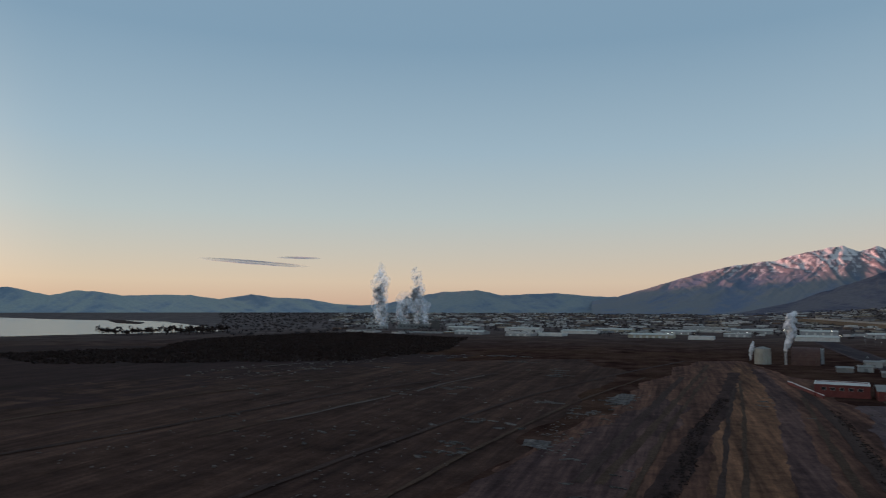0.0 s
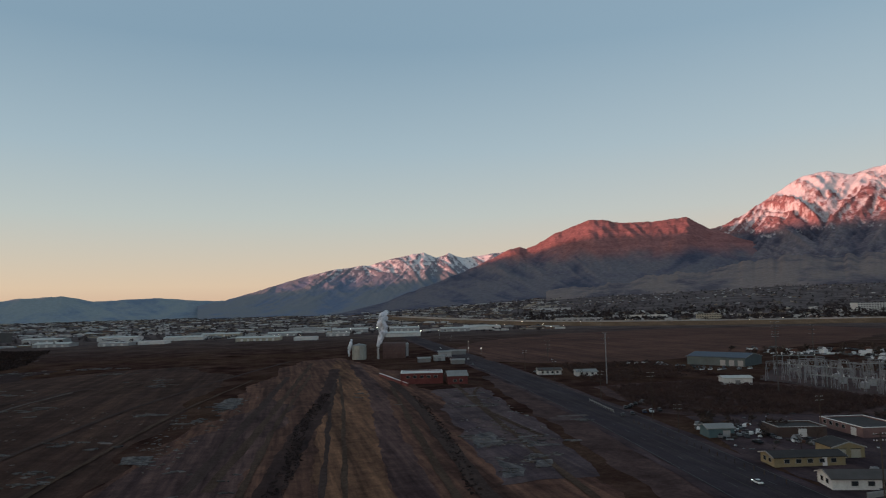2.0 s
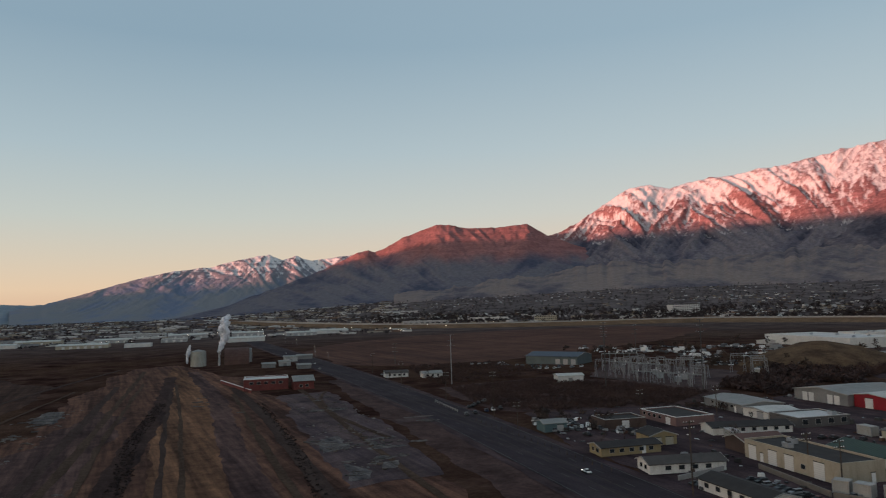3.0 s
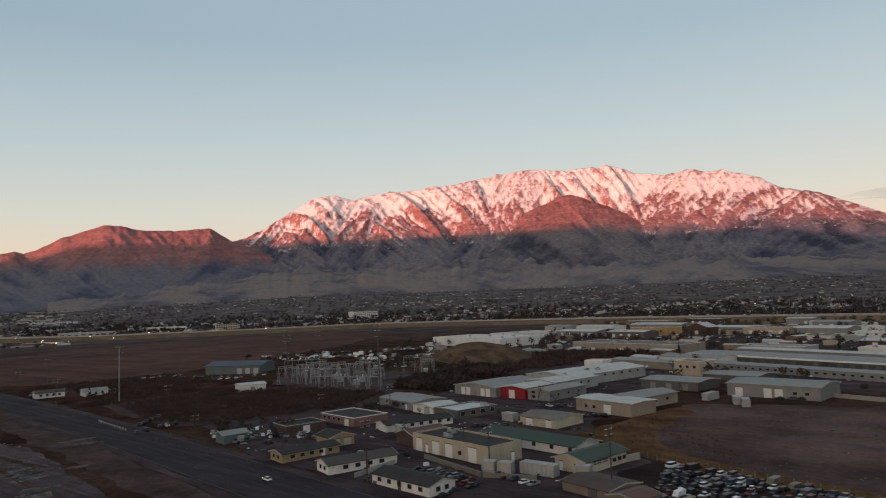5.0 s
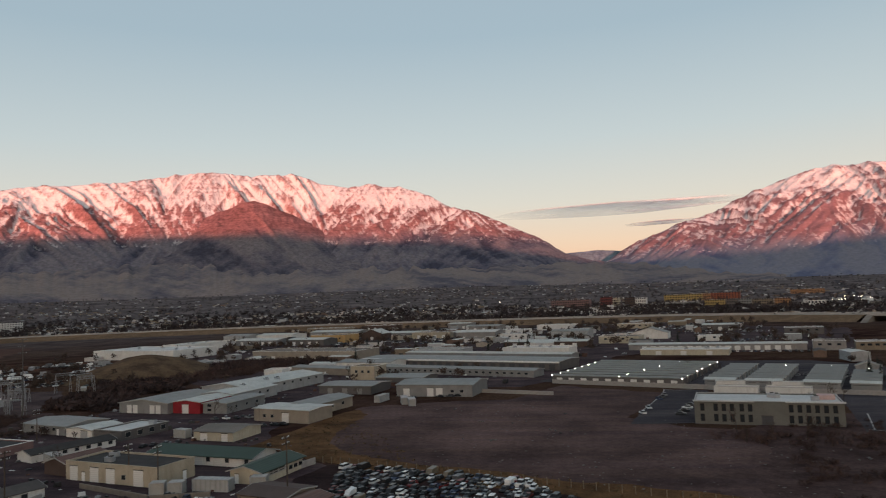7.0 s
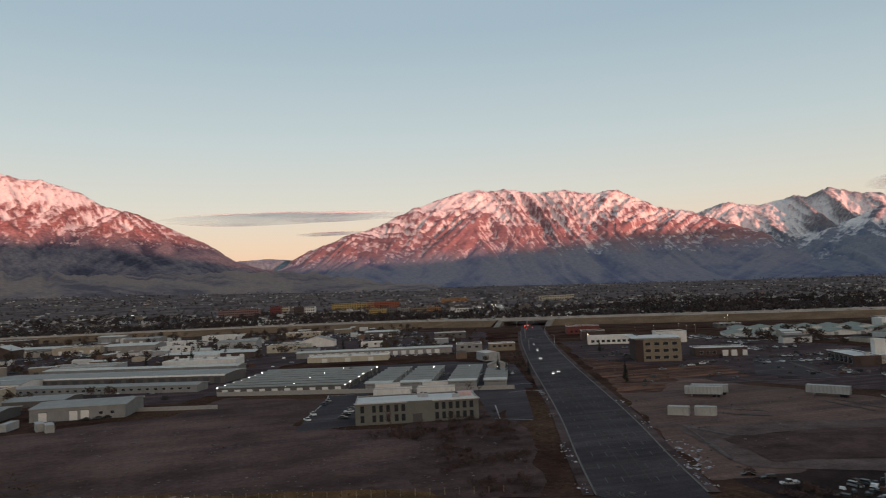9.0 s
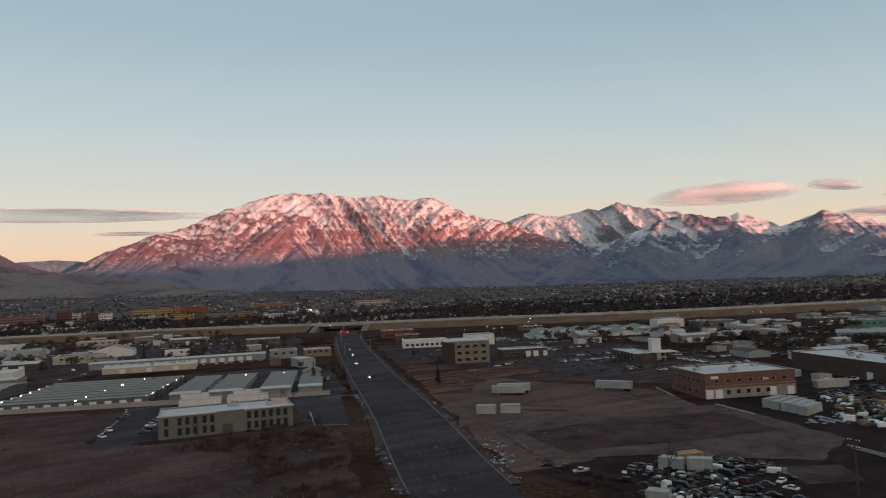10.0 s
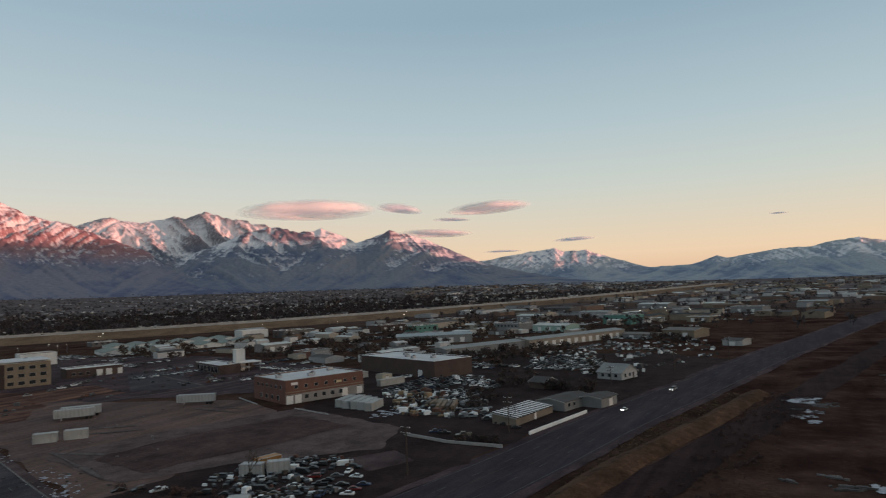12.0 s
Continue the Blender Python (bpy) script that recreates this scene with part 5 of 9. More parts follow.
building("tan_unit", "long beige extension with grey metal roof", "building", 240.6, 99.1, -105, 13, 26, 3.8, BEIGEW, R_METAL, "cross", (), panes("r", 3, 20, 1.6, 1.5, 1.0), 0.14)
building("grey_workshop", "grey workshop with low metal roof", "workshop", 205.0, 177.7, -106, 23.5, 16, 2.9, GREYW, R_METAL, "gable", [("f", 8.0, 1.0, 2.1, TRIM, "door")], panes("f", 3, 18, 1.4, 1.5, 0.9), 0.12)
building("white_workshop", "white metal workshop with shallow gable", "workshop", 196.8, 159.2, -104, 12.6, 12, 2.6, WHITE, R_PALE, "cross", [("f", 2.5, 3.0, 2.3, LIGHTW)], (), 0.12)
building("flat_white_roof_shop", "dark shop under a bright white flat roof", "workshop", 196.3, 145.2, -104, 13, 18, 3, DARKW, R_WHITE, "flat", bays("f", 2, 10, 2.4, 2.4, DARKW), panes("r", 4, 18, 0.9, 1.8, 1.4), units=1)
building("grey_warehouse", "grey metal warehouse with four white doors", "warehouse", 251.5, 167.9, -99, 24.5, 30, 3.9, GREYW, R_METAL, "cross", bays("f", 2, 6, 2.3, 3.2, None, -8.5) + bays("f", 2, 6, 2.3, 3.2, None, 3.0), (), 0.12)
building("red_workshop", "red-fronted metal workshop with one white door", "workshop", 245.9, 149.6, -98, 12.8, 20, 4.3, REDW, R_PALE, "cross", [("f", -0.5, 3.0, 3.4)], (), 0.12, band=R_PALE)
building("white_warehouse", "long pale hall behind the red workshop", "warehouse", 270.0, 147.0, -100, 16, 30, 4.5, LIGHTW, R_PALE, "cross", (), panes("r", 4, 22, 2.4, 1.4, 0.9), 0.12, units=1)
building("grey_workshop", "dark grey workshop beside the red one", "workshop", 246.9, 136.7, -98, 11, 24, 3.8, GREYW, R_METAL, "cross", (), [("f", -2.5, 0.8, 1.8, 1.0), ("f", -2.5, 2.5, 1.8, 1.0)] + panes("r", 3, 20, 1.6, 1.2, 0.9), 0.10)
building("white_warehouse", "white-roofed warehouse behind the workshops", "warehouse", 302, 151, -103, 26, 56, 4.7, LIGHTW, R_PALE, "cross", (), panes("r", 8, 50, 3.0, 1.4, 0.9), 0.12, units=3)
building("white_tower_block", "plain white block with flat roof", "building", 337, 162.5, -90, 10, 10, 6.2, WHITE, R_WHITE, "flat")
building("dark_unit", "low dark unit with grey roof", "building", 292, 103, -100, 26, 18, 3.4, DARKW, R_METAL, "gable", bays("f", 3, 22, 2.5, 2.4, GREYW), (), 0.08)
building("dark_unit", "low charcoal unit with pale stains on its roof", "building", 318, 86, -100, 24, 18, 3.6, DARKW, R_METAL, "gable", (), (), 0.08)
building("grey_depot", "grey depot with three white doors", "warehouse", 284, 61, -97, 33, 22, 4.6, GREYW, R_METAL, "gable", [("f", -12, 2.8, 3.2), ("f", -1.5, 2.8, 3.4), ("f", 2.4, 2.8, 3.4)], panes("f", 2, 8, 1.6, 1.4, 1.0, 10), 0.10)
building("tan_depot", "tan two-storey block with flat roof", "building", 338, 112, -103, 14, 12, 7.0, TAN, R_TAN, "flat", (), panes("f", 3, 11, 3.6, 1.4, 1.2))
# Shade of the open front is given by a charcoal wall and dark doors
shed_a = building("long_shed", "very long low open-fronted shed with pale eave", "shed", 394, 72.5, -112, 132, 25, 4.4, DARKW, R_METAL, "gable", bays("f", 22, 130, 3.4, 3.0, DOORD), (), 0.05, group="long sheds", eave=0.3)
child("eave_board", shared_box("eave_board", 132.6, 0.3, 0.8, TRIM), shed_a, pose(0, -12.95, 3.75))
building("long_shed", "long low grey shed with a row of small windows", "shed", 354, 71, -112, 100, 11, 3.2, GREYW, R_METAL, "gable", (), panes("f", 24, 96, 1.3, 1.6, 0.9), 0.14, group="long sheds", eave=0.3)
building("long_shed", "long narrow shed with a pale metal roof", "shed", 424, 64, -112, 118, 11, 4.6, GREYW, R_PALE, "gable", bays("f", 16, 112, 2.8, 2.8, DARKW), (), 0.12, group="long sheds", eave=0.3)
building("long_shed", "long grey lean-to behind the tan block", "shed", 366, 143, -22, 13, 52, 3.6, BEIGEW, R_METAL, "cross", (), (), 0.12, group="long sheds", eave=0.3)
# self-storage yard
STORE_AT, STORE_BACK, STORE_ALONG = (308.0, -11.0), (0.939, -0.344), (-0.335, -0.942)
for k in range(8):
    building("storage_row", "row of storage units with grey metal roof", "storage units", STORE_AT[0] + 9.1 * k * STORE_BACK[0], STORE_AT[1] + 9.1 * k * STORE_BACK[1], -109.6, 58, 5.2, 2.7, DARKW, R_STORE, "gable", bays("f", 10, 56, 2.6, 1.9, DOORW if k % 2 == 0 else GREYW), (), 0.17, group="storage rows", eave=0.2)
for s_, ln, m, pit in ((43, 11.5, 7, 0.12), (59, 13, 7, 0.12), (79, 12, 7, 0.12), (93, 9.5, 6, 0.12)):
    for k in range(m):
        px_, py_ = STORE_AT[0] + s_ * STORE_ALONG[0] + 9.1 * k * STORE_BACK[0], STORE_AT[1] + s_ * STORE_ALONG[1] + 9.1 * k * STORE_BACK[1]
        last = s_ == 93 and k == 5
        building("storage_row", "short storage row with a low grey metal roof", "storage units", px_, py_, -109.6, ln, 5.6, 4.2 if last else 2.8, GREYW, R_PALE if k == 0 else R_STORE, "cross" if last else "gable", bays("f", 3, ln - 1, 2.4, 2.0, GREYW), (), 0.36 if last else 0.2, group="storage rows", eave=0.25)
for sx, sy in ((272.5, -53.5), (268.5, -70.5)):
    building("storage_office", "small white flat-roofed storage office", "building", sx, sy, -107.5, 15, 6, 2.9, WHITE, R_WHITE, "flat", (), panes("b", 3, 12, 1, 1.4, 1.0))
for (ax, ay), (bx, by) in (((309, 16.4), (279.5, -56)), ((276, -62), (262, -102))):
    w = thing("perimeter_wall", "pale block wall round the storage yard", "wall", (ax + bx) / 2, (ay + by) / 2, math.degrees(math.atan2(by - ay, bx - ax)))
    ln = math.hypot(bx - ax, by - ay)
    n = int(ln / 4)
    for k in range(n):
        child("wall_panel", shared_box("wall_panel", ln / n - 0.42, 0.2, 2.0, CONCRETE), w, pose(-ln / 2 + ln / n * (k + 0.5), 0, -0.2))
        child("wall_post", shared_box("wall_post", 0.4, 0.4, 2.2, CONCRETE, 0.03), w, pose(-ln / 2 + ln / n * k, 0, -0.2))


# office block with tall window strips
def office_block():
    b = building("office_block", "olive-beige two-storey block with white flat roof", "office building", 218.6, -51.7, -100, 39, 17, 6.7, HOTELW, R_WHITE, "flat", [("f", 0, 3.0, 2.6, DOORD, "entrance_door")], (), units=3)
    L, D = 39, 17
    for k in (-17.3, -13.6, -11.4, -9.2, -6.6, -4.4, 6.2, 8.4, 10.6, 12.8, 15.0, 17.2):
        for z in (0.8, 3.8):
            add_window(b, L, D, "f", k, z, 1.05, 2.0, TRIM_DARK)
    for k in range(4):
        for z in (0.8, 3.8):
            add_window(b, L, D, "l", -6 + k * 4, z, 1.05, 2.0, TRIM_DARK)
            add_window(b, L, D, "r", -6 + k * 4, z, 1.05, 2.0, TRIM_DARK)
    for x0, x1 in ((-19.8, -3.2), (4.8, 19.8)):
        bm = bmesh.new()
        box(bm, x0, x1, -D / 2 - 0.9, -D / 2 - 0.25, 6.6, 7.0)
        part("eave_slab", bm, R_WHITE, b)
    child("roof_unit", shared_box("roof_unit", 4.5, 3.5, 1.3, plain("pinkish_roof_box", (0.52, 0.36, 0.33), 0.7, 0.15), 0.08), b, pose(16, 1, 6.35))
    return b


office_block()

# ---------------------------------------------------------------- south of the street
def brick_offices():
    b = building("brick_building", "two-storey brown brick building with pale flat roof", "building", 160.4, -215.6, -112, 33, 25, 8.4, BRICK, R_WHITE, "flat", [("f", -15.0, 2.6, 3.0), ("f", -11.6, 2.6, 3.0), ("f", 8, 2.6, 3.0), ("f", 14.6, 2.4, 2.8)], panes("f", 5, 18, 1.2, 1.5, 1.4, -1) + panes("f", 7, 29, 5.2, 1.3, 1.1) + panes("l", 6, 21, 5.2, 1.3, 1.1) + panes("l", 4, 18, 1.2, 1.5, 1.4), units=4)
    bm = bmesh.new()
    box(bm, -16.6, 16.6, -12.62, -12.5, 4.0, 4.3)
    part("string_course", bm, TANBRICK, b)
    bm = bmesh.new()
    box(bm, -16.55, 16.55, -12.54, -12.5, 0, 3.4)
    part("stucco_base", bm, PANELW, b, "grey stucco lower storey")
    child("sign_panel", shared_box("sign_panel", 2.6, 0.1, 0.9, TRIM), b, pose(-13, -12.62, 6.6))
    child("sign_panel", shared_box("sign_panel", 2.2, 0.1, 0.8, plain("cream_panel", (0.6, 0.5, 0.3), 0.6, 0.1)), b, pose(5.5, -12.62, 5.4))


brick_offices()
building("brown_warehouse", "large brown flat warehouse with white roof", "warehouse", 154, -286, -112, 22, 56, 7.4, BROWNW, R_WHITE, "flat", [("f", -6, 2.4, 2.8, BROWNW), ("l", 18, 3.0, 3.2)], (), units=4, band=TRIM)
building("pump_house", "small pale brick shed beside the warehouse", "shed", 152, -256, -112, 5, 5, 3.0, CREAM, R_TAN, "flat", [("f", 0, 1.6, 2.2)])
off3 = building("office_building", "three-storey tan brick office with white roof edge", "office building", 327.3, -205.8, -112, 23, 24, 11.4, TANBRICK, R_WHITE, "flat", [("f", -9, 2.2, 2.4, DOORD, "door")], panes("f", 4, 18, 1.2, 2.6, 1.6, 1.5) + panes("f", 4, 18, 4.7, 2.6, 1.6, 1.5) + panes("f", 4, 18, 8.2, 2.6, 1.6, 1.5), units=2)
# Thin dark brown boxes make the left side and left front darker
bm = bmesh.new()
box(bm, -11.62, -11.5, -11.9, 11.9, 0, 11.2)
box(bm, -11.6, -7.6, -12.12, -12.0, 0, 11.2)
part("side_cladding", bm, DARK_SIDE, off3, "dark brown panels")
bm = bmesh.new()
box(bm, -13.4, 11.8, -12.8, 12.2, 11.95, 12.2)
part("roof_slab", bm, R_WHITE, off3, "thin overhanging white roof")
building("low_shop", "low dark brown shop with white roof edge and doors", "shop", 325, -243, -112, 27, 14, 4.6, BROWNW, R_WHITE, "flat", [("f", 2, 3.0, 3.2), ("f", 6.5, 3.0, 3.2), ("f", 12, 2.4, 3.0)], panes("f", 3, 10, 1.2, 1.6, 1.4, -7))
tb = building("tower_offices", "low dark offices with white roof edge and a white stair tower", "office building", 260.2, -267.6, -112, 11, 31, 4.6, BROWNW, R_WHITE, "flat", (), panes("l", 6, 27, 0.8, 3.0, 2.8), units=1, band=TRIM)
bm = bmesh.new()
box(bm, -2.4, 2.4, -2.0, 2.0, 0, 10.8)
box(bm, -2.6, 2.6, -2.2, 2.2, 10.8, 11.1)
part("stair_tower", bm, WHITE, tb, "plain white stair tower", pose(8.5, -7, 0))
for z, x1 in ((4.3, 17.5), (1.9, 11.0)):
    bm = bmesh.new()
    box(bm, 5.55, x1, -14.5, -4.5, z, z + 0.4)
    part("canopy", bm, R_WHITE, tb, "thin white slab roof")
bm = bmesh.new()
box(bm, 5.6, 17.0, -4.4, 8.0, -0.4, 4.2)
part("rear_wing", bm, BROWNW, tb)
for x in (10.6, 16.8):
    bm = bmesh.new()
    rod(bm, (x, -13.9, -0.4), (x, -13.9, 4.35), 0.2)
    part("canopy_post", bm, STEEL, tb)
building("white_shop", "white shop with flat roof and dark windows", "shop", 434, -236, -114, 31, 15, 5.4, WHITE, R_WHITE, "flat", (), panes("f", 8, 28, 1.4, 2.2, 1.6))
building("red_brick_shop", "red brick shop with flat roof near the underpass", "shop", 545, -268, -110, 27, 20, 6.6, REDBRICK, R_TAN, "flat", (), panes("f", 6, 23, 1.4, 2.0, 1.6), units=2)
building("white_shop", "pale block with tall blank walls", "building", 418, -272, -112, 20, 16, 7.4, WHITE, R_TAN, "flat", [("f", -4, 3, 3.2, GREYW)], ())
building("dark_shop", "dark brick shop behind the offices", "building", 475, -243, -112, 17, 18, 7.0, BROWNW, R_DARK, "flat", (), panes("f", 4, 14, 1.6, 1.8, 1.4))
# factory of many pale gables
R_GREENISH = ribbed("greenish_grey_roof", (0.15, 0.175, 0.145), 0.6, 0.05, 0.8)
for row_, (bx, by, count) in enumerate(((391.0, -386.0, 7), (426.0, -408.0, 6))):
    ux, uy = (362 - 416) / 115.4, (-437 + 335.1) / 115.4
    for k in range(count):
        o = (k - (count - 1) / 2) * 16.5
        building("factory_bay", "pale factory bay with shallow white gable", "factory", bx + ux * o - uy * 18, by + uy * o + ux * 18 * (-1), -118, 16.1, 34, 2.1 + 0.5 * row_, WHITE, R_GREENISH, "cross", [("f", -4.5, 2.6, 2.2, GREYW)] if row_ == 0 else (), (), 0.20, group="factory bays", eave=0.3)
building("factory_block", "taller white block behind the factory", "factory", 424, -470, -113, 24, 16, 6.5, WHITE, R_WHITE, "flat")
building("striped_shed", "tan shed with white-striped metal roof", "shed", 66.0, -196.5, -99, 22, 8, 2.1, BARE_TAN, R_DARK, "mono", [("f", 0, 1.1, 1.9, TRIM, "door")], (), 0.12, seed=2)
st = [o for o in scene.objects if o.name.startswith("striped_shed")][0]
for k in range(11):
    bm = bmesh.new()
    box(bm, -0.4, 0.4, -4.3, 4.3, 0.0, 0.05, Matrix.Rotation(math.atan(0.12), 4, "X"))
    part("roof_stripe", bm, TRIM, st, "", pose(-10 + 2 * k, 0, 2.80))
building("metal_shed", "low grey shed with a pale roof by the highway", "shed", 60, -218, -105, 16, 10, 2.8, GREYW, R_GREY, "gable", [("f", 2, 2.4, 2.4, GREYW)], panes("f", 2, 6, 1.1, 1.2, 1.0, -4), 0.16)
building("metal_shed", "low grey shed with a pale door by the highway", "shed", 50.5, -223, -105, 10, 8, 2.9, GREYW, R_GREY, "gable", [("f", 1, 2.2, 2.4, DOORW)], (), 0.16)
building("grey_house", "pale grey house with gable roof", "house", 58.5, -284, -108, 12, 11, 2.7, LIGHTW, R_METAL, "cross", [("f", 3, 1.0, 2.1, BROWNW, "door")], panes("f", 2, 7, 1.0, 1.2, 1.2, -1.5) + panes("l", 3, 9, 1.0, 1.2, 1.2), 0.5)
building("brown_house", "brown house with steep roof among parked cars", "house", 79.5, -254, -108, 8, 7, 2.4, BROWNW, R_GREY, "cross", (), panes("f", 2, 6, 1.0, 1.2, 1.2), 0.4)
building("long_warehouse", "long grey warehouse with low metal roof", "warehouse", 156, -380, -116, 76, 16, 4.4, GREYW, R_METAL, "gable", bays("f", 9, 70, 3.0, 3.2, GREYW), (), 0.12)
building("long_warehouse", "long beige warehouse with many doors", "warehouse", 124, -437, -116, 88, 16, 5.0, BEIGEW, R_METAL, "gable", bays("f", 12, 80, 3.0, 3.4), (), 0.12)
building("blue_roof_hall", "grey hall with a pale metal roof", "warehouse", 222, -434, -150, 52, 22, 5.2, GREYW, ribbed("pale_grey_green_roof", (0.27, 0.30, 0.29), 0.5, 0.2, 0.8), "gable", bays("f", 6, 46, 3.0, 3.4), (), 0.12)

# ---------------------------------------------------------------- north along the highway
building("red_brick_works", "red brick works building with white roof edge", "works building", 75, 366, -12, 22, 18, 5.6, REDBRICK, R_WHITE, "flat", [("f", -5, 2.6, 3.0, REDBRICK)], panes("f", 5, 18, 3.0, 1.8, 1.2) + panes("r", 3, 12, 2.4, 1.6, 1.2), band=TRIM)
building("red_brick_works", "small red brick building with grey roof", "works building", 91, 354, -8, 10, 14, 4.2, REDBRICK, R_METAL, "gable", (), panes("f", 2, 6, 1.2, 1.4, 1.2), 0.3)
building("works_wall", "low red brick wall of a yard", "wall", 61.5, 380, -85, 62, 0.6, 1.6, REDBRICK, R_TAN, "flat")
building("teal_shed", "small shed with teal front and pale roof", "shed", 125.5, 182, -12, 7.5, 6.5, 2.6, TEALW, R_METAL, "gable", [("f", 1.5, 2.2, 2.0, LIGHTW)], (), 0.25)
building("pink_shop", "long low shop with faded pink wall", "shop", 168.6, 173.1, -100, 20.5, 14, 2.8, PINKW, R_DARK, "flat", [("f", 6, 2.4, 2.3)], panes("f", 4, 12, 1.2, 1.3, 1.0, -3), 0.25, band=TRIM)
building("pink_shop", "low workshop with a grey-brown roof", "workshop", 147, 176, -14, 14, 10, 2.9, BROWNW, R_DARK, "flat", [("f", 0, 2.4, 2.4)], (), 0.3)
building("white_row", "white row house with dark roof", "building", 170.3, 146.7, -22, 24, 8, 2.1, WHITE, R_DARK, "gable", [("f", -9, 2.2, 2.3)], panes("f", 6, 20, 0.9, 1.2, 0.9, 2), 0.25)
building("brown_workshop", "brown workshop with rusty roof", "workshop", 152, 128, -14, 12, 9, 3.0, BROWNW, R_RUST, "gable", (), panes("f", 2, 8, 1.0, 1.3, 1.0), 0.3)
building("blue_hall", "hall with blue metal roof and pale blue wall", "warehouse", 268, 378, -60, 36, 24, 5.0, BLUEW, R_BLUE, "gable", bays("f", 3, 16, 3.2, 3.4, LIGHTW, 2), (), 0.18)
building("white_shed", "small white shed in the brush", "shed", 209, 287, -20, 13, 8, 3.2, WHITE, R_PALE, "gable", [("f", 0, 2.2, 2.2, GREYW)], (), 0.2)
building("white_farmhouse", "white farmhouse by the highway", "house", 150, 372, -12, 13, 8, 2.4, WHITE, R_GREY, "gable", (), panes("f", 4, 11, 0.8, 1.2, 1.0), 0.3)
building("white_farmhouse", "white house with low roof among trees", "house", 165, 356, -12, 11, 8, 2.3, WHITE, R_METAL, "gable", (), panes("f", 3, 9, 0.8, 1.1, 1.0), 0.28)
for x, y, w, h in ((130, 541, 10, 5.2), (117, 505, 8, 4.2), (104, 498, 9, 3.6), (146, 560, 12, 4.0), (122, 470, 9, 3.4)):
    building("roadside_shed", "pale roadside building near the cement works", "shed", x, y, -8, w, 8, h * 0.75, LIGHTW if h > 4 else GREYW, R_METAL, "gable", [("f", 0, 2.2, 2.1, GREYW)], (), 0.2, group="roadside sheds")


def cement_works():
    t = thing("silo", "pale round storage tank of the works", "tank", 63, 552)
    bm = bmesh.new()
    bmesh.ops.create_cone(bm, cap_ends=True, segments=32, radius1=5.6, radius2=5.6, depth=11.5, matrix=pose(0, 0, 5.4))
    part("shell", bm, plain("tank_paint", (0.40, 0.39, 0.34), 0.6, 0.2, 0.2, 3, dirt=(0.22, 0.18, 0.13)), t)
    bm = bmesh.new()
    bmesh.ops.create_cone(bm, cap_ends=True, segments=32, radius1=5.8, radius2=0.4, depth=1.4, matrix=pose(0, 0, 11.85))
    part("lid", bm, R_METAL, t)
    bm = bmesh.new()
    for k in range(20):
        box(bm, -0.3, 0.3, -0.03, 0.03, k * 0.55, k * 0.55 + 0.05)
    box(bm, -0.34, -0.28, -0.04, 0.04, 0, 11.4)
    box(bm, 0.28, 0.34, -0.04, 0.04, 0, 11.4)
    part("ladder", bm, STEEL, t, "", pose(0, -5.72, 0))
    d = thing("domed_shed", "dark rusty domed storage shed", "shed", 92, 556, 78)
    bm = bmesh.new()
    n = 14
    prof = [(math.cos(math.pi * k / n) * 10, math.sin(math.pi * k / n) * 12.5) for k in range(n + 1)]
    ends = [[bm.verts.new((px_, yy, pz_ - 0.3)) for px_, pz_ in prof] for yy in (-9, 9)]
    for k in range(n):
        bm.faces.new((ends[0][k], ends[0][k + 1], ends[1][k + 1], ends[1][k]))
    bm.faces.new(ends[0][::-1])
    bm.faces.new(ends[1])
    bmesh.ops.recalc_face_normals(bm, faces=bm.faces[:])
    part("vault", bm, ribbed("rust_brown_vault", (0.10, 0.055, 0.045), 0.7, 0.1, 0.8), d)
    child("roller_door", shared_box("roller_door", 5, 0.2, 5, DOORD), d, pose(0, -9.1, 0))
    s = thing("chimney", "short steel exhaust stack of the works", "chimney", 77.5, 548)
    bm = bmesh.new()
    rod(bm, (0, 0, -0.5), (0, 0, 9), 0.9, 0.7, 12)
    part("flue", bm, STEEL, s)
    bm = bmesh.new()
    bmesh.ops.create_cone(bm, cap_ends=True, segments=12, radius1=1.0, radius2=1.0, depth=0.4, matrix=pose(0, 0, 8.8))
    part("collar", bm, TRIM_DARK, s)
    building("works_office", "grey steel tower of the works", "works building", 101, 569, -8, 9, 10, 10.5, LIGHTW, R_METAL, "flat", [("f", 0, 2.4, 2.8, DOORD)], panes("f", 2, 6, 6.4, 1.2, 1.0))


cement_works()


# ---------------------------------------------------------------- warehouses of the middle distance
def mid(x, y, span, D, H, wall, roof, label, kind="flat", doors=0, wins=0, name="warehouse", base=-14.0, pitch=0.12, units=0):
    """Front centre x, y; turned to the street grid so that its long side looks towards the highway."""
    th = -math.degrees(math.atan2(x, y))
    ang = base + 90 * round((th - base) / 90)
    a = radians(ang)
    cx, cy = x - math.sin(a) * D / 2, y + math.cos(a) * D / 2
    ds = bays("f", doors, span * 0.86, min(3.2, span / doors * 0.6), min(3.4, H * 0.62)) if doors else []
    ws = panes("f", wins, span * 0.86, H * 0.45, min(2.0, span / wins * 0.5), 1.2) if wins else []
    return building(name, label, name.replace("_", " "), cx, cy, ang, span, D, H * 0.86, wall, roof, kind, ds, ws, pitch, units or (2 + int(span / 22) if kind == "flat" and math.hypot(x, y) < 950 else 0))


mid(500.5, 312, 48, 92, 8.6, WHITE, R_WHITE, "long white warehouse with plain flat walls")
mid(589, 358, 56, 25, 7.6, WHITE, R_PALE, "white metal warehouse with roller doors", doors=6)
mid(682, 379, 34, 25, 8.4, LIGHTW, R_METAL, "pale grey metal warehouse with gable", "gable", 3)
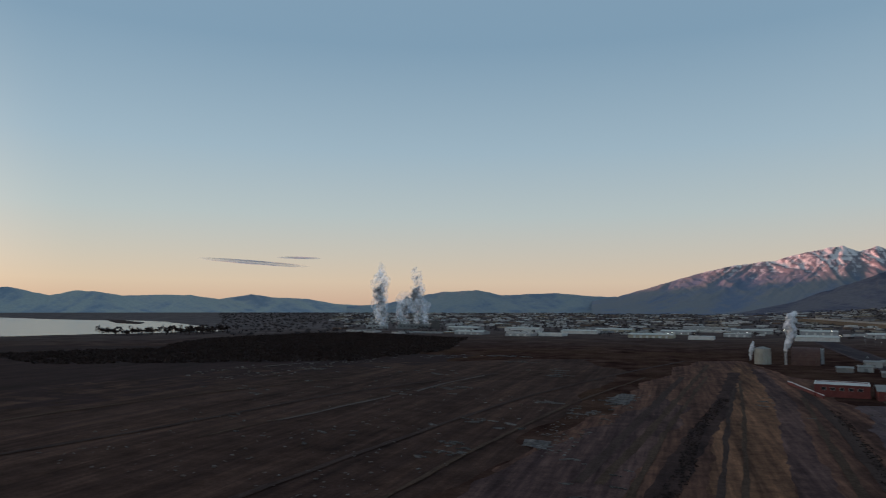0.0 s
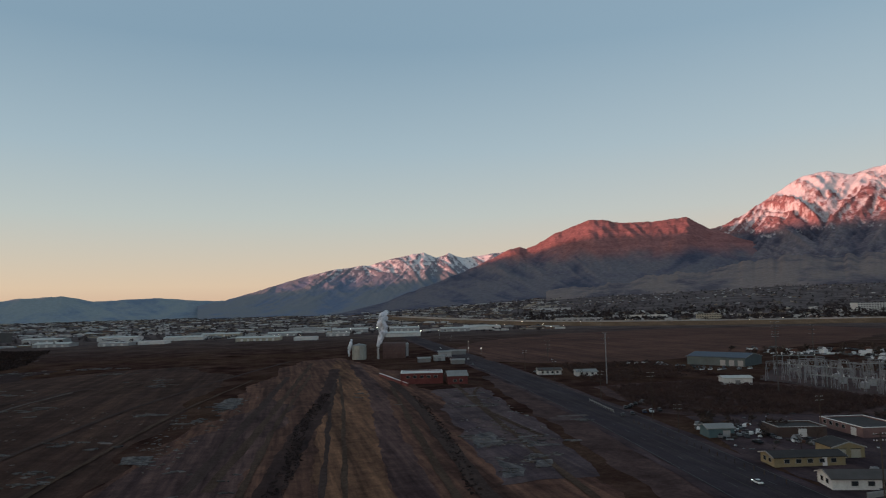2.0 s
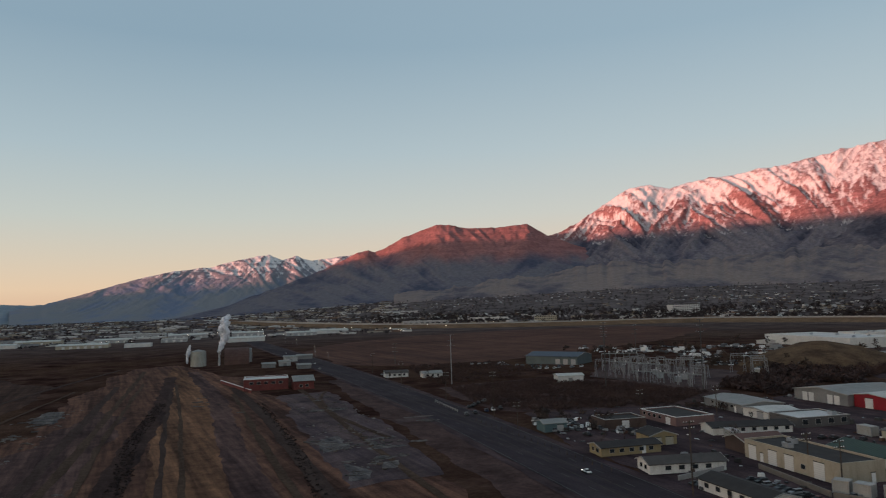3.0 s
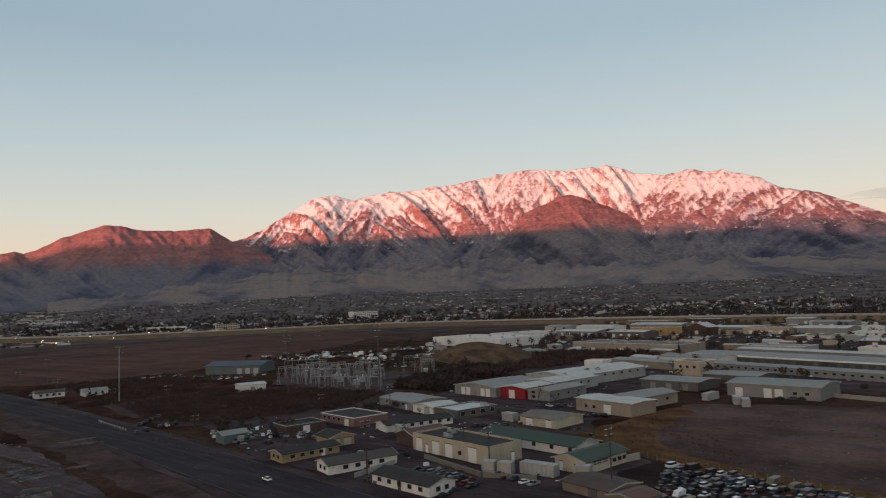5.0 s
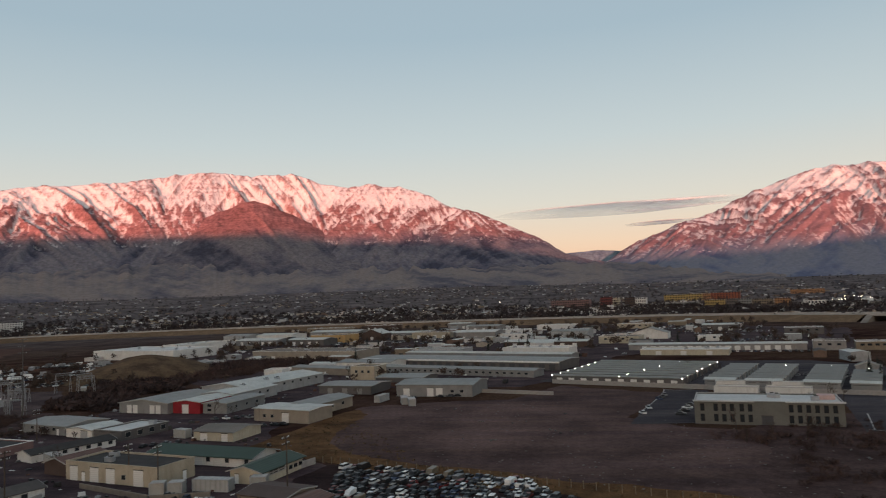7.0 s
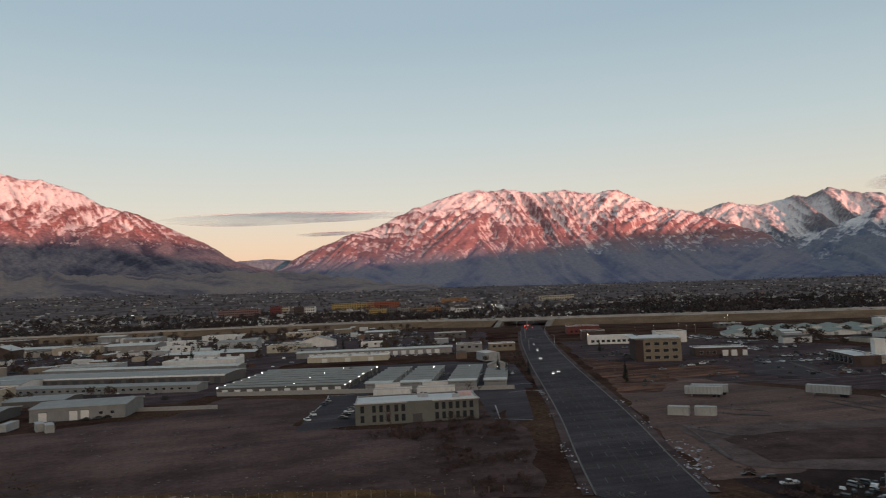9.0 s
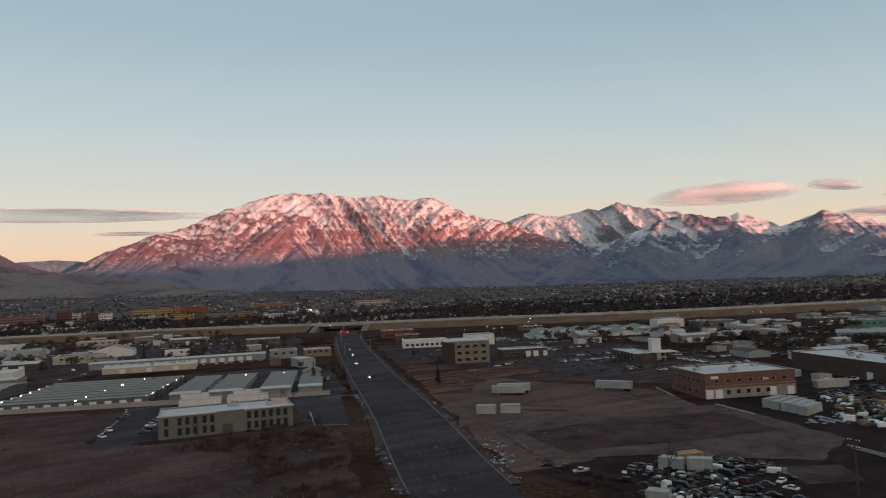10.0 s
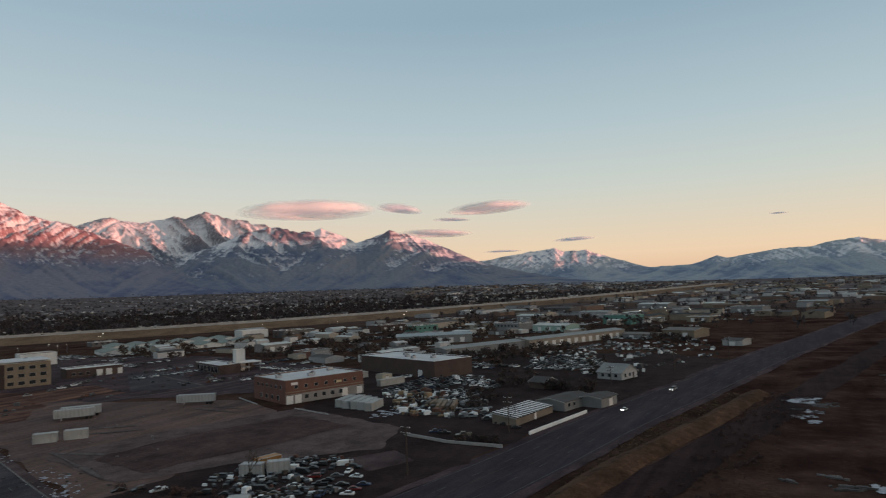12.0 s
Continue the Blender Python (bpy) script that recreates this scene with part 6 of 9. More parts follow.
mid(680, 333, 48, 25, 8.0, WHITE, R_PALE, "white-roofed metal hall with doors", "gable", 4)
mid(632, 253, 40, 25, 9.0, plain("orange_tan_wall", (0.42, 0.27, 0.12), 0.8, 0.15, 0.2, 3), R_TAN, "orange-tan block with flat roof", wins=6, name="office_building")
mid(657, 216, 24, 18, 7.6, BROWNW, R_PALE, "brown hall with rounded roof", "cross", 1, pitch=0.35)
mid(655, 155, 42, 22, 7.2, TAN, R_TAN, "tan flat-roofed warehouse with doors", doors=4)
mid(610, 103, 38, 25, 8.6, PANELW, R_PALE, "weathered grey metal hall with low gable", "gable", 3)
mid(598, 68, 28, 22, 6.2, WHITE, R_WHITE, "white flat-roofed unit with windows", wins=4)
mid(817, 329, 60, 18, 8.0, TANBRICK, R_WHITE, "long tan brick unit with white roof", wins=10)
mid(836, 163, 30, 18, 7.4, PANELW, R_PALE, "weathered grey metal shed near the freeway", "gable", 2)
mid(628, 327, 52, 25, 5.6, GREYW, R_PALE, "low grey warehouse with pale roof", "gable", 5)
mid(607, 265, 42, 22, 6.2, DARKW, R_PALE, "charcoal warehouse with pale roof", "gable", 4)
mid(444, 196, 88, 30, 8.0, BEIGEW, R_TAN, "big beige metal warehouse with doors", doors=3)
mid(663, 217, 24, 15, 6.6, WHITE, R_PALE, "small white hall with pale roof", "gable", 2)
mid(473, 111, 44, 22, 4.2, LIGHTW, R_METAL, "low pale grey unit behind the long sheds", doors=4)
mid(456, 37, 46, 20, 5.0, WHITE, R_WHITE, "white block with plain tall walls", doors=2)
mid(513, 35, 64, 18, 4.8, BROWNW, R_PALE, "long brown unit with dark doors", "gable", 6)
mid(532, -19, 30, 20, 6.2, CREAM, R_TAN, "cream unit with flat roof", wins=4)
mid(456, -74, 104, 12, 4.4, PANELW, R_PALE, "very long weathered grey row of small units", "gable", 16, name="storage_units")
mid(428, -53, 50, 20, 3.8, CREAM, R_WHITE, "cream block with a white roof", doors=3)
mid(531, -83, 16, 12, 4.8, WHITE, R_WHITE, "small white box-like unit", wins=2)
mid(574, -158, 27, 16, 6.2, DARKW, R_WHITE, "dark unit with a white top", wins=4)
mid(438, -135, 17, 16, 6.2, PANELW, R_TAN, "weathered grey unit beside the street", wins=3)
mid(432, -156, 17, 14, 5.6, TANBRICK, R_WHITE, "tan unit beside the street", wins=4, name="shop")
mid(637, 114, 32, 20, 7.4, DARKW, R_PALE, "charcoal warehouse with a shallow gable", "gable", 3)
mid(662, 80, 34, 20, 6.8, WHITE, R_WHITE, "white warehouse with a flat roof", doors=3)
mid(598, 20, 32, 20, 7.4, LIGHTW, R_METAL, "pale grey metal hall with doors", "gable", 2)
mid(571, -44, 28, 15, 5.4, WHITE, R_METAL, "white hall with grey roof", "cross", 1, pitch=0.3)
mid(704, 275, 62, 25, 8.4, GREYW, R_PALE, "large grey warehouse with pale roof", "gable", 5)
mid(866, 276, 46, 22, 7.2, BROWNW, R_WHITE, "brown warehouse close to the freeway", doors=4)
mid(684, 188, 48, 22, 5.8, PANELW, R_PALE, "low weathered grey unit with many doors", "gable", 6)
mid(740, 40, 40, 20, 6.5, WHITE, R_WHITE, "white flat unit near the freeway", doors=3)
mid(760, 120, 36, 22, 6.5, PANELW, R_METAL, "weathered grey unit with grey metal roof", "gable", 3)
mid(720, -40, 34, 18, 6.0, TAN, R_WHITE, "tan unit with white flat roof", wins=5)
mid(650, -110, 30, 18, 6.0, DARKW, R_PALE, "charcoal unit with low gable", "gable", 3)
mid(380, 130, 36, 20, 5.0, WHITE, R_METAL, "white metal unit behind the white warehouse", "gable", 3)
mid(400, 250, 30, 16, 4.6, GREYW, R_METAL, "grey shed beside the earth mound", "gable", 2)
for x, y, s_, d_, h_, w_, r_, k_, n_, wi_ in ((375, -475, 30, 18, 7.0, DARKW, R_TAN, "flat", 2, 0), (272, -516, 24, 15, 7.4, GREENW, R_TAN, "flat", 0, 4), (209, -539, 27, 18, 6.6, GREYW, R_GREY, "flat", 0, 6), (168, -525, 33, 18, 5.4, plain("mint_wall", (0.30, 0.42, 0.36), 0.8, 0.15, 0.3, 4), R_PALE, "gable", 3, 0), (153, -543, 19, 14, 4.6, BROWNW, R_METAL, "flat", 0, 3), (132, -600, 28, 20, 9.0, GREENW, R_TAN, "flat", 0, 5), (62, -467, 22, 20, 5.6, TANBRICK, R_TAN, "gable", 2, 0), (69, -620, 20, 18, 5.3, TANBRICK, R_METAL, "flat", 2, 0), (199, -494, 19, 14, 3.6, PANELW, R_GREY, "gable", 1, 0), (86, -460, 22, 14, 3.4, GREYW, R_TAN, "gable", 2, 0), (26, -418, 11, 12, 3.6, LIGHTW, R_GREY, "gable", 1, 0), (301, -362, 20, 14, 5.6, PANELW, R_PALE, "gable", 2, 0), (249, -338, 18, 14, 4.4, BRICK, R_TAN, "flat", 0, 3), (506, -386, 20, 14, 4.0, DARKW, R_METAL, "flat", 0, 4), (451, -502, 25, 14, 5.6, GREYW, R_METAL, "gable", 2, 0), (320, -540, 30, 18, 6.4, BROWNW, R_TAN, "flat", 3, 0), (300, -620, 34, 20, 6.4, TANBRICK, R_GREY, "flat", 2, 0), (235, -660, 30, 18, 6.0, PANELW, R_PALE, "gable", 3, 0), (180, -700, 34, 20, 6.4, LIGHTW, R_METAL, "gable", 2, 0), (110, -740, 30, 18, 6.0, PANELW, R_METAL, "flat", 2, 0), (40, -760, 32, 20, 7.0, GREYW, R_TAN, "flat", 2, 0), (250, -800, 40, 20, 7.0, DARKW, R_GREY, "gable", 3, 0), (150, -860, 40, 22, 7.0, GREYW, R_PALE, "gable", 3, 0), (60, -900, 36, 20, 7.5, BROWNW, R_METAL, "flat", 2, 0), (-20, -860, 30, 20, 6.5, TANBRICK, R_METAL, "gable", 2, 0)):
    mid(x, y, s_, d_, h_, w_, r_, "industrial unit with " + ("roller doors" if n_ else "a row of windows"), k_, n_, wi_, "industrial_unit", -20.0)
for x, y, s_, h_, w_, k_ in ((-163, 989, 34, 7, WHITE, 3), (-207, 976, 38, 7, LIGHTW, 3), (-136, 1093, 56, 7.6, WHITE, 4), (-26, 974, 58, 7.2, CREAM, 6), (58, 1300, 74, 12, LIGHTW, 5), (36, 940, 30, 7, WHITE, 3), (87, 1043, 34, 8, LIGHTW, 3), (168, 942, 48, 8.6, WHITE, 4), (274, 1063, 46, 8.4, LIGHTW, 4), (330, 1100, 60, 9, WHITE, 4), (-290, 1010, 46, 7, LIGHTW, 4), (-90, 1180, 60, 8, CREAM, 4), (120, 1180, 60, 9, LIGHTW, 4), (-240, 1160, 60, 9, WHITE, 4), (10, 1120, 50, 8, LIGHTW, 4), (-350, 1180, 60, 9, LIGHTW, 4), (210, 1160, 50, 9, LIGHTW, 4)):
    mid(x, y, s_, 30, h_ * 0.68, w_, R_WHITE if k_ % 2 else R_PALE, "large pale warehouse at the north end of the town", "flat" if k_ % 2 else "gable", k_, 0, "warehouse", -8.0)


# ---------------------------------------------------------------- vehicles
PAINT = {}


def paint(name, col):
    if name not in PAINT:
        m, n, l, b = shader("car_paint_" + name, 0.45)
        b.inputs["Coat Weight"].default_value = 0.12
        l.new(ramp_node(n, l, noise_node(n, l, 1.5, 4), [(0.3, tuple(c * 0.75 for c in col)), (0.7, col)]), b.inputs["Base Color"])
        PAINT[name] = m
    return PAINT[name]


def hull(bm, prof, half, taper=0.0):
    """A side profile (x, z) drawn out across the car, pulled in towards the top."""
    top = max(z for _, z in prof)
    rows = []
    for s in (-1, 1):
        rows.append([bm.verts.new((x, s * (half - taper * max(0, z - 0.75) / max(top - 0.75, 0.1)), z)) for x, z in prof])
    n = len(prof)
    for k in range(n):
        j = (k + 1) % n
        bm.faces.new((rows[0][k], rows[0][j], rows[1][j], rows[1][k]))
    bm.faces.new(rows[0][::-1])
    bm.faces.new(rows[1])
    bmesh.ops.recalc_face_normals(bm, faces=bm.faces[:])
    bmesh.ops.bevel(bm, geom=[e for e in bm.edges if len(e.link_faces) == 2 and e.calc_face_angle(0) > 0.5], offset=0.05, segments=1, affect="EDGES")


CAR_SHAPES = {
    "sedan": ([(-2.25, 0.35), (2.25, 0.35), (2.3, 0.62), (2.1, 0.78), (1.0, 0.92), (-1.55, 0.95), (-2.2, 0.86)], [(1.05, 0.9), (0.35, 1.38), (-0.95, 1.42), (-1.75, 0.93)], 0.88),
    "suv": ([(-2.3, 0.4), (2.3, 0.4), (2.35, 0.75), (2.15, 0.98), (1.05, 1.08), (-2.25, 1.1)], [(1.05, 1.06), (0.45, 1.66), (-2.05, 1.7), (-2.2, 1.08)], 0.93),
    "pickup": ([(-2.75, 0.45), (2.7, 0.45), (2.75, 0.8), (2.5, 1.02), (1.3, 1.1), (-2.7, 1.08)], [(1.35, 1.08), (0.75, 1.75), (-0.55, 1.78), (-0.75, 1.07)], 0.97),
    "van": ([(-2.6, 0.4), (2.5, 0.4), (2.55, 0.8), (1.9, 1.25), (1.3, 2.0), (-2.5, 2.08), (-2.62, 1.0)], [(1.78, 1.28), (1.32, 1.92), (0.45, 1.94), (0.45, 1.28)], 0.96),
}
wheel_bm = bmesh.new()
bmesh.ops.create_cone(wheel_bm, cap_ends=True, segments=12, radius1=0.34, radius2=0.34, depth=0.24, matrix=Matrix.Rotation(radians(90), 4, "X"))
WHEEL = bpy.data.meshes.new("wheel")
wheel_bm.to_mesh(WHEEL)
wheel_bm.free()
WHEEL.materials.append(RUBBER)
CAR_GLASS = plain("dusty_car_glass", (0.016, 0.017, 0.019), 0.3, 0.3, 1.0, 6)
CARS = {}
COLOURS = {"white": (0.74, 0.74, 0.72), "silver": (0.23, 0.235, 0.24), "black": (0.018, 0.018, 0.02), "blue": (0.022, 0.036, 0.075), "red": (0.14, 0.018, 0.016), "tan": (0.15, 0.125, 0.09), "grey": (0.07, 0.072, 0.076)}


def car_master(shape, colour, wheels=True):
    key = (shape, colour, wheels)
    if key in CARS:
        return CARS[key]
    body, cabin, half = CAR_SHAPES[shape]
    words = {"sedan": "sedan car", "suv": "sport utility car", "pickup": "pickup truck with open bed", "van": "panel van"}[shape]
    c = new({"sedan": "car", "suv": "car", "pickup": "pickup_truck", "van": "van"}[shape])
    tagged(c, f"{colour} {words} parked on the ground", {"sedan": "car", "suv": "car", "pickup": "truck", "van": "van"}[shape], "parked vehicles")
    bm = bmesh.new()
    hull(bm, body, half)
    if shape == "pickup":
        box(bm, -2.6, -0.85, half - 0.12, half - 0.02, 1.08, 1.3)
        box(bm, -2.6, -0.85, -half + 0.02, -half + 0.12, 1.08, 1.3)
        box(bm, -2.7, -2.6, -half + 0.02, half - 0.02, 1.08, 1.3)
    part("body", bm, paint(colour, COLOURS[colour]), c)
    bm = bmesh.new()
    hull(bm, cabin, half - 0.06, 0.16)
    part("glasshouse", bm, CAR_GLASS, c)
    if shape != "van":
        top = [p for p in cabin if p[1] > max(z for _, z in cabin) - 0.1]
        x0, x1 = min(p[0] for p in top), max(p[0] for p in top)
        bm = bmesh.new()
        box(bm, x0 - 0.02, x1 + 0.02, -half + 0.24, half - 0.24, max(p[1] for p in top) - 0.02, max(p[1] for p in top) + 0.04)
        part("roof", bm, paint(colour, COLOURS[colour]), c)
    wx = 1.45 if shape in ("sedan", "suv") else 1.7
    for x in (-wx, wx) if wheels else ():
        for y in (-half + 0.08, half - 0.08):
            child("wheel", WHEEL, c, pose(x, y, 0.34))
    CARS[key] = c
    c.matrix_world = pose(0, 0, -50)
    return c


USED = set()
FAR_CARS = []


def car(x, y, ang, shape=None, colour=None, rnd=random, z=0.1):
    shape = shape or rnd.choice(("sedan", "sedan", "sedan", "sedan", "sedan", "suv", "suv", "pickup", "pickup", "van"))
    colour = colour or rnd.choice(("white", "white", "white", "white", "silver", "black", "black", "black", "black", "black", "black", "black", "black", "blue", "tan", "grey", "grey", "red"))
    if math.hypot(x, y) > 205 and z < 0.15:
        FAR_CARS.append((x, y, radians(ang)))       # too far off to tell apart: joined later
        return None
    near = math.hypot(x, y) < 135 or z > 0.15
    m = pose(x, y, gz(x, y) + z - (0 if near else 0.2), 0, 0, ang) @ Matrix.Diagonal((0.8, 0.8, 0.8, 1))
    master = car_master(shape, colour, near)
    if (shape, colour, near) not in USED:
        USED.add((shape, colour, near))
        master.matrix_world = m
        return master
    return copy_thing(master, m)


def along(pts, spacing, rnd, ang, jitter=0.6, skip=0.1):
    (x0, y0), (x1, y1) = pts
    ln = math.hypot(x1 - x0, y1 - y0)
    for k in range(int(ln / spacing) + 1):
        if rnd.random() < skip:
            continue
        f = k * spacing / ln
        if math.hypot(x0 + (x1 - x0) * f - 131, y0 + (y1 - y0) * f - 62.5) < 8.5:
            continue
        car(x0 + (x1 - x0) * f + rnd.uniform(-jitter, jitter) * 0.4, y0 + (y1 - y0) * f + rnd.uniform(-jitter, jitter) * 0.4, ang + rnd.uniform(-5, 5) + rnd.choice((0, 180)), rnd=rnd)


rnd = random.Random(7)
# salvage yard by the vacant lot: packed rows
for k in range(9):
    o = k * 3.7
    along(((157.5 - o, 57 - k * 0.8), (146.5 - o * 0.72, 11 - k * 1.8)), 2.3, rnd, -14, 1.0, 0.07)
# car lot behind the white house
for k in range(4):
    along(((114 + k * 4.0, 112 - k * 1.5), (111.5 + k * 4.0, 88 - k * 0.5)), 2.4, rnd, -12, 1.0, 0.15)
# beside the tan warehouse and the green-roofed shop
along(((131, 88), (127, 74)), 2.9, rnd, -14, 0.6, 0.2)
along(((205, 122), (212, 98)), 3.4, rnd, 75, 0.8, 0.3)
along(((225, 119), (219, 141)), 4.0, rnd, 60, 1, 0.3)
along(((272, 52), (266, 75)), 3.6, rnd, 75, 1, 0.25)
along(((178, 128), (184, 118)), 3.2, rnd, 10, 1, 0.2)
along(((176, 184), (168, 160)), 4.2, rnd, 40, 1, 0.3)
along(((137, 174), (122, 180)), 3.4, rnd, 65, 1.5, 0.25)
along(((128, 168), (146, 164)), 3.8, rnd, 85, 1.5, 0.3)
along(((118, 224), (136, 230)), 3.4, rnd, 70, 1.6, 0.2)
along(((126, 238), (140, 250)), 3.6, rnd, 60, 1.6, 0.25)
along(((146, 385), (170, 345)), 5, rnd, 40, 3, 0.3)
along(((232, 350), (300, 330)), 4.0, rnd, 30, 5, 0.25)
along(((250, 395), (218, 410)), 4.0, rnd, 30, 4, 0.25)
along(((244, 372), (228, 390)), 3.4, rnd, 30, 3, 0.15)
along(((236, 362), (258, 356)), 3.4, rnd, 60, 2, 0.15)
along(((300, 300), (400, 280)), 5.0, rnd, 50, 9, 0.2)
along(((320, 250), (390, 235)), 5.0, rnd, 50, 9, 0.25)
# office block and storage yard
along(((230, -17), (278, -30)), 5.0, rnd, 15, 0.5, 0.5)
along(((222, -27), (246, -34)), 3.0, rnd, 75, 0.4, 0.45)
# salvage yards south of the street
def yard(poly, pitch, rnd, skip, turn, tones=None):
    p = np.array(poly, float)
    gx_ = np.arange(p[:, 0].min(), p[:, 0].max(), pitch)
    gy_ = np.arange(p[:, 1].min(), p[:, 1].max(), pitch * 0.72)
    for i, ax in enumerate(gx_):
        for j, ay in enumerate(gy_):
            ax2, ay2 = ax + rnd.uniform(-0.5, 0.5), ay + rnd.uniform(-0.5, 0.5) + (i % 2) * 1.2
            if rnd.random() < skip or not in_poly(np.array([ax2]), np.array([ay2]), poly)[0]:
                continue
            car(ax2, ay2, turn + rnd.choice((0, 0, 90, 180)) + rnd.uniform(-12, 12), None, rnd.choice(tones) if tones else None, rnd)


WRECKS = ("black", "black", "black", "black", "black", "grey", "grey", "red", "tan", "white", "silver")
yard([(95, -99), (107, -113), (107, -133), (90, -137), (76, -130), (68, -118), (80, -106)], 4.7, rnd, 0.22, 20)
along(((112, -104), (124, -100)), 4.4, rnd, 70, 1.2, 0.1)
yard([(137, -229), (141, -272), (118, -268), (98, -258), (93, -232), (106, -206)], 4.7, rnd, 0.25, 25, WRECKS)
yard([(106, -300), (107, -356), (76, -342), (70, -300)], 4.9, rnd, 0.22, 25, WRECKS)
along(((62, -165), (92, -176)), 4.2, rnd, 30, 4, 0.25)
along(((64, -182), (84, -196)), 4.2, rnd, 30, 4, 0.3)
along(((280, -176), (300, -225)), 4.2, rnd, 70, 2, 0.35)
along(((355, -190), (350, -226)), 4.2, rnd, 70, 2, 0.35)
along(((225, -235), (245, -246)), 3.6, rnd, 70, 1, 0.35)
along(((188, -238), (200, -276)), 4.0, rnd, 70, 2, 0.3)
along(((395, -225), (410, -258)), 4.0, rnd, 70, 2, 0.4)
# traffic
for x, y, a, s_, c_ in ((299, -134.8, 161, "sedan", "white"), (303, -139, 161, "suv", "black"), (364, -155, 161, "sedan", "silver"), (415, -174, 161, "suv", "white"), (459, -189, 161, "sedan", "white"), (520, -219, -19, "sedan", "grey"), (100.5, 132.2, 80, "sedan", "white"), (40.3, -214.6, 76, "sedan", "white"), (32.4, -255.9, 76, "suv", "silver"), (138, 500, 84, "sedan", "white"), (128, 452, 84, "suv", "silver"), (150, 640, 84, "sedan", "white"), (141, 575, 84, "sedan", "silver")):
    c = car(x, y, a, s_, c_, z=0.16)
    for yy in (-0.6, 0.6):
        child("head_light", shared_box("head_light", 0.08, 0.3, 0.14, HEAD), c, pose(2.34, yy, 0.62))
for k in range(16):
    f = k // 3
    x, y = 655 + f * 9.5, -258.5 - f * 3.6 - (k % 3) * 3.4
    c = car(x, y, -20, rnd.choice(("sedan", "suv")), rnd.choice(("grey", "black", "silver")), z=0.16)
    for yy in (-0.65, 0.65):
        child("tail_light", shared_box("tail_light", 0.1, 0.42, 0.22, TAIL), c, pose(-2.36, yy, 0.7))


# ---------------------------------------------------------------- containers and trailers
def container(x, y, ang, L, mat, wheels=False, label="pale steel shipping container on bare ground"):
    t = thing("trailer" if wheels else "container", label, "trailer" if wheels else "container", x, y, ang, "containers and trailers")
    z0 = 1.1 if wheels else 0.12
    bm = bmesh.new()
    box(bm, -L / 2, L / 2, -1.22, 1.22, z0, z0 + 2.6)
    part("box_body", bm, mat, t)
    bm = bmesh.new()
    for sx in (-L / 2, L / 2):
        for sy in (-1.22, 1.22):
            box(bm, sx - 0.08, sx + 0.08, sy - 0.08, sy + 0.08, z0 - 0.02, z0 + 2.63)
    for sy in (-1.22, 1.22):
        box(bm, -L / 2, L / 2, sy - 0.07, sy + 0.07, z0 + 2.5, z0 + 2.64)
        box(bm, -L / 2, L / 2, sy - 0.07, sy + 0.07, z0 - 0.03, z0 + 0.12)
    part("corner_frame", bm, STEEL, t)
    for k in (-0.58, 0.58):
        child("rear_door", shared_box("rear_door", 0.06, 1.1, 2.3, mat), t, pose(L / 2 + 0.04, k, z0 + 0.12))
    if wheels:
        bm = bmesh.new()
        box(bm, -L / 2 + 0.4, L / 2 - 0.4, -0.5, 0.5, 0.8, 1.1)
        part("chassis", bm, TRIM_DARK, t)
        for x_ in (L / 2 - 1.2, L / 2 - 2.5):
            for y_ in (-1.0, 1.0):
                child("wheel", WHEEL, t, Matrix.Translation((x_, y_, 0.48)) @ Matrix.Diagonal((1.45, 1.6, 1.45, 1)))
        for y_ in (-0.6, 0.6):
            child("landing_leg", shared_box("landing_leg", 0.14, 0.14, 1.05, STEEL), t, pose(-L / 2 + 2.2, y_, 0.02))
    return t


PALE = ribbed("pale_container_steel", (0.38, 0.37, 0.34), 0.55, 0.1, 0.28)
TRAILER_W = ribbed("white_trailer_skin", (0.36, 0.36, 0.345), 0.55, 0.1, 1.2)
container(184, -126.4, -131, 6.1, PALE)
container(179.8, -132.9, -131, 6.1, PALE)
container(209.6, -153, -129, 12.2, TRAILER_W, True, "long white box trailer parked on the dirt lot")
container(212.5, -157.5, -129, 12.2, TRAILER_W, True, "long white box trailer parked on the dirt lot")
container(190.4, -187.8, -150, 13.4, TRAILER_W, True, "white box trailer parked on the dirt lot")
container(136.4, 80.2, -91, 8.8, TRAILER_W, False, "white box container beside the green-roofed shop")
container(139.2, 70.6, -79, 3.4, PALE)
container(133.6, 87.4, -79, 3.2, PALE)
container(132.8, 91.5, -70, 3.0, PALE)
container(192, 124, -104, 5, PALE)
container(158, 141, 60, 6.1, PALE)
for x, y in ((289.6, -55.2), (284.0, -74.5)):
    container(x, y, -94, 12.4, WHITE, False, "long white steel box before the storage wall")
for x, y, a, l_, m_ in ((101, -120, 20, 5, TRAILER_W), (97, -124, 40, 5, TRAILER_W), (102, -126, 75, 6.1, ribbed("orange_container", (0.36, 0.17, 0.05), 0.55, 0.1, 0.28)), (86, -100, 30, 4, PALE), (133.6, -201.6, -80, 11, PALE), (130.0, -201.4, -80, 13, TRAILER_W), (126.4, -200.6, -80, 12, PALE), (122.9, -199.4, -80, 11, TRAILER_W), (119.4, -197.8, -80, 10, PALE), (143, -247, 68, 12.2, PALE), (168, -262, 68, 6.1, PALE), (262, 81, -10, 8, TRAILER_W), (256, 70, 20, 7, TRAILER_W), (252, 66, 20, 7, TRAILER_W), (300, 250, 40, 9, PALE), (345, 262, 10, 9, PALE)):
    container(x, y, a, l_, m_, False, "steel container among parked vehicles")


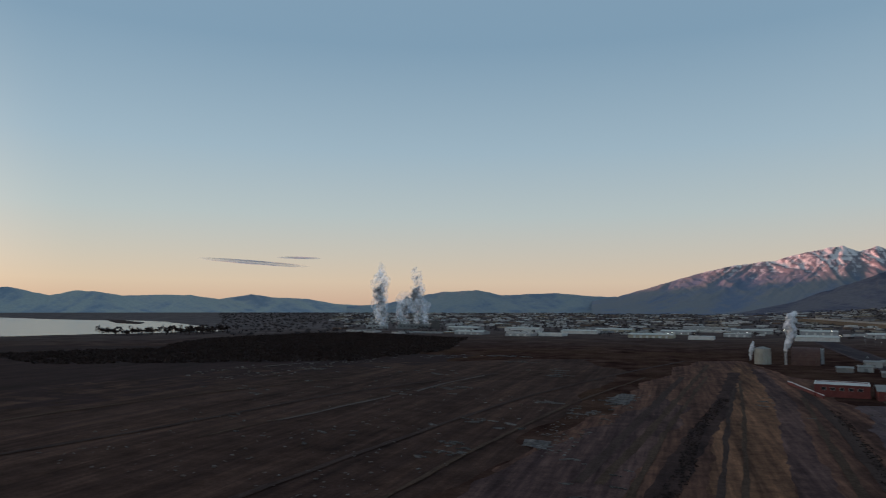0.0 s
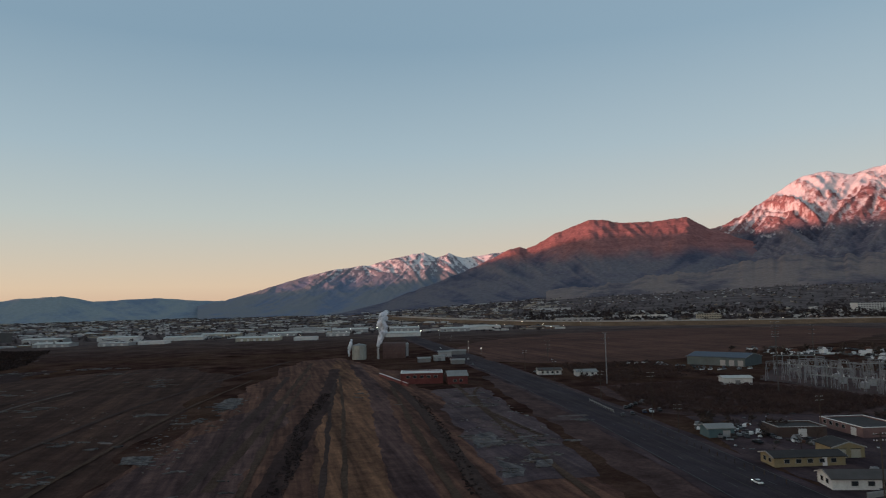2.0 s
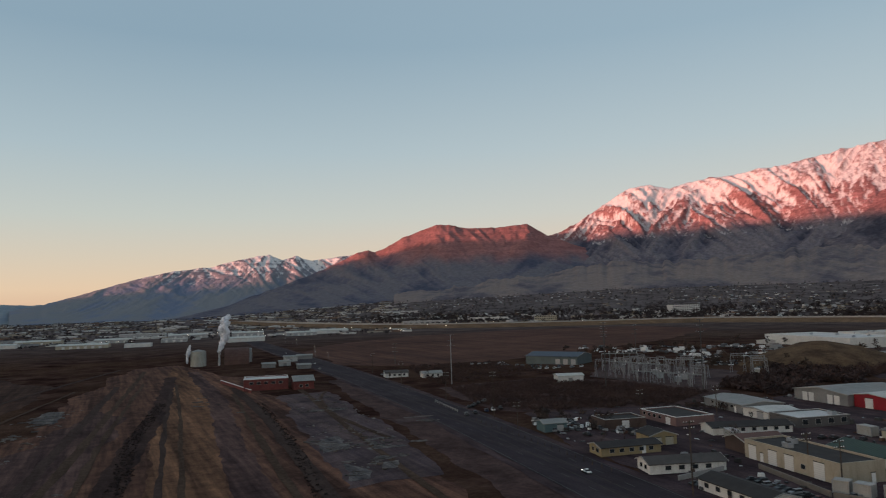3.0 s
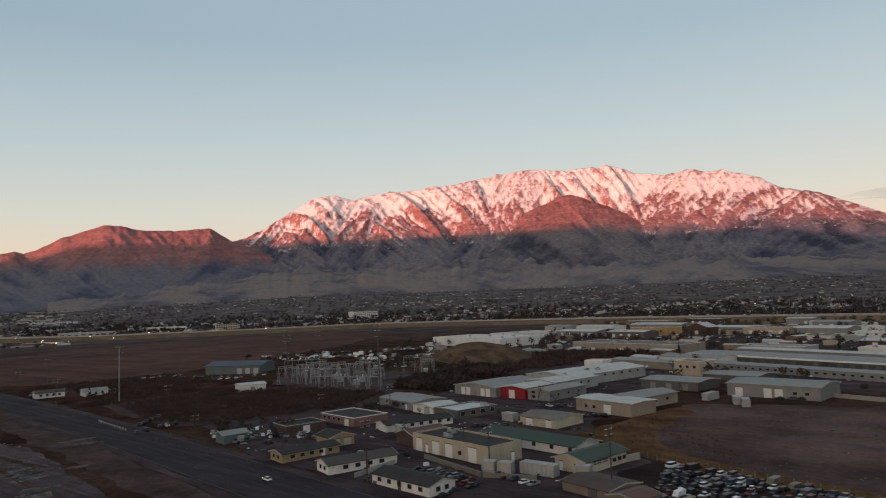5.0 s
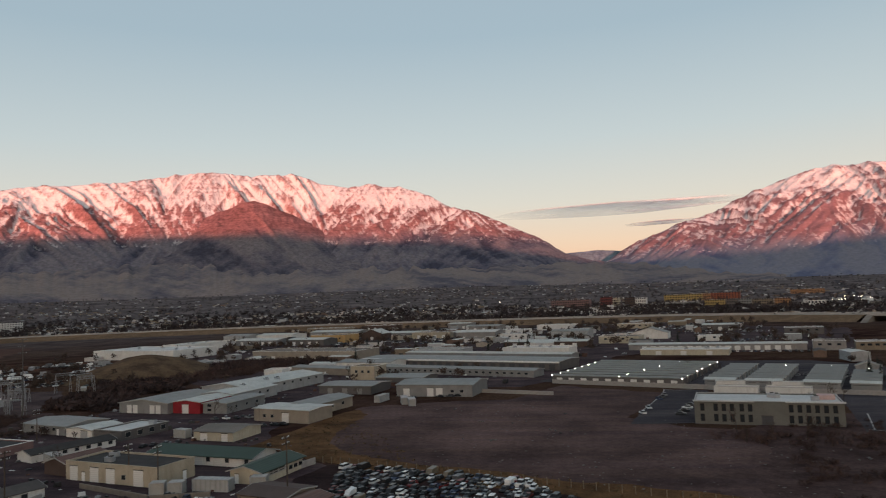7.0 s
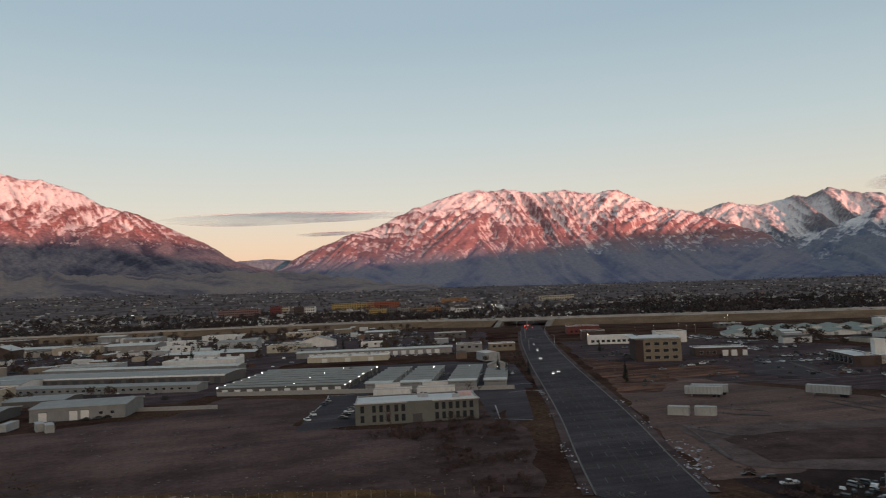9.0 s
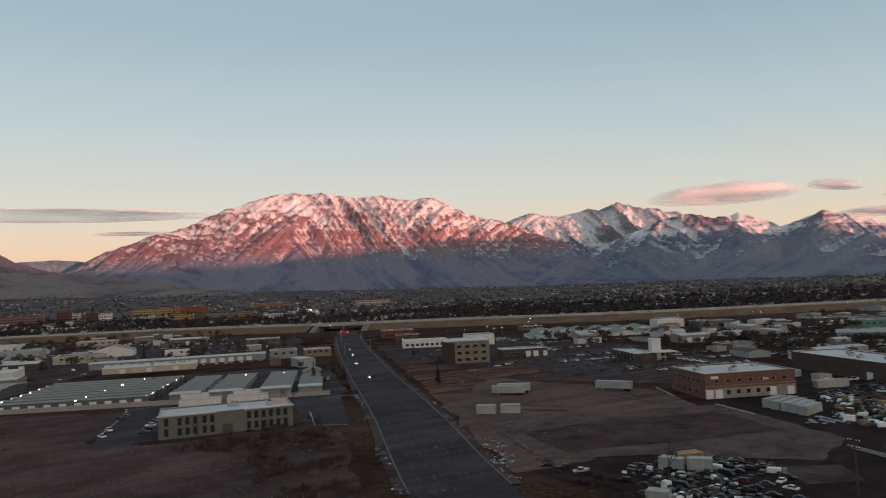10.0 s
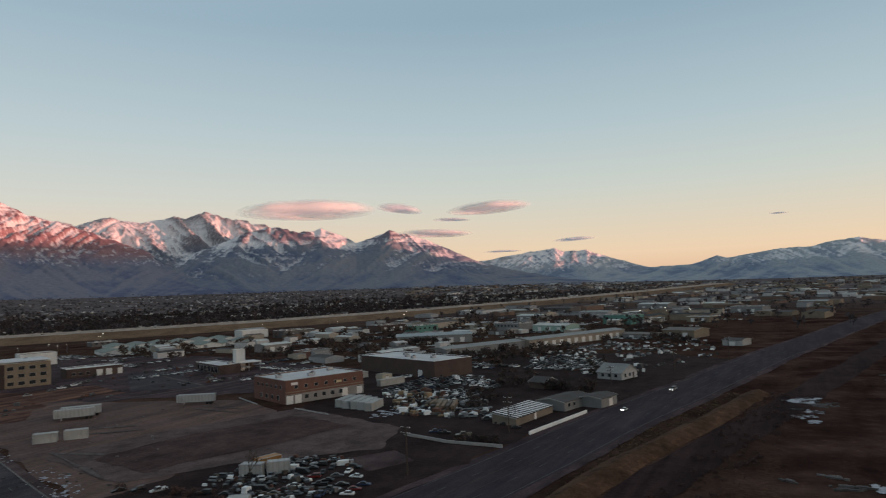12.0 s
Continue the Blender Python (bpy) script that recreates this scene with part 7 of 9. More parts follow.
def lumber_stack(x, y, ang, L, rows, tiers):
    t = thing("lumber_stack", "long stacks of weathered sawn timber in a yard", "lumber", x, y, ang)
    for r_ in range(rows):
        for k in range(tiers):
            child("timber_pack", shared_box("timber_pack" + str(k % 2), L - 0.5 * (k % 2), 1.1, 0.62, PLANK if (r_ + k) % 3 else PLANK_OLD, 0.02), t, pose((k % 2) * 0.4, (r_ - (rows - 1) / 2) * 1.6, 0.1 + k * 0.74))
            for q in (-0.36, 0, 0.36):
                child("bearer", shared_box("bearer", 0.12, 1.1, 0.1, PLANK_OLD), t, pose(q * L, (r_ - (rows - 1) / 2) * 1.6, 0.02 + k * 0.74))


PLANK = plain("sawn_timber", (0.20, 0.145, 0.10), 0.85, 0.35, 0.8, 5)
PLANK_OLD = plain("grey_old_timber", (0.12, 0.10, 0.085), 0.9, 0.35, 0.8, 5)
lumber_stack(95.0, -203.5, -70, 12, 4, 3)
lumber_stack(103.0, -209.0, -75, 7, 3, 2)
lumber_stack(98.0, -193.0, 14, 15, 1, 1)

# ---------------------------------------------------------------- poles, lamps, fences
def utility_pole(x, y, h, arms=2, ang=-10, mat=None, steel=False):
    p = thing("utility_pole", "tall weathered wooden utility pole with cross arms" if not steel else "tall grey steel power pole with short arms", "utility pole", x, y, ang, "utility poles")
    bm = bmesh.new()
    rod(bm, (0, 0, -0.5), (0, 0, h), 0.17 if not steel else 0.27, 0.11 if not steel else 0.14, 8)
    part("shaft", bm, mat or ((DARK_POLE if x > 170 else STEEL) if steel else WOOD_POLE), p)
    for k in range(arms):
        z = h - 0.5 - k * (1.2 if not steel else 2.6)
        child("cross_arm", shared_box("cross_arm", 2.6 if not steel else 3.6, 0.14, 0.16, DARK_POLE if steel else WOOD_POLE), p, pose(0, 0.2, z))
        for s in (-1, -0.5, 0.5, 1):
            child("insulator", shared_box("insulator", 0.1, 0.1, 0.25, TRIM), p, pose(s * (1.15 if not steel else 1.6), 0.2, z + 0.16))
    return p


for x, y, h, st_ in ((158.4, 317.2, 25, True), (122.9, 213.4, 16, False), (227.4, 216.9, 31, True), (138.9, 103.3, 9.5, False), (134.9, 92.9, 10, False), (131, 60, 13, False), (204.7, 252.8, 30, True), (106.8, 105.7, 15, False), (181.5, 451, 14.5, True), (68, -131.5, 10.5, False), (118.1, 190.2, 8.5, False), (128, 262, 12, False), (136, 330, 12, False), (146, 400, 12, False), (62, -175, 10, False), (49, -235, 11, False), (37, -290, 11, False), (22, -350, 11, False), (243, 300, 26, True), (300, 340, 24, True), (160, 180, 10, False), (186, 172, 10, False)):
    utility_pole(x, y, h, 2 if not st_ else 3, steel=st_)


def street_lamp(x, y, ang, h=9.0, lit=False):
    p = thing("street_lamp", "slim grey street lamp beside the road", "street lamp", x, y, ang, "street lamps")
    bm = bmesh.new()
    rod(bm, (0, 0, -0.3), (0, 0, h), 0.11, 0.07, 8)
    rod(bm, (0, 0, h - 0.1), (1.8, 0, h + 0.25), 0.05, 0.04, 6)
    part("shaft", bm, STEEL, p)
    child("lamp_head", shared_box("lamp_head", 0.7, 0.28, 0.14, STEEL, 0.03), p, pose(2.0, 0, h + 0.18))
    if lit:
        child("lamp_glass", shared_box("lamp_glass", 0.5, 0.2, 0.05, LAMP_W), p, pose(2.0, 0, h + 0.12))


for k, (x, y) in enumerate(((430, -174), (530, -210), (450, -201), (560, -240), (690, -262))):
    street_lamp(x, y, -108 if k < 2 else 72, 7, k in (1, 4))


def yard_fence(pts, label, spacing=3.0, h=1.9, post=STEEL, rails=True):
    (x0, y0), (x1, y1) = pts
    ln = math.hypot(x1 - x0, y1 - y0)
    f = thing("fence", label, "fence", x0, y0, math.degrees(math.atan2(y1 - y0, x1 - x0)))
    n = int(ln / spacing)
    zb = gz(x0, y0)
    for k in range(n + 1):
        q = k * ln / n
        dz = gz(x0 + (x1 - x0) * k / n, y0 + (y1 - y0) * k / n) - zb
        child("post", shared_box("post", 0.16, 0.16, h + 0.3, post, 0.02), f, pose(q, 0, dz - 0.2))
    if rails:
        for z in (0.7, h - 0.15):
            bm = bmesh.new()
            box(bm, 0, ln, -0.03, 0.03, z, z + 0.07)
            part("rail", bm, post, f)
    return f


FENCE_TAN = plain("straw_coloured_post", (0.20, 0.155, 0.11), 0.85, 0.2, 1, 8)
yard_fence(((162, 65), (151.5, 28)), "line of pale posts along the salvage yard", 2.6, 1.7, FENCE_TAN, False)
yard_fence(((151.5, 28), (139, -10)), "line of pale posts along the salvage yard", 2.6, 1.7, FENCE_TAN, False)
yard_fence(((139, -10), (128, -50)), "line of thin posts along the vacant lot", 2.8, 1.5, FENCE_TAN, False)
yard_fence(((118, 232), (123, 262)), "low pale fence beside the highway", 3, 1.1, TRIM_SOFT)
yard_fence(((114, 210), (106, 130)), "thin post fence beside the highway", 4, 1.1, WOOD_POLE, False)


BARE_WALL = plain("bare_block_wall", (0.19, 0.165, 0.14), 0.9, 0.25, 0.5, 5)


def low_wall(pts, label, h=0.9, mat=None, w=0.35):
    (x0, y0), (x1, y1) = pts
    ln = math.hypot(x1 - x0, y1 - y0)
    f = thing("low_wall", label, "wall", (x0 + x1) / 2, (y0 + y1) / 2, math.degrees(math.atan2(y1 - y0, x1 - x0)))
    n = max(2, int(ln / 3.0))
    for k in range(n):
        child("wall_block", shared_box("wall_block", ln / n - 0.06, w, h, mat or CONCRETE, 0.04), f, pose(-ln / 2 + ln / n * (k + 0.5), 0, -0.1))


low_wall(((88.7, -165.4), (73.6, -160.8)), "row of pale concrete blocks at a yard", 0.9)
low_wall(((73.6, -160.8), (58, -160.4)), "row of pale concrete blocks at a yard", 0.9)
low_wall(((56.6, -175.7), (50.3, -208.7)), "white block wall beside the highway", 1.1, TRIM)
low_wall(((146.5, -190), (128, -184)), "pale kerb blocks along the basin", 0.6)
low_wall(((184, -203), (166, -193)), "pale kerb blocks beside the brick building", 0.5)
low_wall(((273, 14), (283, 44)), "low pale block wall of a yard", 1.6)
low_wall(((136, 114), (128, 90.6)), "tan block wall along the drive", 1.3, BARE_WALL)
low_wall(((128, 90.2), (131.5, 78)), "tan block wall along the drive", 1.3, BARE_WALL)
low_wall(((141.4, 73.6), (161, 66.6)), "pale block wall behind the shop", 1.8)
low_wall(((113, 116), (128, 117)), "pale yard wall behind the white house", 1.2)

# lit wall lamps of the storage yard
def wall_lamp(along_, back, h):
    lx, ly = STORE_AT[0] + along_ * STORE_ALONG[0] + back * STORE_BACK[0], STORE_AT[1] + along_ * STORE_ALONG[1] + back * STORE_BACK[1]
    w = thing("wall_lamp", "small lit wall lamp on a storage row", "lamp", lx, ly, -109.6, "storage yard lamps", gz(lx, ly) + h)
    child("housing", shared_box("housing", 0.5, 0.3, 0.12, TRIM_DARK), w, pose(0, 0, 0.28))
    child("bulb", shared_box("bulb", 0.3, 0.26, 0.2, LAMP_W, 0.05), w)


for k in range(7):
    wall_lamp(-28.6, 9.1 * k - 2.8, 2.75)
    if k % 3 != 2:
        wall_lamp(28.6, 9.1 * k - 2.8, 2.75)
    if k % 2 == 1 or k == 0:
        wall_lamp(2 + k, 9.1 * k - 2.8, 2.75)
for along_, back in ((12, 60.6), (30, 60.6), (43, 54.3), (61, 51), (79, 50.8), (93, 42), (93, 2), (84, 54.4)):
    wall_lamp(along_, back - 0.0, 3.1)


# ---------------------------------------------------------------- substation
GANTRY_STEEL = plain("dull_gantry_steel", (0.2496, 0.2496, 0.2574), 0.6, 0.25, 0.8, 8)


def gantry(h=10.0, span=9.0):
    g = thing("substation_gantry", "galvanised steel gantry of an electrical substation", "gantry", 0, 0, 0, "substation gantries")
    for sx in (-span / 2, span / 2):
        bm = bmesh.new()
        for a, b in (((sx - 0.8, 0, 0), (sx, 0, h)), ((sx + 0.8, 0, 0), (sx, 0, h))):
            rod(bm, a, b, 0.14, 0.12, 5)
        for k in range(1, 5):
            f = k / 5
            rod(bm, (sx - 0.8 * (1 - f), 0, h * f), (sx + 0.8 * (1 - f), 0, h * f), 0.07, n=4)
        part("leg", bm, GANTRY_STEEL, g)
    bm = bmesh.new()
    rod(bm, (-span / 2, 0, h), (span / 2, 0, h), 0.15, n=5)
    rod(bm, (-span / 2, 0, h - 1.0), (span / 2, 0, h - 1.0), 0.12, n=5)
    for k in range(8):
        x = -span / 2 + span * k / 8
        rod(bm, (x, 0, h - 1.0), (x + span / 8, 0, h), 0.06, n=4)
    part("beam", bm, GANTRY_STEEL, g)
    for k in (-0.3, 0, 0.3):
        bm = bmesh.new()
        rod(bm, (k * span, 0, h - 2.4), (k * span, 0, h - 1.0), 0.10, 0.05, 6)
        part("insulator", bm, TRIM_SOFT, g)
    return g


first = gantry()
first.matrix_world = pose(236, 228, gz(236, 228) - 0.2, 0, 0, 84)
rs = random.Random(41)
for i in range(7):
    for j in range(6):
        if (i, j) == (0, 0) or rs.random() < 0.1:
            continue
        fi, fj = i / 6, j / 5
        x, y = 236 + fj * 54 + rs.uniform(-2, 2), 228 + fi * 64 + fj * 50 + rs.uniform(-2, 2)
        c = copy_thing(first, pose(x, y, gz(x, y) - 0.2, 0, 0, 84 + rs.choice((0, 0, 90))))
        c.scale = (rs.uniform(0.7, 1.0), 1, rs.choice((0.55, 0.65, 0.65, 0.95)))
for x, y in ((283, 234), (296, 246), (300, 262), (252, 290)):
    c = copy_thing(first, pose(x, y, gz(x, y) - 0.2, 0, 0, -24))
    c.scale = (0.8, 1, 1.0)
for x, y in ((246, 250), (252, 268), (262, 282), (256, 256)):
    t = thing("transformer", "grey electrical transformer with cooling fins", "transformer", x, y, 60, "transformers")
    child("tank", shared_box("tank", 3.4, 2.2, 2.8, STEEL, 0.1), t)
    for k in range(5):
        child("cooling_fin", shared_box("cooling_fin", 0.12, 0.7, 2.2, STEEL), t, pose(-1.2 + 0.6 * k, 1.46, 0.3))
    for k in (-1, 0, 1):
        bm = bmesh.new()
        rod(bm, (k, 0, 2.75), (k, 0, 4.0), 0.16, 0.08, 8)
        part("bushing", bm, TRIM, t)
BUS_STEEL = plain("pale_bus_steel", (0.255, 0.27, 0.2625), 0.55, 0.2, 0.8, 8)
for (x0, y0), (x1, y1), h in (((233.1, 267.4), (243.2, 233.3), 5.0), ((253.1, 308.2), (259.5, 272.2), 6.0), ((277.6, 297.8), (295.5, 281.0), 6.0), ((259.6, 323.0), (277.1, 313.4), 9.0)):
    ln = math.hypot(x1 - x0, y1 - y0)
    t = thing("bus_bar", "row of pale steel posts carrying bus bars", "bus bar", x0, y0, math.degrees(math.atan2(y1 - y0, x1 - x0)), "substation bus bars")
    for yy in (-1.4, 0.0, 1.4):
        bm = bmesh.new()
        rod(bm, (0, yy, h), (ln, yy, h), 0.11, n=6)
        part("tube", bm, BUS_STEEL, t)
    n_post = int(ln / 3.4)
    for k in range(n_post + 1):
        q = ln * k / n_post
        dz = gz(x0 + (x1 - x0) * k / n_post, y0 + (y1 - y0) * k / n_post) - gz(x0, y0)
        child("post", shared_box("post", 0.22, 0.22, h + 0.1 + 0.4, BUS_STEEL), t, pose(q, -1.4 if k % 2 else 1.4, dz - 0.4))
        child("cross_bar", shared_box("cross_bar", 0.16, 3.0, 0.16, BUS_STEEL), t, pose(q, 0, h - 0.28))
        if k % 2:
            child("insulator", shared_box("insulator", 0.2, 0.2, 0.9, TRIM), t, pose(q, 0, h + 0.1))
cover("lot_substation", "pale gravel yard of the substation", [(230, 297), (230, 220), (262, 226), (305, 268), (300, 352), (284, 350)], GRAVEL, 0.1, 3, 3, 41)
yard_fence(((230, 296), (230, 220)), "chain fence round the substation", 3, 2.2, DARK_POLE)
yard_fence(((230, 220), (262, 226)), "chain fence round the substation", 3, 2.2, DARK_POLE)


# earth mound
def mound():
    n = 40
    u = np.linspace(-1, 1, n)
    U, W = np.meshgrid(u, u, indexing="ij")
    d = np.hypot(U, W)
    h = np.clip(1 - d ** 1.8, 0, 1) * 11 * (0.8 + 0.5 * fbm(U * 2, W * 2, 3, 91)) - 0.4
    X, Y = 375 + U * 55 * 0.8 + W * 30, 268 + U * 26 - W * 34
    me = grid_mesh("earth_mound", np.stack([X, Y, ground_z(X, Y) + h], -1), patch_material("mound_grass", (0.050, 0.031, 0.021), (0.150, 0.098, 0.058), 0.09, (1, 0.7, 1, 30), 1.2))
    tagged(new("earth_mound", me), "long rounded mound of earth covered in dead grass", "mound", kind="structure")


mound()


# ---------------------------------------------------------------- concrete remains on the old works site
SLABS = []
for k in range(8):
    bm = bmesh.new()
    rs_ = random.Random(k * 31 + 5)
    for _ in range(rs_.randint(4, 9)):
        cx_, cy_ = rs_.gauss(0, 0.5), rs_.gauss(0, 0.28)
        sx_, sy_ = rs_.uniform(0.12, 0.48), rs_.uniform(0.05, 0.2)
        turn = Matrix.Translation((cx_, cy_, 0)) @ Matrix.Rotation(rs_.uniform(-0.25, 0.25), 4, "Z") @ Matrix.Rotation(rs_.uniform(-0.05, 0.05), 4, "X")
        vs_ = box(bm, -sx_, sx_, -sy_, sy_, -0.1, rs_.uniform(0.1, 0.3), turn)
        vs_[4 + rs_.randrange(4)].co += Vector((rs_.uniform(-0.3, 0.3) * sx_, rs_.uniform(-0.5, 0.5) * sy_, 0))
    me = bpy.data.meshes.new("concrete_slab")
    bm.to_mesh(me)
    bm.free()
    me.materials.append(plain("weathered_slab", (0.125, 0.113, 0.107), 0.9, 0.45, 0.4, 4, vary=0.5))
    SLABS.append(me)


def slab(x, y, s, ang, sx=1.0):
    o = new("concrete_slab", SLABS[rnd.randrange(8)])
    o.matrix_world = pose(x, y, gz(x, y) + 0.12, 0, 0, ang) @ Matrix.Diagonal((s * sx, s, 1, 1))
    tagged(o, "broken slab of weathered concrete on bare ground", "slab", "broken slabs")


for cx, cy, n, wx, wy, s in ((59, 200, 16, 4, 9, 2.0), (73, 194, 14, 5, 7, 1.8), (55, 160, 7, 3, 3, 1.6), (75, 268, 10, 10, 4, 2.2), (-181, 552, 14, 22, 20, 3.4), (-126, 569, 14, 22, 8, 3.6), (-108, 510, 9, 12, 6, 3.4), (-222, 412, 12, 14, 6, 2.6), (-61, 201, 5, 5, 1, 2.4), (-47, 296, 5, 5, 1, 2.6), (-36, 208, 8, 7, 8, 2.0), (66, 172, 12, 8, 6, 1.4), (-20, 318, 12, 5, 22, 2.6), (-30, 280, 9, 8, 12, 2.0), (-60, 190, 8, 9, 8, 2.0), (-62, 240, 8, 12, 10, 2.2), (-100, 330, 9, 22, 22, 2.6), (-150, 420, 10, 30, 20, 3.2), (-60, 430, 10, 25, 30, 3.0), (-200, 300, 9, 40, 30, 2.4), (-110, 200, 9, 26, 20, 1.8), (-150, 220, 6, 20, 12, 1.6), (-20, 180, 7, 10, 20, 1.6), (100, 222, 6, 6, 4, 2.2), (-12, -235, 9, 6, 10, 1.6), (-14, -153, 7, 8, 5, 1.6), (-40, -300, 9, 14, 30, 2.0), (165, -62, 10, 20, 6, 0.7), (200, 20, 12, 40, 30, 0.8), (118, -70, 14, 3, 4, 0.7), (150, -100, 16, 22, 6, 0.7), (40, 330, 9, 8, 40, 1.4), (85, 300, 12, 6, 30, 1.6)):
    for _ in range(n):
        slab(cx + rnd.gauss(0, wx * 0.6), cy + rnd.gauss(0, wy * 0.6), s * rnd.uniform(0.5, 1.3), rnd.uniform(-30, 30) - 10, rnd.uniform(0.8, 1.8))


# ---------------------------------------------------------------- large buildings beyond the freeway
def slab_block(name, label, x, y, L, D, H, wall, roof, floors, cols, base=-14.0):
    b = mid(x, y, L, D, H, wall, roof, label, "flat", 0, 0, name, base)
    for f in range(floors):
        for c in range(cols):
            add_window(b, L, D, "f", -L / 2 + L * (c + 0.5) / cols, 1.2 + f * (H - 1.2) / floors, L / cols * 0.55, (H - 1.2) / floors * 0.5)
    return b


ORANGE = plain("orange_stucco", (0.31, 0.165, 0.085), 0.85, 0.15, 0.1, 2)
RUSTW = plain("rust_red_stucco", (0.27, 0.085, 0.05), 0.85, 0.15, 0.1, 2)
YELLOWW = plain("yellow_stucco", (0.36, 0.26, 0.10), 0.85, 0.15, 0.1, 2)
slab_block("apartment_block", "grey and pink apartment block with white bands", 1482, 51, 83, 18, 20.4, PINKW, R_TAN, 4, 20)
slab_block("apartment_block", "dark red apartment block with flat roof", 1493, -23, 22, 18, 24.4, REDBRICK, R_TAN, 4, 6)
slab_block("apartment_block", "pale apartment block beside the red one", 1503, -43, 14, 18, 20.7, CREAM, R_TAN, 4, 4)
slab_block("apartment_block", "brown apartment block with flat roof", 1512, -72, 21, 18, 20.2, BROWNW, R_TAN, 4, 5)
slab_block("apartment_block", "white apartment block with flat roof", 1511, -95, 22, 18, 18.1, WHITE, R_WHITE, 3, 5)
slab_block("office_building", "long ochre building on the slope", 1622, -193, 81, 18, 16.3, YELLOWW, R_TAN, 3, 14)
slab_block("office_building", "orange stucco building on the slope", 1616, -242, 16, 18, 16.9, ORANGE, R_TAN, 3, 4)
slab_block("apartment_block", "orange-red apartment block with pale bays", 1610, -280, 60, 18, 18, RUSTW, R_TAN, 4, 10)
slab_block("apartment_block", "ochre apartment block with four storeys", 1238, -199, 31, 18, 19, YELLOWW, R_TAN, 4, 8)
slab_block("apartment_block", "charcoal apartment block with balconies", 1253, -228, 22, 18, 19.2, DARKW, R_TAN, 4, 6)
slab_block("apartment_block", "grey apartment block with flat roof", 1259, -251, 20, 18, 17.9, GREYW, R_TAN, 4, 5)
slab_block("apartment_block", "tan apartment block with narrow bays", 1254, -278, 33, 18, 16.6, TANBRICK, R_TAN, 4, 9)
slab_block("apartment_block", "orange stucco apartment block by the street", 1237, -305, 24, 18, 17.5, ORANGE, R_TAN, 4, 6)
slab_block("shop_hall", "white shop hall beside the street", 1185, -346, 35, 18, 12.2, WHITE, R_WHITE, 2, 7)
slab_block("shop_hall", "low hall with a blue roof", 1384, -159, 67, 18, 10.7, GREYW, R_BLUE, 1, 8)
slab_block("warehouse", "long white shop hall beyond the freeway", 1150, -4, 62, 20, 9, WHITE, R_WHITE, 1, 6)
slab_block("office_building", "brown row of buildings on the slope", 1720, -476, 70, 20, 12, ORANGE, R_TAN, 3, 24)
slab_block("office_building", "tan school-like building among trees", 1571, -696, 84, 18, 13, CREAM, R_TAN, 2, 14)
slab_block("hospital_block", "pale six-storey block standing above the trees", 1091, 1078, 62, 24, 19, WHITE, R_WHITE, 5, 12)
slab_block("office_building", "pale low office block by the freeway", 759, 1108, 42, 22, 13, CREAM, R_WHITE, 3, 10, -30)
slab_block("warehouse", "pale long hall near the freeway", 560, 1231, 87, 24, 10, LIGHTW, R_WHITE, 1, 8, -30)
slab_block("warehouse", "pale hall with flat roof by the freeway", 700, 1224, 78, 24, 10, WHITE, R_WHITE, 1, 8, -30)
slab_block("warehouse", "white shop hall beyond the freeway", 700, -760, 46, 20, 8, WHITE, R_WHITE, 1, 6)


# ---------------------------------------------------------------- far town: joined houses, trees, parked cars
fw_c, fw_n, _ = resample(FREEWAY, 20)


def east_of_freeway(x, y):
    """Metres east of the freeway's middle; negative to its west."""
    out = np.empty(len(x))
    for k in range(len(x)):
        d = (fw_c[:, 0] - x[k]) ** 2 + (fw_c[:, 1] - y[k]) ** 2
        j = int(d.argmin())
        out[k] = -((x[k] - fw_c[j, 0]) * fw_n[j, 0] + (y[k] - fw_c[j, 1]) * fw_n[j, 1])
    return out


rng = np.random.RandomState(11)


def polar(n, a0, a1, r0, r1, power=1.0):
    az = np.radians(rng.uniform(a0, a1, n))
    r = r0 + (r1 - r0) * rng.rand(n) ** power
    return r * np.sin(az), r * np.cos(az)


WALL_SET = [plain("far_pale_wall", (0.52, 0.5, 0.48), 0.8, 0.2), plain("far_cream_wall", (0.36, 0.31, 0.25), 0.8, 0.2), TANBRICK, plain("far_grey_wall", (0.30, 0.30, 0.30), 0.8, 0.2), plain("far_brown_wall", (0.17, 0.11, 0.08), 0.8, 0.2)]
ROOF_SET = [R_DARK, R_GREY, R_TAN, R_PALE, plain("far_brown_roof", (0.10, 0.07, 0.055), 0.9, 0.2)]


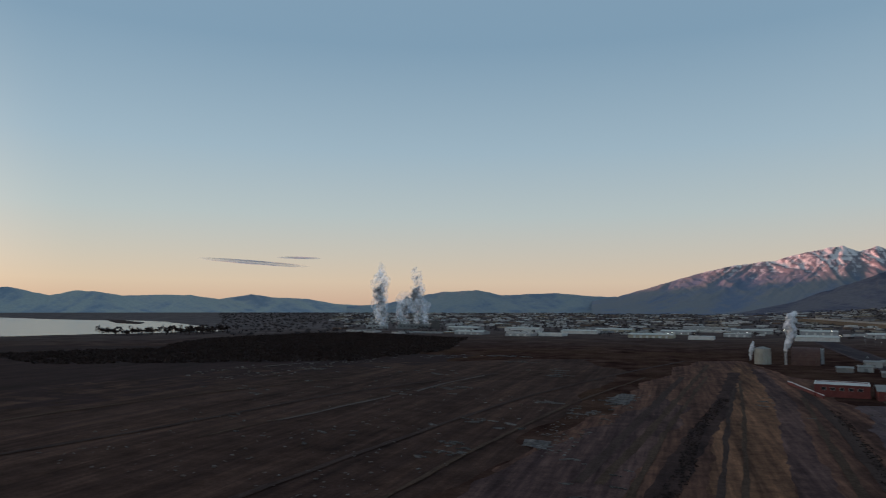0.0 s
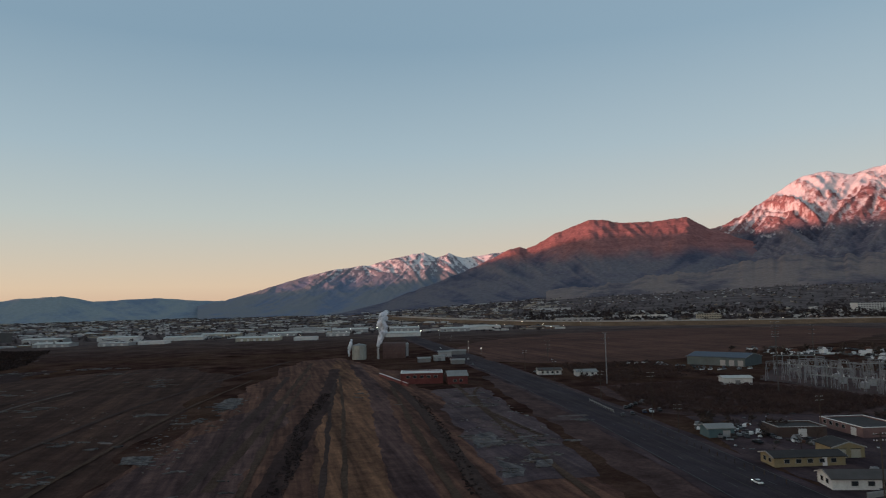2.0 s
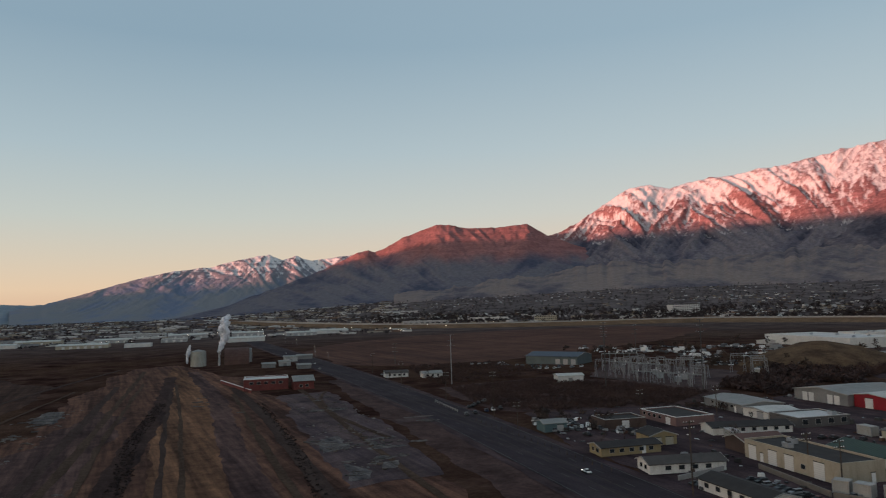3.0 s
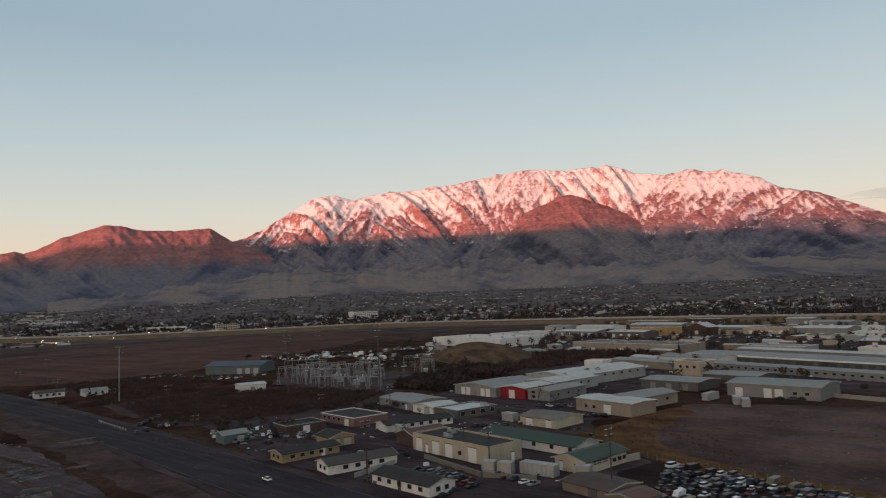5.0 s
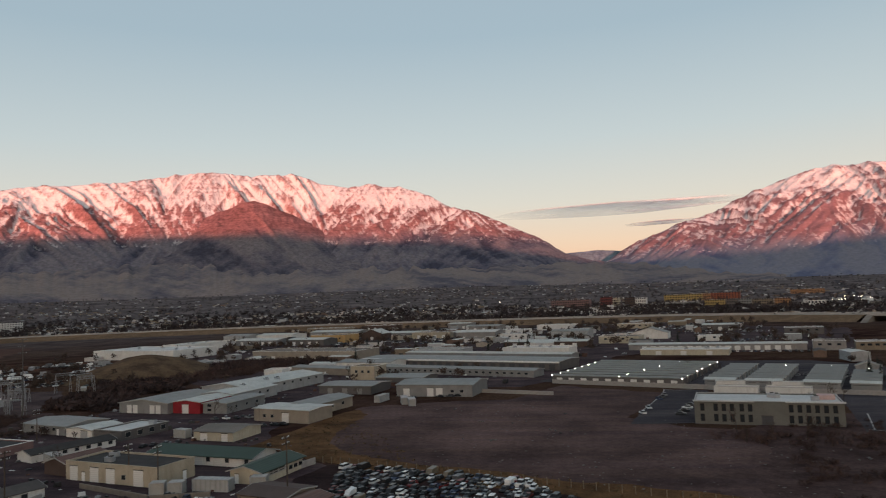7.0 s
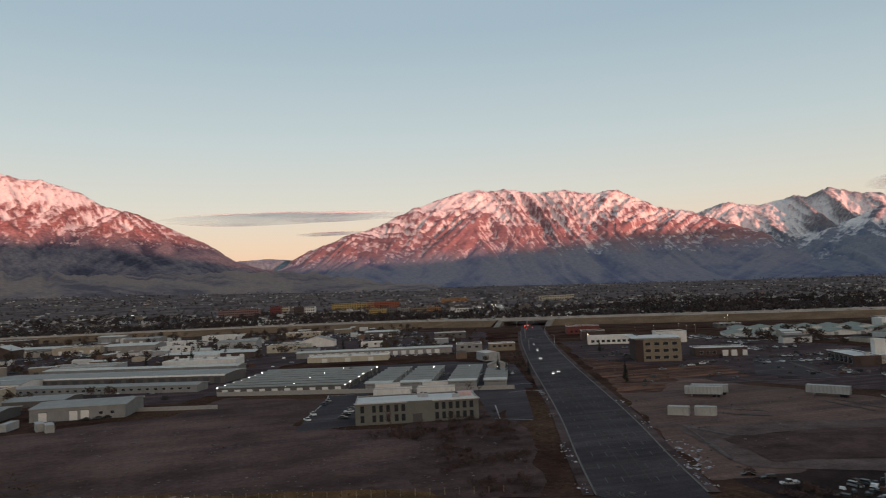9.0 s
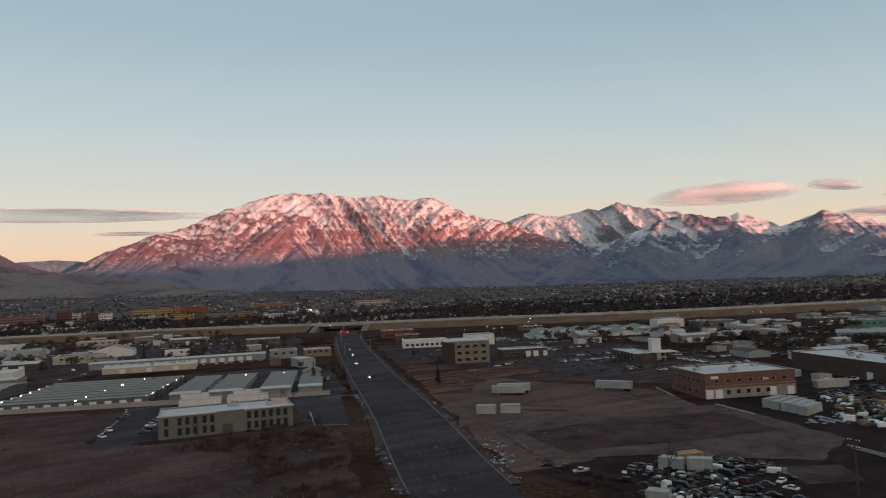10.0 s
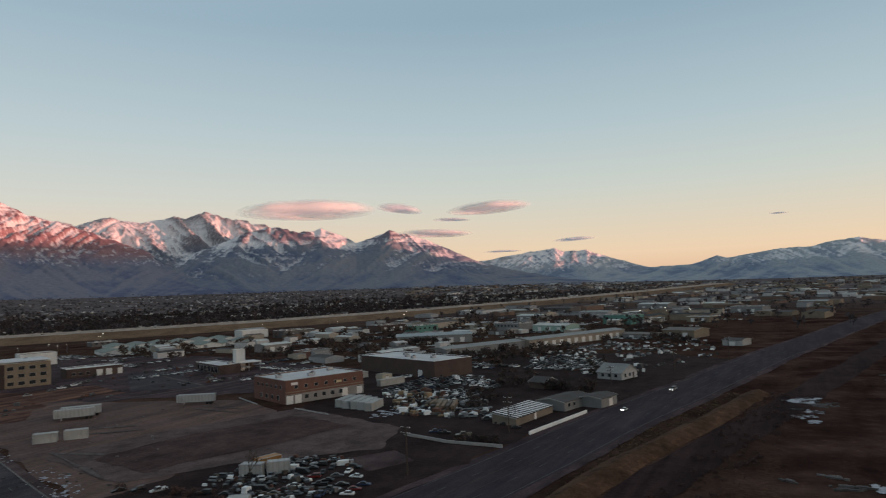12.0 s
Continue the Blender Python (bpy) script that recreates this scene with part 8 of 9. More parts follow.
def far_houses(name, label, x, y, L, D, H, rise, wall_p, roof_p):
    n = len(x)
    z = ground_z(x, y)
    a = rng.choice([0, math.pi / 2], n) + np.radians(-14 + rng.normal(0, 7, n))
    ca, sa = np.cos(a), np.sin(a)
    lx = np.stack([-L / 2, L / 2, L / 2, -L / 2, -L / 2, L / 2, L / 2, -L / 2, -L / 2, L / 2], 1)
    ly = np.stack([-D / 2, -D / 2, D / 2, D / 2, -D / 2, -D / 2, D / 2, D / 2, 0 * D, 0 * D], 1)
    lz = np.stack([0 * H - 2] * 4 + [H] * 4 + [H + rise] * 2, 1)
    V = np.stack([x[:, None] + lx * ca[:, None] - ly * sa[:, None], y[:, None] + lx * sa[:, None] + ly * ca[:, None], z[:, None] + lz], -1).reshape(-1, 3)
    faces, mats = [], []
    wi, ri = rng.choice(len(WALL_SET), n, p=wall_p), rng.choice(len(ROOF_SET), n, p=roof_p)
    for k in range(n):
        o = 10 * k
        faces += [(o, o + 1, o + 5, o + 4), (o + 1, o + 2, o + 6, o + 9, o + 5), (o + 2, o + 3, o + 7, o + 6), (o + 3, o, o + 4, o + 8, o + 7), (o + 4, o + 5, o + 9, o + 8), (o + 6, o + 7, o + 8, o + 9)]
        mats += [wi[k]] * 4 + [len(WALL_SET) + ri[k]] * 2
    me = bpy.data.meshes.new(name)
    me.from_pydata(V.tolist(), [], faces)
    for m in WALL_SET + ROOF_SET:
        me.materials.append(m)
    me.polygons.foreach_set("material_index", mats)
    me.update()
    return tagged(new(name, me), label, "houses", kind="stuff")


def twig_mass(name, label, x, y, h, w, mat, quads=9, slim=1.0, category="trees", lift=0.35, fine=1.0):
    """Many bare crowns: each is a loose cluster of small ragged leaves and twig fans over a thin stem."""
    n = len(x)
    z = ground_z(x, y)
    q = rng.normal(0, 1, (n, quads, 3))
    q /= np.linalg.norm(q, axis=2)[..., None]
    q *= rng.uniform(0.35, 1.0, (n, quads, 1))
    c = np.stack([x[:, None] + q[..., 0] * w[:, None] / 2, y[:, None] + q[..., 1] * w[:, None] / 2, z[:, None] + h[:, None] * (lift + 0.32 + q[..., 2] * 0.32)], -1)
    d1 = rng.normal(0, 1, (n, quads, 3))
    d1 /= np.linalg.norm(d1, axis=2)[..., None]
    d2 = np.cross(d1, rng.normal(0, 1, (n, quads, 3)))
    d2 /= np.linalg.norm(d2, axis=2)[..., None]
    s = (w[:, None, None] * rng.uniform(0.16, 0.34, (n, quads, 1))) * fine
    P = np.stack([c - d1 * s * slim, c - d2 * s * 0.6, c + d1 * s * slim * 0.9, c + d2 * s * 0.7], 2).reshape(-1, 3)
    F = np.arange(n * quads * 4).reshape(-1, 4)
    stem = np.stack([np.stack([x - 0.15 * w * 0.3, y, z - 0.5], -1), np.stack([x + 0.15 * w * 0.3, y, z - 0.5], -1), np.stack([x, y, z + h * 0.8], -1)], 1).reshape(-1, 3)
    base = len(P)
    T = base + np.arange(n * 3).reshape(-1, 3)
    me = bpy.data.meshes.new(name)
    me.from_pydata(np.concatenate([P, stem]).tolist(), [], F.tolist() + T.tolist())
    me.materials.append(mat)
    me.update()
    return tagged(new(name, me), label, category, kind="stuff")


# houses on the benches east of the freeway
x, y = polar(9000, 14, 172, 800, 2800, 1.5)
e = east_of_freeway(x, y)
keep = (e > 55) & (fbm(x / 160, y / 160, 3, 301) > 0.47)
x, y = x[keep][:3900], y[keep][:3900]
n = len(x)
near = np.clip(1.0 - np.hypot(x, y) / 2600 * 0.65, 0.34, 0.8)
far_houses("far_houses", "hundreds of small houses on the slope below the mountains", x, y, rng.uniform(9, 17, n) * near, rng.uniform(7, 11, n) * near, rng.uniform(2.6, 4.6, n) * near, rng.uniform(1.0, 2.2, n) * near, [0.30, 0.14, 0.18, 0.18, 0.20], [0.44, 0.28, 0.06, 0.06, 0.16])
x, y = polar(2600, 20, 172, 780, 1650, 1.0)
e = east_of_freeway(x, y)
keep = (e > 55) & (e < 700)
x, y = x[keep][:900], y[keep][:900]
n = len(x)
far_houses("town_houses", "pale houses and shops along the near edge of the town", x, y, rng.uniform(8, 20, n), rng.uniform(7, 11, n), rng.uniform(3.0, 5.0, n), rng.uniform(1.0, 1.8, n), [0.55, 0.2, 0.1, 0.1, 0.05], [0.35, 0.3, 0.1, 0.15, 0.1])
# pale halls towards the north and the south end of the valley
x, y = polar(1900, -27, 24, 1100, 4200, 0.9)
keep = (np.hypot(x + 480, y - 1260) > 120) & (np.hypot(x - 420, y - 1350) > 60)
x, y = x[keep][:1200], y[keep][:1200]
n = len(x)
far_houses("far_warehouses_north", "pale warehouses spread over the flat valley floor", x, y, rng.uniform(12, 50, n), rng.uniform(8, 24, n), rng.uniform(1.8, 3.6, n), rng.uniform(0.3, 0.9, n), [0.42, 0.2, 0.13, 0.15, 0.10], [0.22, 0.26, 0.12, 0.32, 0.08])
x, y = polar(400, 150, 186, 640, 3200, 0.9)
keep = east_of_freeway(x, y) < -60
keep |= east_of_freeway(x, y) > 60
x, y = x[keep], y[keep]
keep = x > -60 - (-y - 600) * 0.25
x, y = x[keep], y[keep]
n = len(x)
far_houses("far_warehouses_south", "pale sheds and halls along the highway to the south", x, y, rng.uniform(14, 46, n), rng.uniform(10, 24, n), rng.uniform(2.8, 5.5, n), rng.uniform(0.5, 1.5, n), [0.14, 0.16, 0.2, 0.25, 0.25], [0.25, 0.3, 0.2, 0.15, 0.1])
# small sheds between the mid-distance warehouses
x = np.concatenate([rng.uniform(310, 860, 130), rng.uniform(90, 420, 70)])
y = np.concatenate([rng.uniform(-140, 410, 130), rng.uniform(-640, -310, 70)])
keep = (east_of_freeway(x, y) < -70) & ~((x < 430) & (y > 180)) & ~((x < 480) & (y > -115) & (y < 130)) & ~((x > 90) & (x < 190) & (y < -330) & (y > -490))
x, y = x[keep], y[keep]
n = len(x)
far_houses("yard_sheds", "small sheds and stores scattered in the industrial yards", x, y, rng.uniform(6, 20, n), rng.uniform(5, 12, n), rng.uniform(2.6, 4.6, n), rng.uniform(0.4, 1.2, n), [0.4, 0.2, 0.1, 0.2, 0.1], [0.15, 0.25, 0.15, 0.4, 0.05])


def small_cars(name, label, x, y, ang, share=(0.15, 0.16, 0.38, 0.26, 0.05)):
    """Parked cars too small to pick apart: body, sloped cabin."""
    n = len(x)
    z = ground_z(x, y) + 0.1
    ca, sa = np.cos(ang), np.sin(ang)
    lx = 0.76 * np.array([-2.2, 2.2, 2.2, -2.2, -2.2, 2.2, 2.2, -2.2, -1.7, 1.0, 1.0, -1.7, -1.1, 0.4, 0.4, -1.1])
    ly = 0.76 * np.array([-0.9, -0.9, 0.9, 0.9, -0.9, -0.9, 0.9, 0.9, -0.82, -0.82, 0.82, 0.82, -0.66, -0.66, 0.66, 0.66])
    lz = 0.76 * np.array([0.25] * 4 + [0.9] * 4 + [0.9] * 4 + [1.5] * 4)
    V = np.stack([x[:, None] + lx * ca[:, None] - ly * sa[:, None], y[:, None] + lx * sa[:, None] + ly * ca[:, None], z[:, None] + lz + 0 * ca[:, None]], -1).reshape(-1, 3)
    faces, mats = [], []
    mi = rng.choice(5, n, p=share)
    for k in range(n):
        o = 16 * k
        for b0 in (o, o + 8):
            faces += [(b0, b0 + 1, b0 + 5, b0 + 4), (b0 + 1, b0 + 2, b0 + 6, b0 + 5), (b0 + 2, b0 + 3, b0 + 7, b0 + 6), (b0 + 3, b0, b0 + 4, b0 + 7), (b0 + 4, b0 + 5, b0 + 6, b0 + 7)]
        mats += [mi[k]] * 5 + [5] * 4 + [mi[k]]
    me = bpy.data.meshes.new(name)
    me.from_pydata(V.tolist(), [], faces)
    for m in (paint("white", COLOURS["white"]), paint("silver", COLOURS["silver"]), paint("black", COLOURS["black"]), paint("grey", COLOURS["grey"]), paint("blue", COLOURS["blue"]), CAR_GLASS):
        me.materials.append(m)
    me.polygons.foreach_set("material_index", mats)
    me.update()
    return tagged(new(name, me), label, "cars", kind="stuff")


xs, ys, as_ = [], [], []
for _ in range(380):
    if rng.rand() < 0.6:
        cx, cy = rng.uniform(310, 860), rng.uniform(-150, 410)
    elif rng.rand() < 0.75:
        cx, cy = rng.uniform(60, 430), rng.uniform(-640, -270)
    else:
        cx, cy = rng.uniform(-20, 330), rng.uniform(-1000, -600)
    if (cx < 480 and -115 < cy < 130) or abs(cx + (cy + 206) * 2.9 - 500) < 60:
        continue
    a = math.radians(-14 + rng.choice([0, 90]))
    m = rng.randint(5, 16)
    for k in range(m):
        xs.append(cx + math.cos(a) * 3.1 * k + rng.normal(0, 0.4))
        ys.append(cy + math.sin(a) * 3.1 * k + rng.normal(0, 0.4))
        as_.append(a + math.pi / 2 + rng.normal(0, 0.12))
x, y, a = np.array(xs), np.array(ys), np.array(as_)
keep = east_of_freeway(x, y) < -60
small_cars("far_parked_cars", "rows of parked cars in the distant yards", x[keep], y[keep], a[keep], (0.30, 0.22, 0.24, 0.20, 0.04))
fc_ = np.array(FAR_CARS)
small_cars("distant_wrecks", "wrecked and parked cars packed in distant yards", fc_[:, 0], fc_[:, 1], fc_[:, 2])
# a few vehicles on the freeway
k = rng.randint(30, len(fw_c) - 30, 90)
off = rng.choice([-16, -12, -8, 8, 12, 16], 90)
fx, fy = fw_c[k, 0] + fw_n[k, 0] * off, fw_c[k, 1] + fw_n[k, 1] * off
tang = np.arctan2(fw_n[k, 0], -fw_n[k, 1])
fc = small_cars("freeway_traffic", "cars and vans on the freeway", fx, fy, tang)
fc.location.z = 6.1

# trees
FAR_TWIG = plain("far_bare_crowns", (0.062, 0.049, 0.050), 0.95, 0.4, 0.02, 0.3)
x, y = polar(24000, 12, 178, 760, 2900, 1.5)
e = east_of_freeway(x, y)
keep = (e > 50) & (fbm(x / 110, y / 110, 3, 401) > 0.36)
x, y = x[keep][:10000], y[keep][:10000]
n = len(x)
twig_mass("far_trees", "bare brown trees among the houses of the town", x, y, rng.uniform(6, 12, n) * np.clip(1.25 - np.hypot(x, y) / 2600 * 0.7, 0.45, 1), rng.uniform(6, 12, n) * np.clip(1.25 - np.hypot(x, y) / 2600 * 0.7, 0.45, 1), FAR_TWIG, 12, 1.3, fine=0.7)
x, y = polar(13000, 20, 176, 760, 1700, 1.0)
e = east_of_freeway(x, y)
keep = (e > 45) & (e < 620) & (fbm(x / 90, y / 90, 3, 411) > 0.42)
x, y = x[keep][:3300], y[keep][:3300]
n = len(x)
twig_mass("town_trees", "tall dark bare trees along the near edge of the town", x, y, rng.uniform(7, 13, n), rng.uniform(6, 11, n), plain("dark_bare_crowns", (0.040, 0.029, 0.027), 0.95, 0.4, 0.02, 0.3), 16, 1.6, fine=0.6)
x, y = polar(2600, 14, 178, 760, 2900, 0.9)
keep = (east_of_freeway(x, y) > 50)
x, y = x[keep][:1100], y[keep][:1100]
n = len(x)
twig_mass("far_evergreens", "dark evergreen trees in the town", x, y, rng.uniform(7, 14, n), rng.uniform(3.5, 6, n), NEEDLE, 12, lift=0.1)
x, y = polar(6500, -36, 22, 1000, 4000, 0.7)
keep = np.abs(east_of_freeway(x, y)) > 50
x, y = x[keep], y[keep]
n = len(x)
twig_mass("far_trees_north", "bare trees scattered over the valley floor", x, y, rng.uniform(2.5, 6, n), rng.uniform(4, 11, n), FAR_TWIG, 9, 1.3, fine=0.75)
x, y = polar(1500, 150, 188, 500, 3400, 0.8)
keep = (np.abs(east_of_freeway(x, y)) > 50) & (x > -60 - (-y - 500) * 0.25)
x, y = x[keep], y[keep]
n = len(x)
twig_mass("far_trees_south", "bare trees between the sheds to the south", x, y, rng.uniform(4, 10, n), rng.uniform(5, 10, n), FAR_TWIG, 9, 1.3, fine=0.75)


def in_area(n, poly, seed):
    p = np.array(poly, float)
    r = np.random.RandomState(seed)
    x, y = r.uniform(p[:, 0].min(), p[:, 0].max(), n * 3), r.uniform(p[:, 1].min(), p[:, 1].max(), n * 3)
    k = in_poly(x, y, poly)
    return x[k][:n], y[k][:n]


# wooded belt by the lake, brush round the substation, ditch and lots
x, y = in_area(5200, [(-470, 560), (-520, 640), (-560, 760), (-540, 960), (-480, 1010), (-255, 880), (-200, 620), (-230, 480), (-420, 380), (-560, 440)], 5)
n = len(x)
twig_mass("lakeside_woods", "dense dark bare woods by the lake", x, y, rng.uniform(0.6, 1.5, n), rng.uniform(5, 11, n), plain("dark_woods", (0.034, 0.0205, 0.017), 0.95, 0.3, 0.05, 1), 14, 1.6, lift=0.1, fine=0.55)
x, y = in_area(90, [(-790, 780), (-740, 960), (-690, 980), (-640, 900), (-720, 790)], 6)
n = len(x)
twig_mass("lakeside_trees", "tall bare trees on the lake shore", x, y, rng.uniform(7, 14, n), rng.uniform(7, 13, n), plain("dark_woods", (0.034, 0.0205, 0.017), 0.95, 0.3, 0.05, 1), 22, 1.6, fine=0.55)
BRUSH = plain("russet_brush", (0.072, 0.043, 0.036), 0.95, 0.35, 0.06, 2)
THICKET = plain("reddish_bare_thicket", (0.052, 0.033, 0.030), 0.95, 0.4, 0.05, 0.6)
for k, (poly, m, hh, label) in enumerate((
        ([(246, 226), (240, 192), (262, 196), (290, 210), (296, 194), (332, 214), (342, 262), (318, 262), (300, 240), (270, 236)], 900, (2.5, 5.5), "dense dark thicket of bare bushes below the earth mound"),
        ([(372, 222), (396, 208), (413, 190), (408, 158), (440, 170), (434, 240), (404, 250)], 420, (2.5, 5.5), "belt of bare reddish bushes before the warehouse"))):
    x, y = in_area(m, poly, 320 + k)
    n = len(x)
    twig_mass("thicket", label, x, y, rng.uniform(*hh, n), rng.uniform(3, 6, n), THICKET, 18, 1.6, "bushes", 0.05, 0.6)
for k, (poly, m, hh) in enumerate((([(135, 250), (150, 300), (206, 306), (224, 262), (228, 215), (190, 198), (150, 212), (136, 228)], 2400, (0.9, 2.4)), ([(330, 205), (290, 215), (340, 240), (420, 250), (440, 215), (400, 180)], 420, (2, 5)), ([(420, 190), (520, 200), (540, 235), (440, 250)], 260, (2, 5)), ([(150, 320), (180, 430), (240, 420), (230, 330)], 900, (0.8, 2.2)), ([(178, -58), (186, -34), (196, -32), (196, -70), (182, -72)], 60, (1.0, 3.0)), ([(86, -110), (126, -102), (124, -98), (90, -98)], 50, (0.8, 2)), ([(26, -60), (14, -60), (-12, -255), (4, -255)], 300, (0.5, 1.6)))):
    x, y = in_area(m, poly, 20 + k)
    n = len(x)
    twig_mass("brush", "dense russet winter brush", x, y, rng.uniform(*hh, n), rng.uniform(*hh, n) * 1.3, BRUSH, 44, 6.0, "brush", 0.1, 0.17)
for k, (poly, m) in enumerate((([(20.6, 336.2), (12.0, 282.5), (6.0, 247.1), (2.6, 214.4), (1.6, 190.9), (-1.3, 171.3), (-3.7, 156.7), (0.7, 156.7), (3.1, 171.3), (6.0, 190.9), (7.0, 214.4), (10.4, 247.1), (16.4, 282.5), (25.0, 336.2)], 1500), ([(58.7, 307.7), (52.7, 246.4), (48.8, 207.7), (42.9, 169.3), (39.1, 142.8), (42.3, 142.8), (46.1, 169.3), (52.0, 207.7), (55.9, 246.4), (61.9, 307.7)], 900))):
    x, y = in_area(m, poly, 70 + k)
    n = len(x)
    twig_mass("brush", "dark dead weeds along the ditch", x, y, rng.uniform(0.2, 0.8, n), rng.uniform(0.5, 1.2, n), plain("dead_weeds", (0.030, 0.021, 0.019), 0.95, 0.35, 0.06, 2), 26, 4.0, "brush", 0.1, 0.25)
x, y = in_area(420, [(222, -52), (200, -48), (180, -50), (156, -42), (128, -44), (124, -54), (160, -68), (200, -78), (228, -84)], 91)
keep = fbm(x / 12, y / 12, 2, 77) > 0.46
x, y = x[keep], y[keep]
n = len(x)
twig_mass("brush", "dark leafless scrub before the office block", x, y, rng.uniform(0.6, 2.4, n), rng.uniform(1.0, 2.8, n), BRUSH, 44, 6.0, "brush", 0.1, 0.17)
x = np.concatenate([rng.uniform(310, 880, 1050), rng.uniform(60, 450, 380)])
y = np.concatenate([rng.uniform(-190, 430, 1050), rng.uniform(-680, -300, 380)])
keep = (np.abs(east_of_freeway(x, y)) > 50) & ~((x < 470) & (y > -120) & (y < 60)) & (fbm(x / 50, y / 50, 3, 78) > 0.47) & (np.abs((x - 347) * 0.33 + (y + 153)) > 16)
x, y = x[keep], y[keep]
n = len(x)
twig_mass("yard_trees", "bare trees standing between the warehouses", x, y, rng.uniform(4, 9, n), rng.uniform(3.5, 7, n), TWIG, 40, 2.4, "trees", 0.25, 0.4)
DARK_TWIG = plain("dark_yard_crowns", (0.06, 0.043, 0.037), 0.95, 0.35, 0.05, 1)
for k, (poly, m, hh) in enumerate((
        ([(72, -165), (62, -167), (58, -163), (72, -162.5)], 34, (1.2, 2.4)),
        ([(112, -296), (92, -282), (86, -246), (104, -256)], 15, (2.0, 4.5)),
        ([(104, -246), (88, -238), (82, -206), (92, -204)], 22, (1.5, 4.0)),
        ([(76, -250), (60, -258), (58, -246), (70, -240)], 16, (2.5, 5.5)),
        ([(82, -352), (56, -300), (60, -268), (78, -300)], 18, (2.0, 4.5)),
        ([(175, -318), (128, -390), (104, -400), (120, -330), (160, -300)], 46, (3.0, 7.0)),
        ([(130, -520), (70, -560), (50, -430), (110, -420)], 46, (3.5, 7.0)),
        ([(250, -300), (330, -330), (300, -470), (190, -430)], 60, (3.5, 7.5)),
        ([(112, -196), (100, -192), (110, -220), (120, -215)], 12, (1.5, 3.0)),
        ([(140, 210), (126, 190), (136, 172), (150, 182), (152, 205)], 16, (2.0, 4.5)),
        ([(178, 168), (200, 164), (204, 174), (186, 196), (176, 190)], 16, (1.5, 4.0)),
        ([(350, 490), (300, 420), (360, 300), (440, 310), (460, 380)], 60, (2.0, 5.0)))):
    x, y = in_area(m, poly, 220 + k)
    n = len(x)
    h_ = rng.uniform(*hh, n)
    twig_mass("yard_trees", "dark leafless trees and shrubs among the yards", x, y, h_, h_ * rng.uniform(0.8, 1.3, n), DARK_TWIG, 46, 2.6, "trees", 0.18, 0.36)
# tussocks of dead grass on the straw-coloured strips
TUFT = plain("dead_tussock", (0.11, 0.072, 0.038), 0.95, 0.35, 0.05, 2)
for k, (poly, m) in enumerate((([(160, 38), (150, 4), (140, -28), (122, -46), (134, -6), (147, 30), (156, 56), (171, 78), (180, 92), (232, 84)], 900), ([(38, -90), (20, -178), (4, -255), (14, -255), (32, -178)], 700))):
    x, y = in_area(m, poly, 60 + k)
    n = len(x)
    twig_mass("grass_tussocks", "tussocks of dead straw-coloured grass", x, y, rng.uniform(0.3, 0.8, n), rng.uniform(0.5, 1.3, n), TUFT, 7, 2.0, "grass", 0.05, 0.6)


def scatter(name, label, x, y, size, flat, mats, seed, category="debris", lift=0.12, turn=None):
    """Loose things too small and many to pick apart: chunks, pallets, scrap, scraps of snow."""
    r = np.random.RandomState(seed)
    n = len(x)
    z = ground_z(x, y) + lift
    a = r.uniform(0, math.pi, n) if turn is None else np.radians(turn) + r.normal(0, 0.25, n)
    sx, sy = r.uniform(*size, n), r.uniform(*size, n) * r.uniform(0.35, 1.0, n)
    sz = np.minimum(sx, sy) * r.uniform(flat[0], flat[1], n)
    ca, sa = np.cos(a), np.sin(a)
    base = np.array([(-1, -1, 0), (1, -1, 0), (1, 1, 0), (-1, 1, 0), (-0.8, -0.85, 1), (0.85, -0.75, 1), (0.75, 0.85, 1), (-0.85, 0.8, 1)])
    lx = base[None, :, 0] * sx[:, None] / 2 * r.uniform(0.7, 1.2, (n, 8))
    ly = base[None, :, 1] * sy[:, None] / 2 * r.uniform(0.7, 1.2, (n, 8))
    V = np.stack([x[:, None] + lx * ca[:, None] - ly * sa[:, None], y[:, None] + lx * sa[:, None] + ly * ca[:, None], z[:, None] + base[None, :, 2] * sz[:, None]], -1).reshape(-1, 3)
    F = (np.arange(n)[:, None, None] * 8 + np.array([(0, 1, 5, 4), (1, 2, 6, 5), (2, 3, 7, 6), (3, 0, 4, 7), (4, 5, 6, 7)])[None]).reshape(-1, 4)
    me = bpy.data.meshes.new(name)
    me.from_pydata(V.tolist(), [], F.tolist())
    for m in mats:
        me.materials.append(m)
    me.polygons.foreach_set("material_index", np.repeat(r.randint(0, len(mats), n), 5).astype(np.int32))
    me.update()
    return tagged(new(name, me), label, category, kind="stuff")


SCRAP = [paint("black", COLOURS["black"]), paint("grey", COLOURS["grey"]), paint("silver", COLOURS["silver"]), paint("white", COLOURS["white"]), plain("rusty_scrap", (0.10, 0.05, 0.035), 0.85, 0.4, 0.6, 5), R_DARK, TRIM_DARK]
LUMBER = [plain("stacked_lumber", (0.26, 0.18, 0.11), 0.85, 0.3, 0.8, 5), plain("rusty_scrap", (0.10, 0.05, 0.035)), TRIM, TRIM_DARK]
RUBBLE = [plain("pale_rubble", (0.15, 0.135, 0.125), 0.9, 0.35, 0.5, 4), plain("brown_rubble", (0.10, 0.078, 0.066), 0.9, 0.35, 0.5, 4), plain("brown_rubble", (0.10, 0.078, 0.066))]
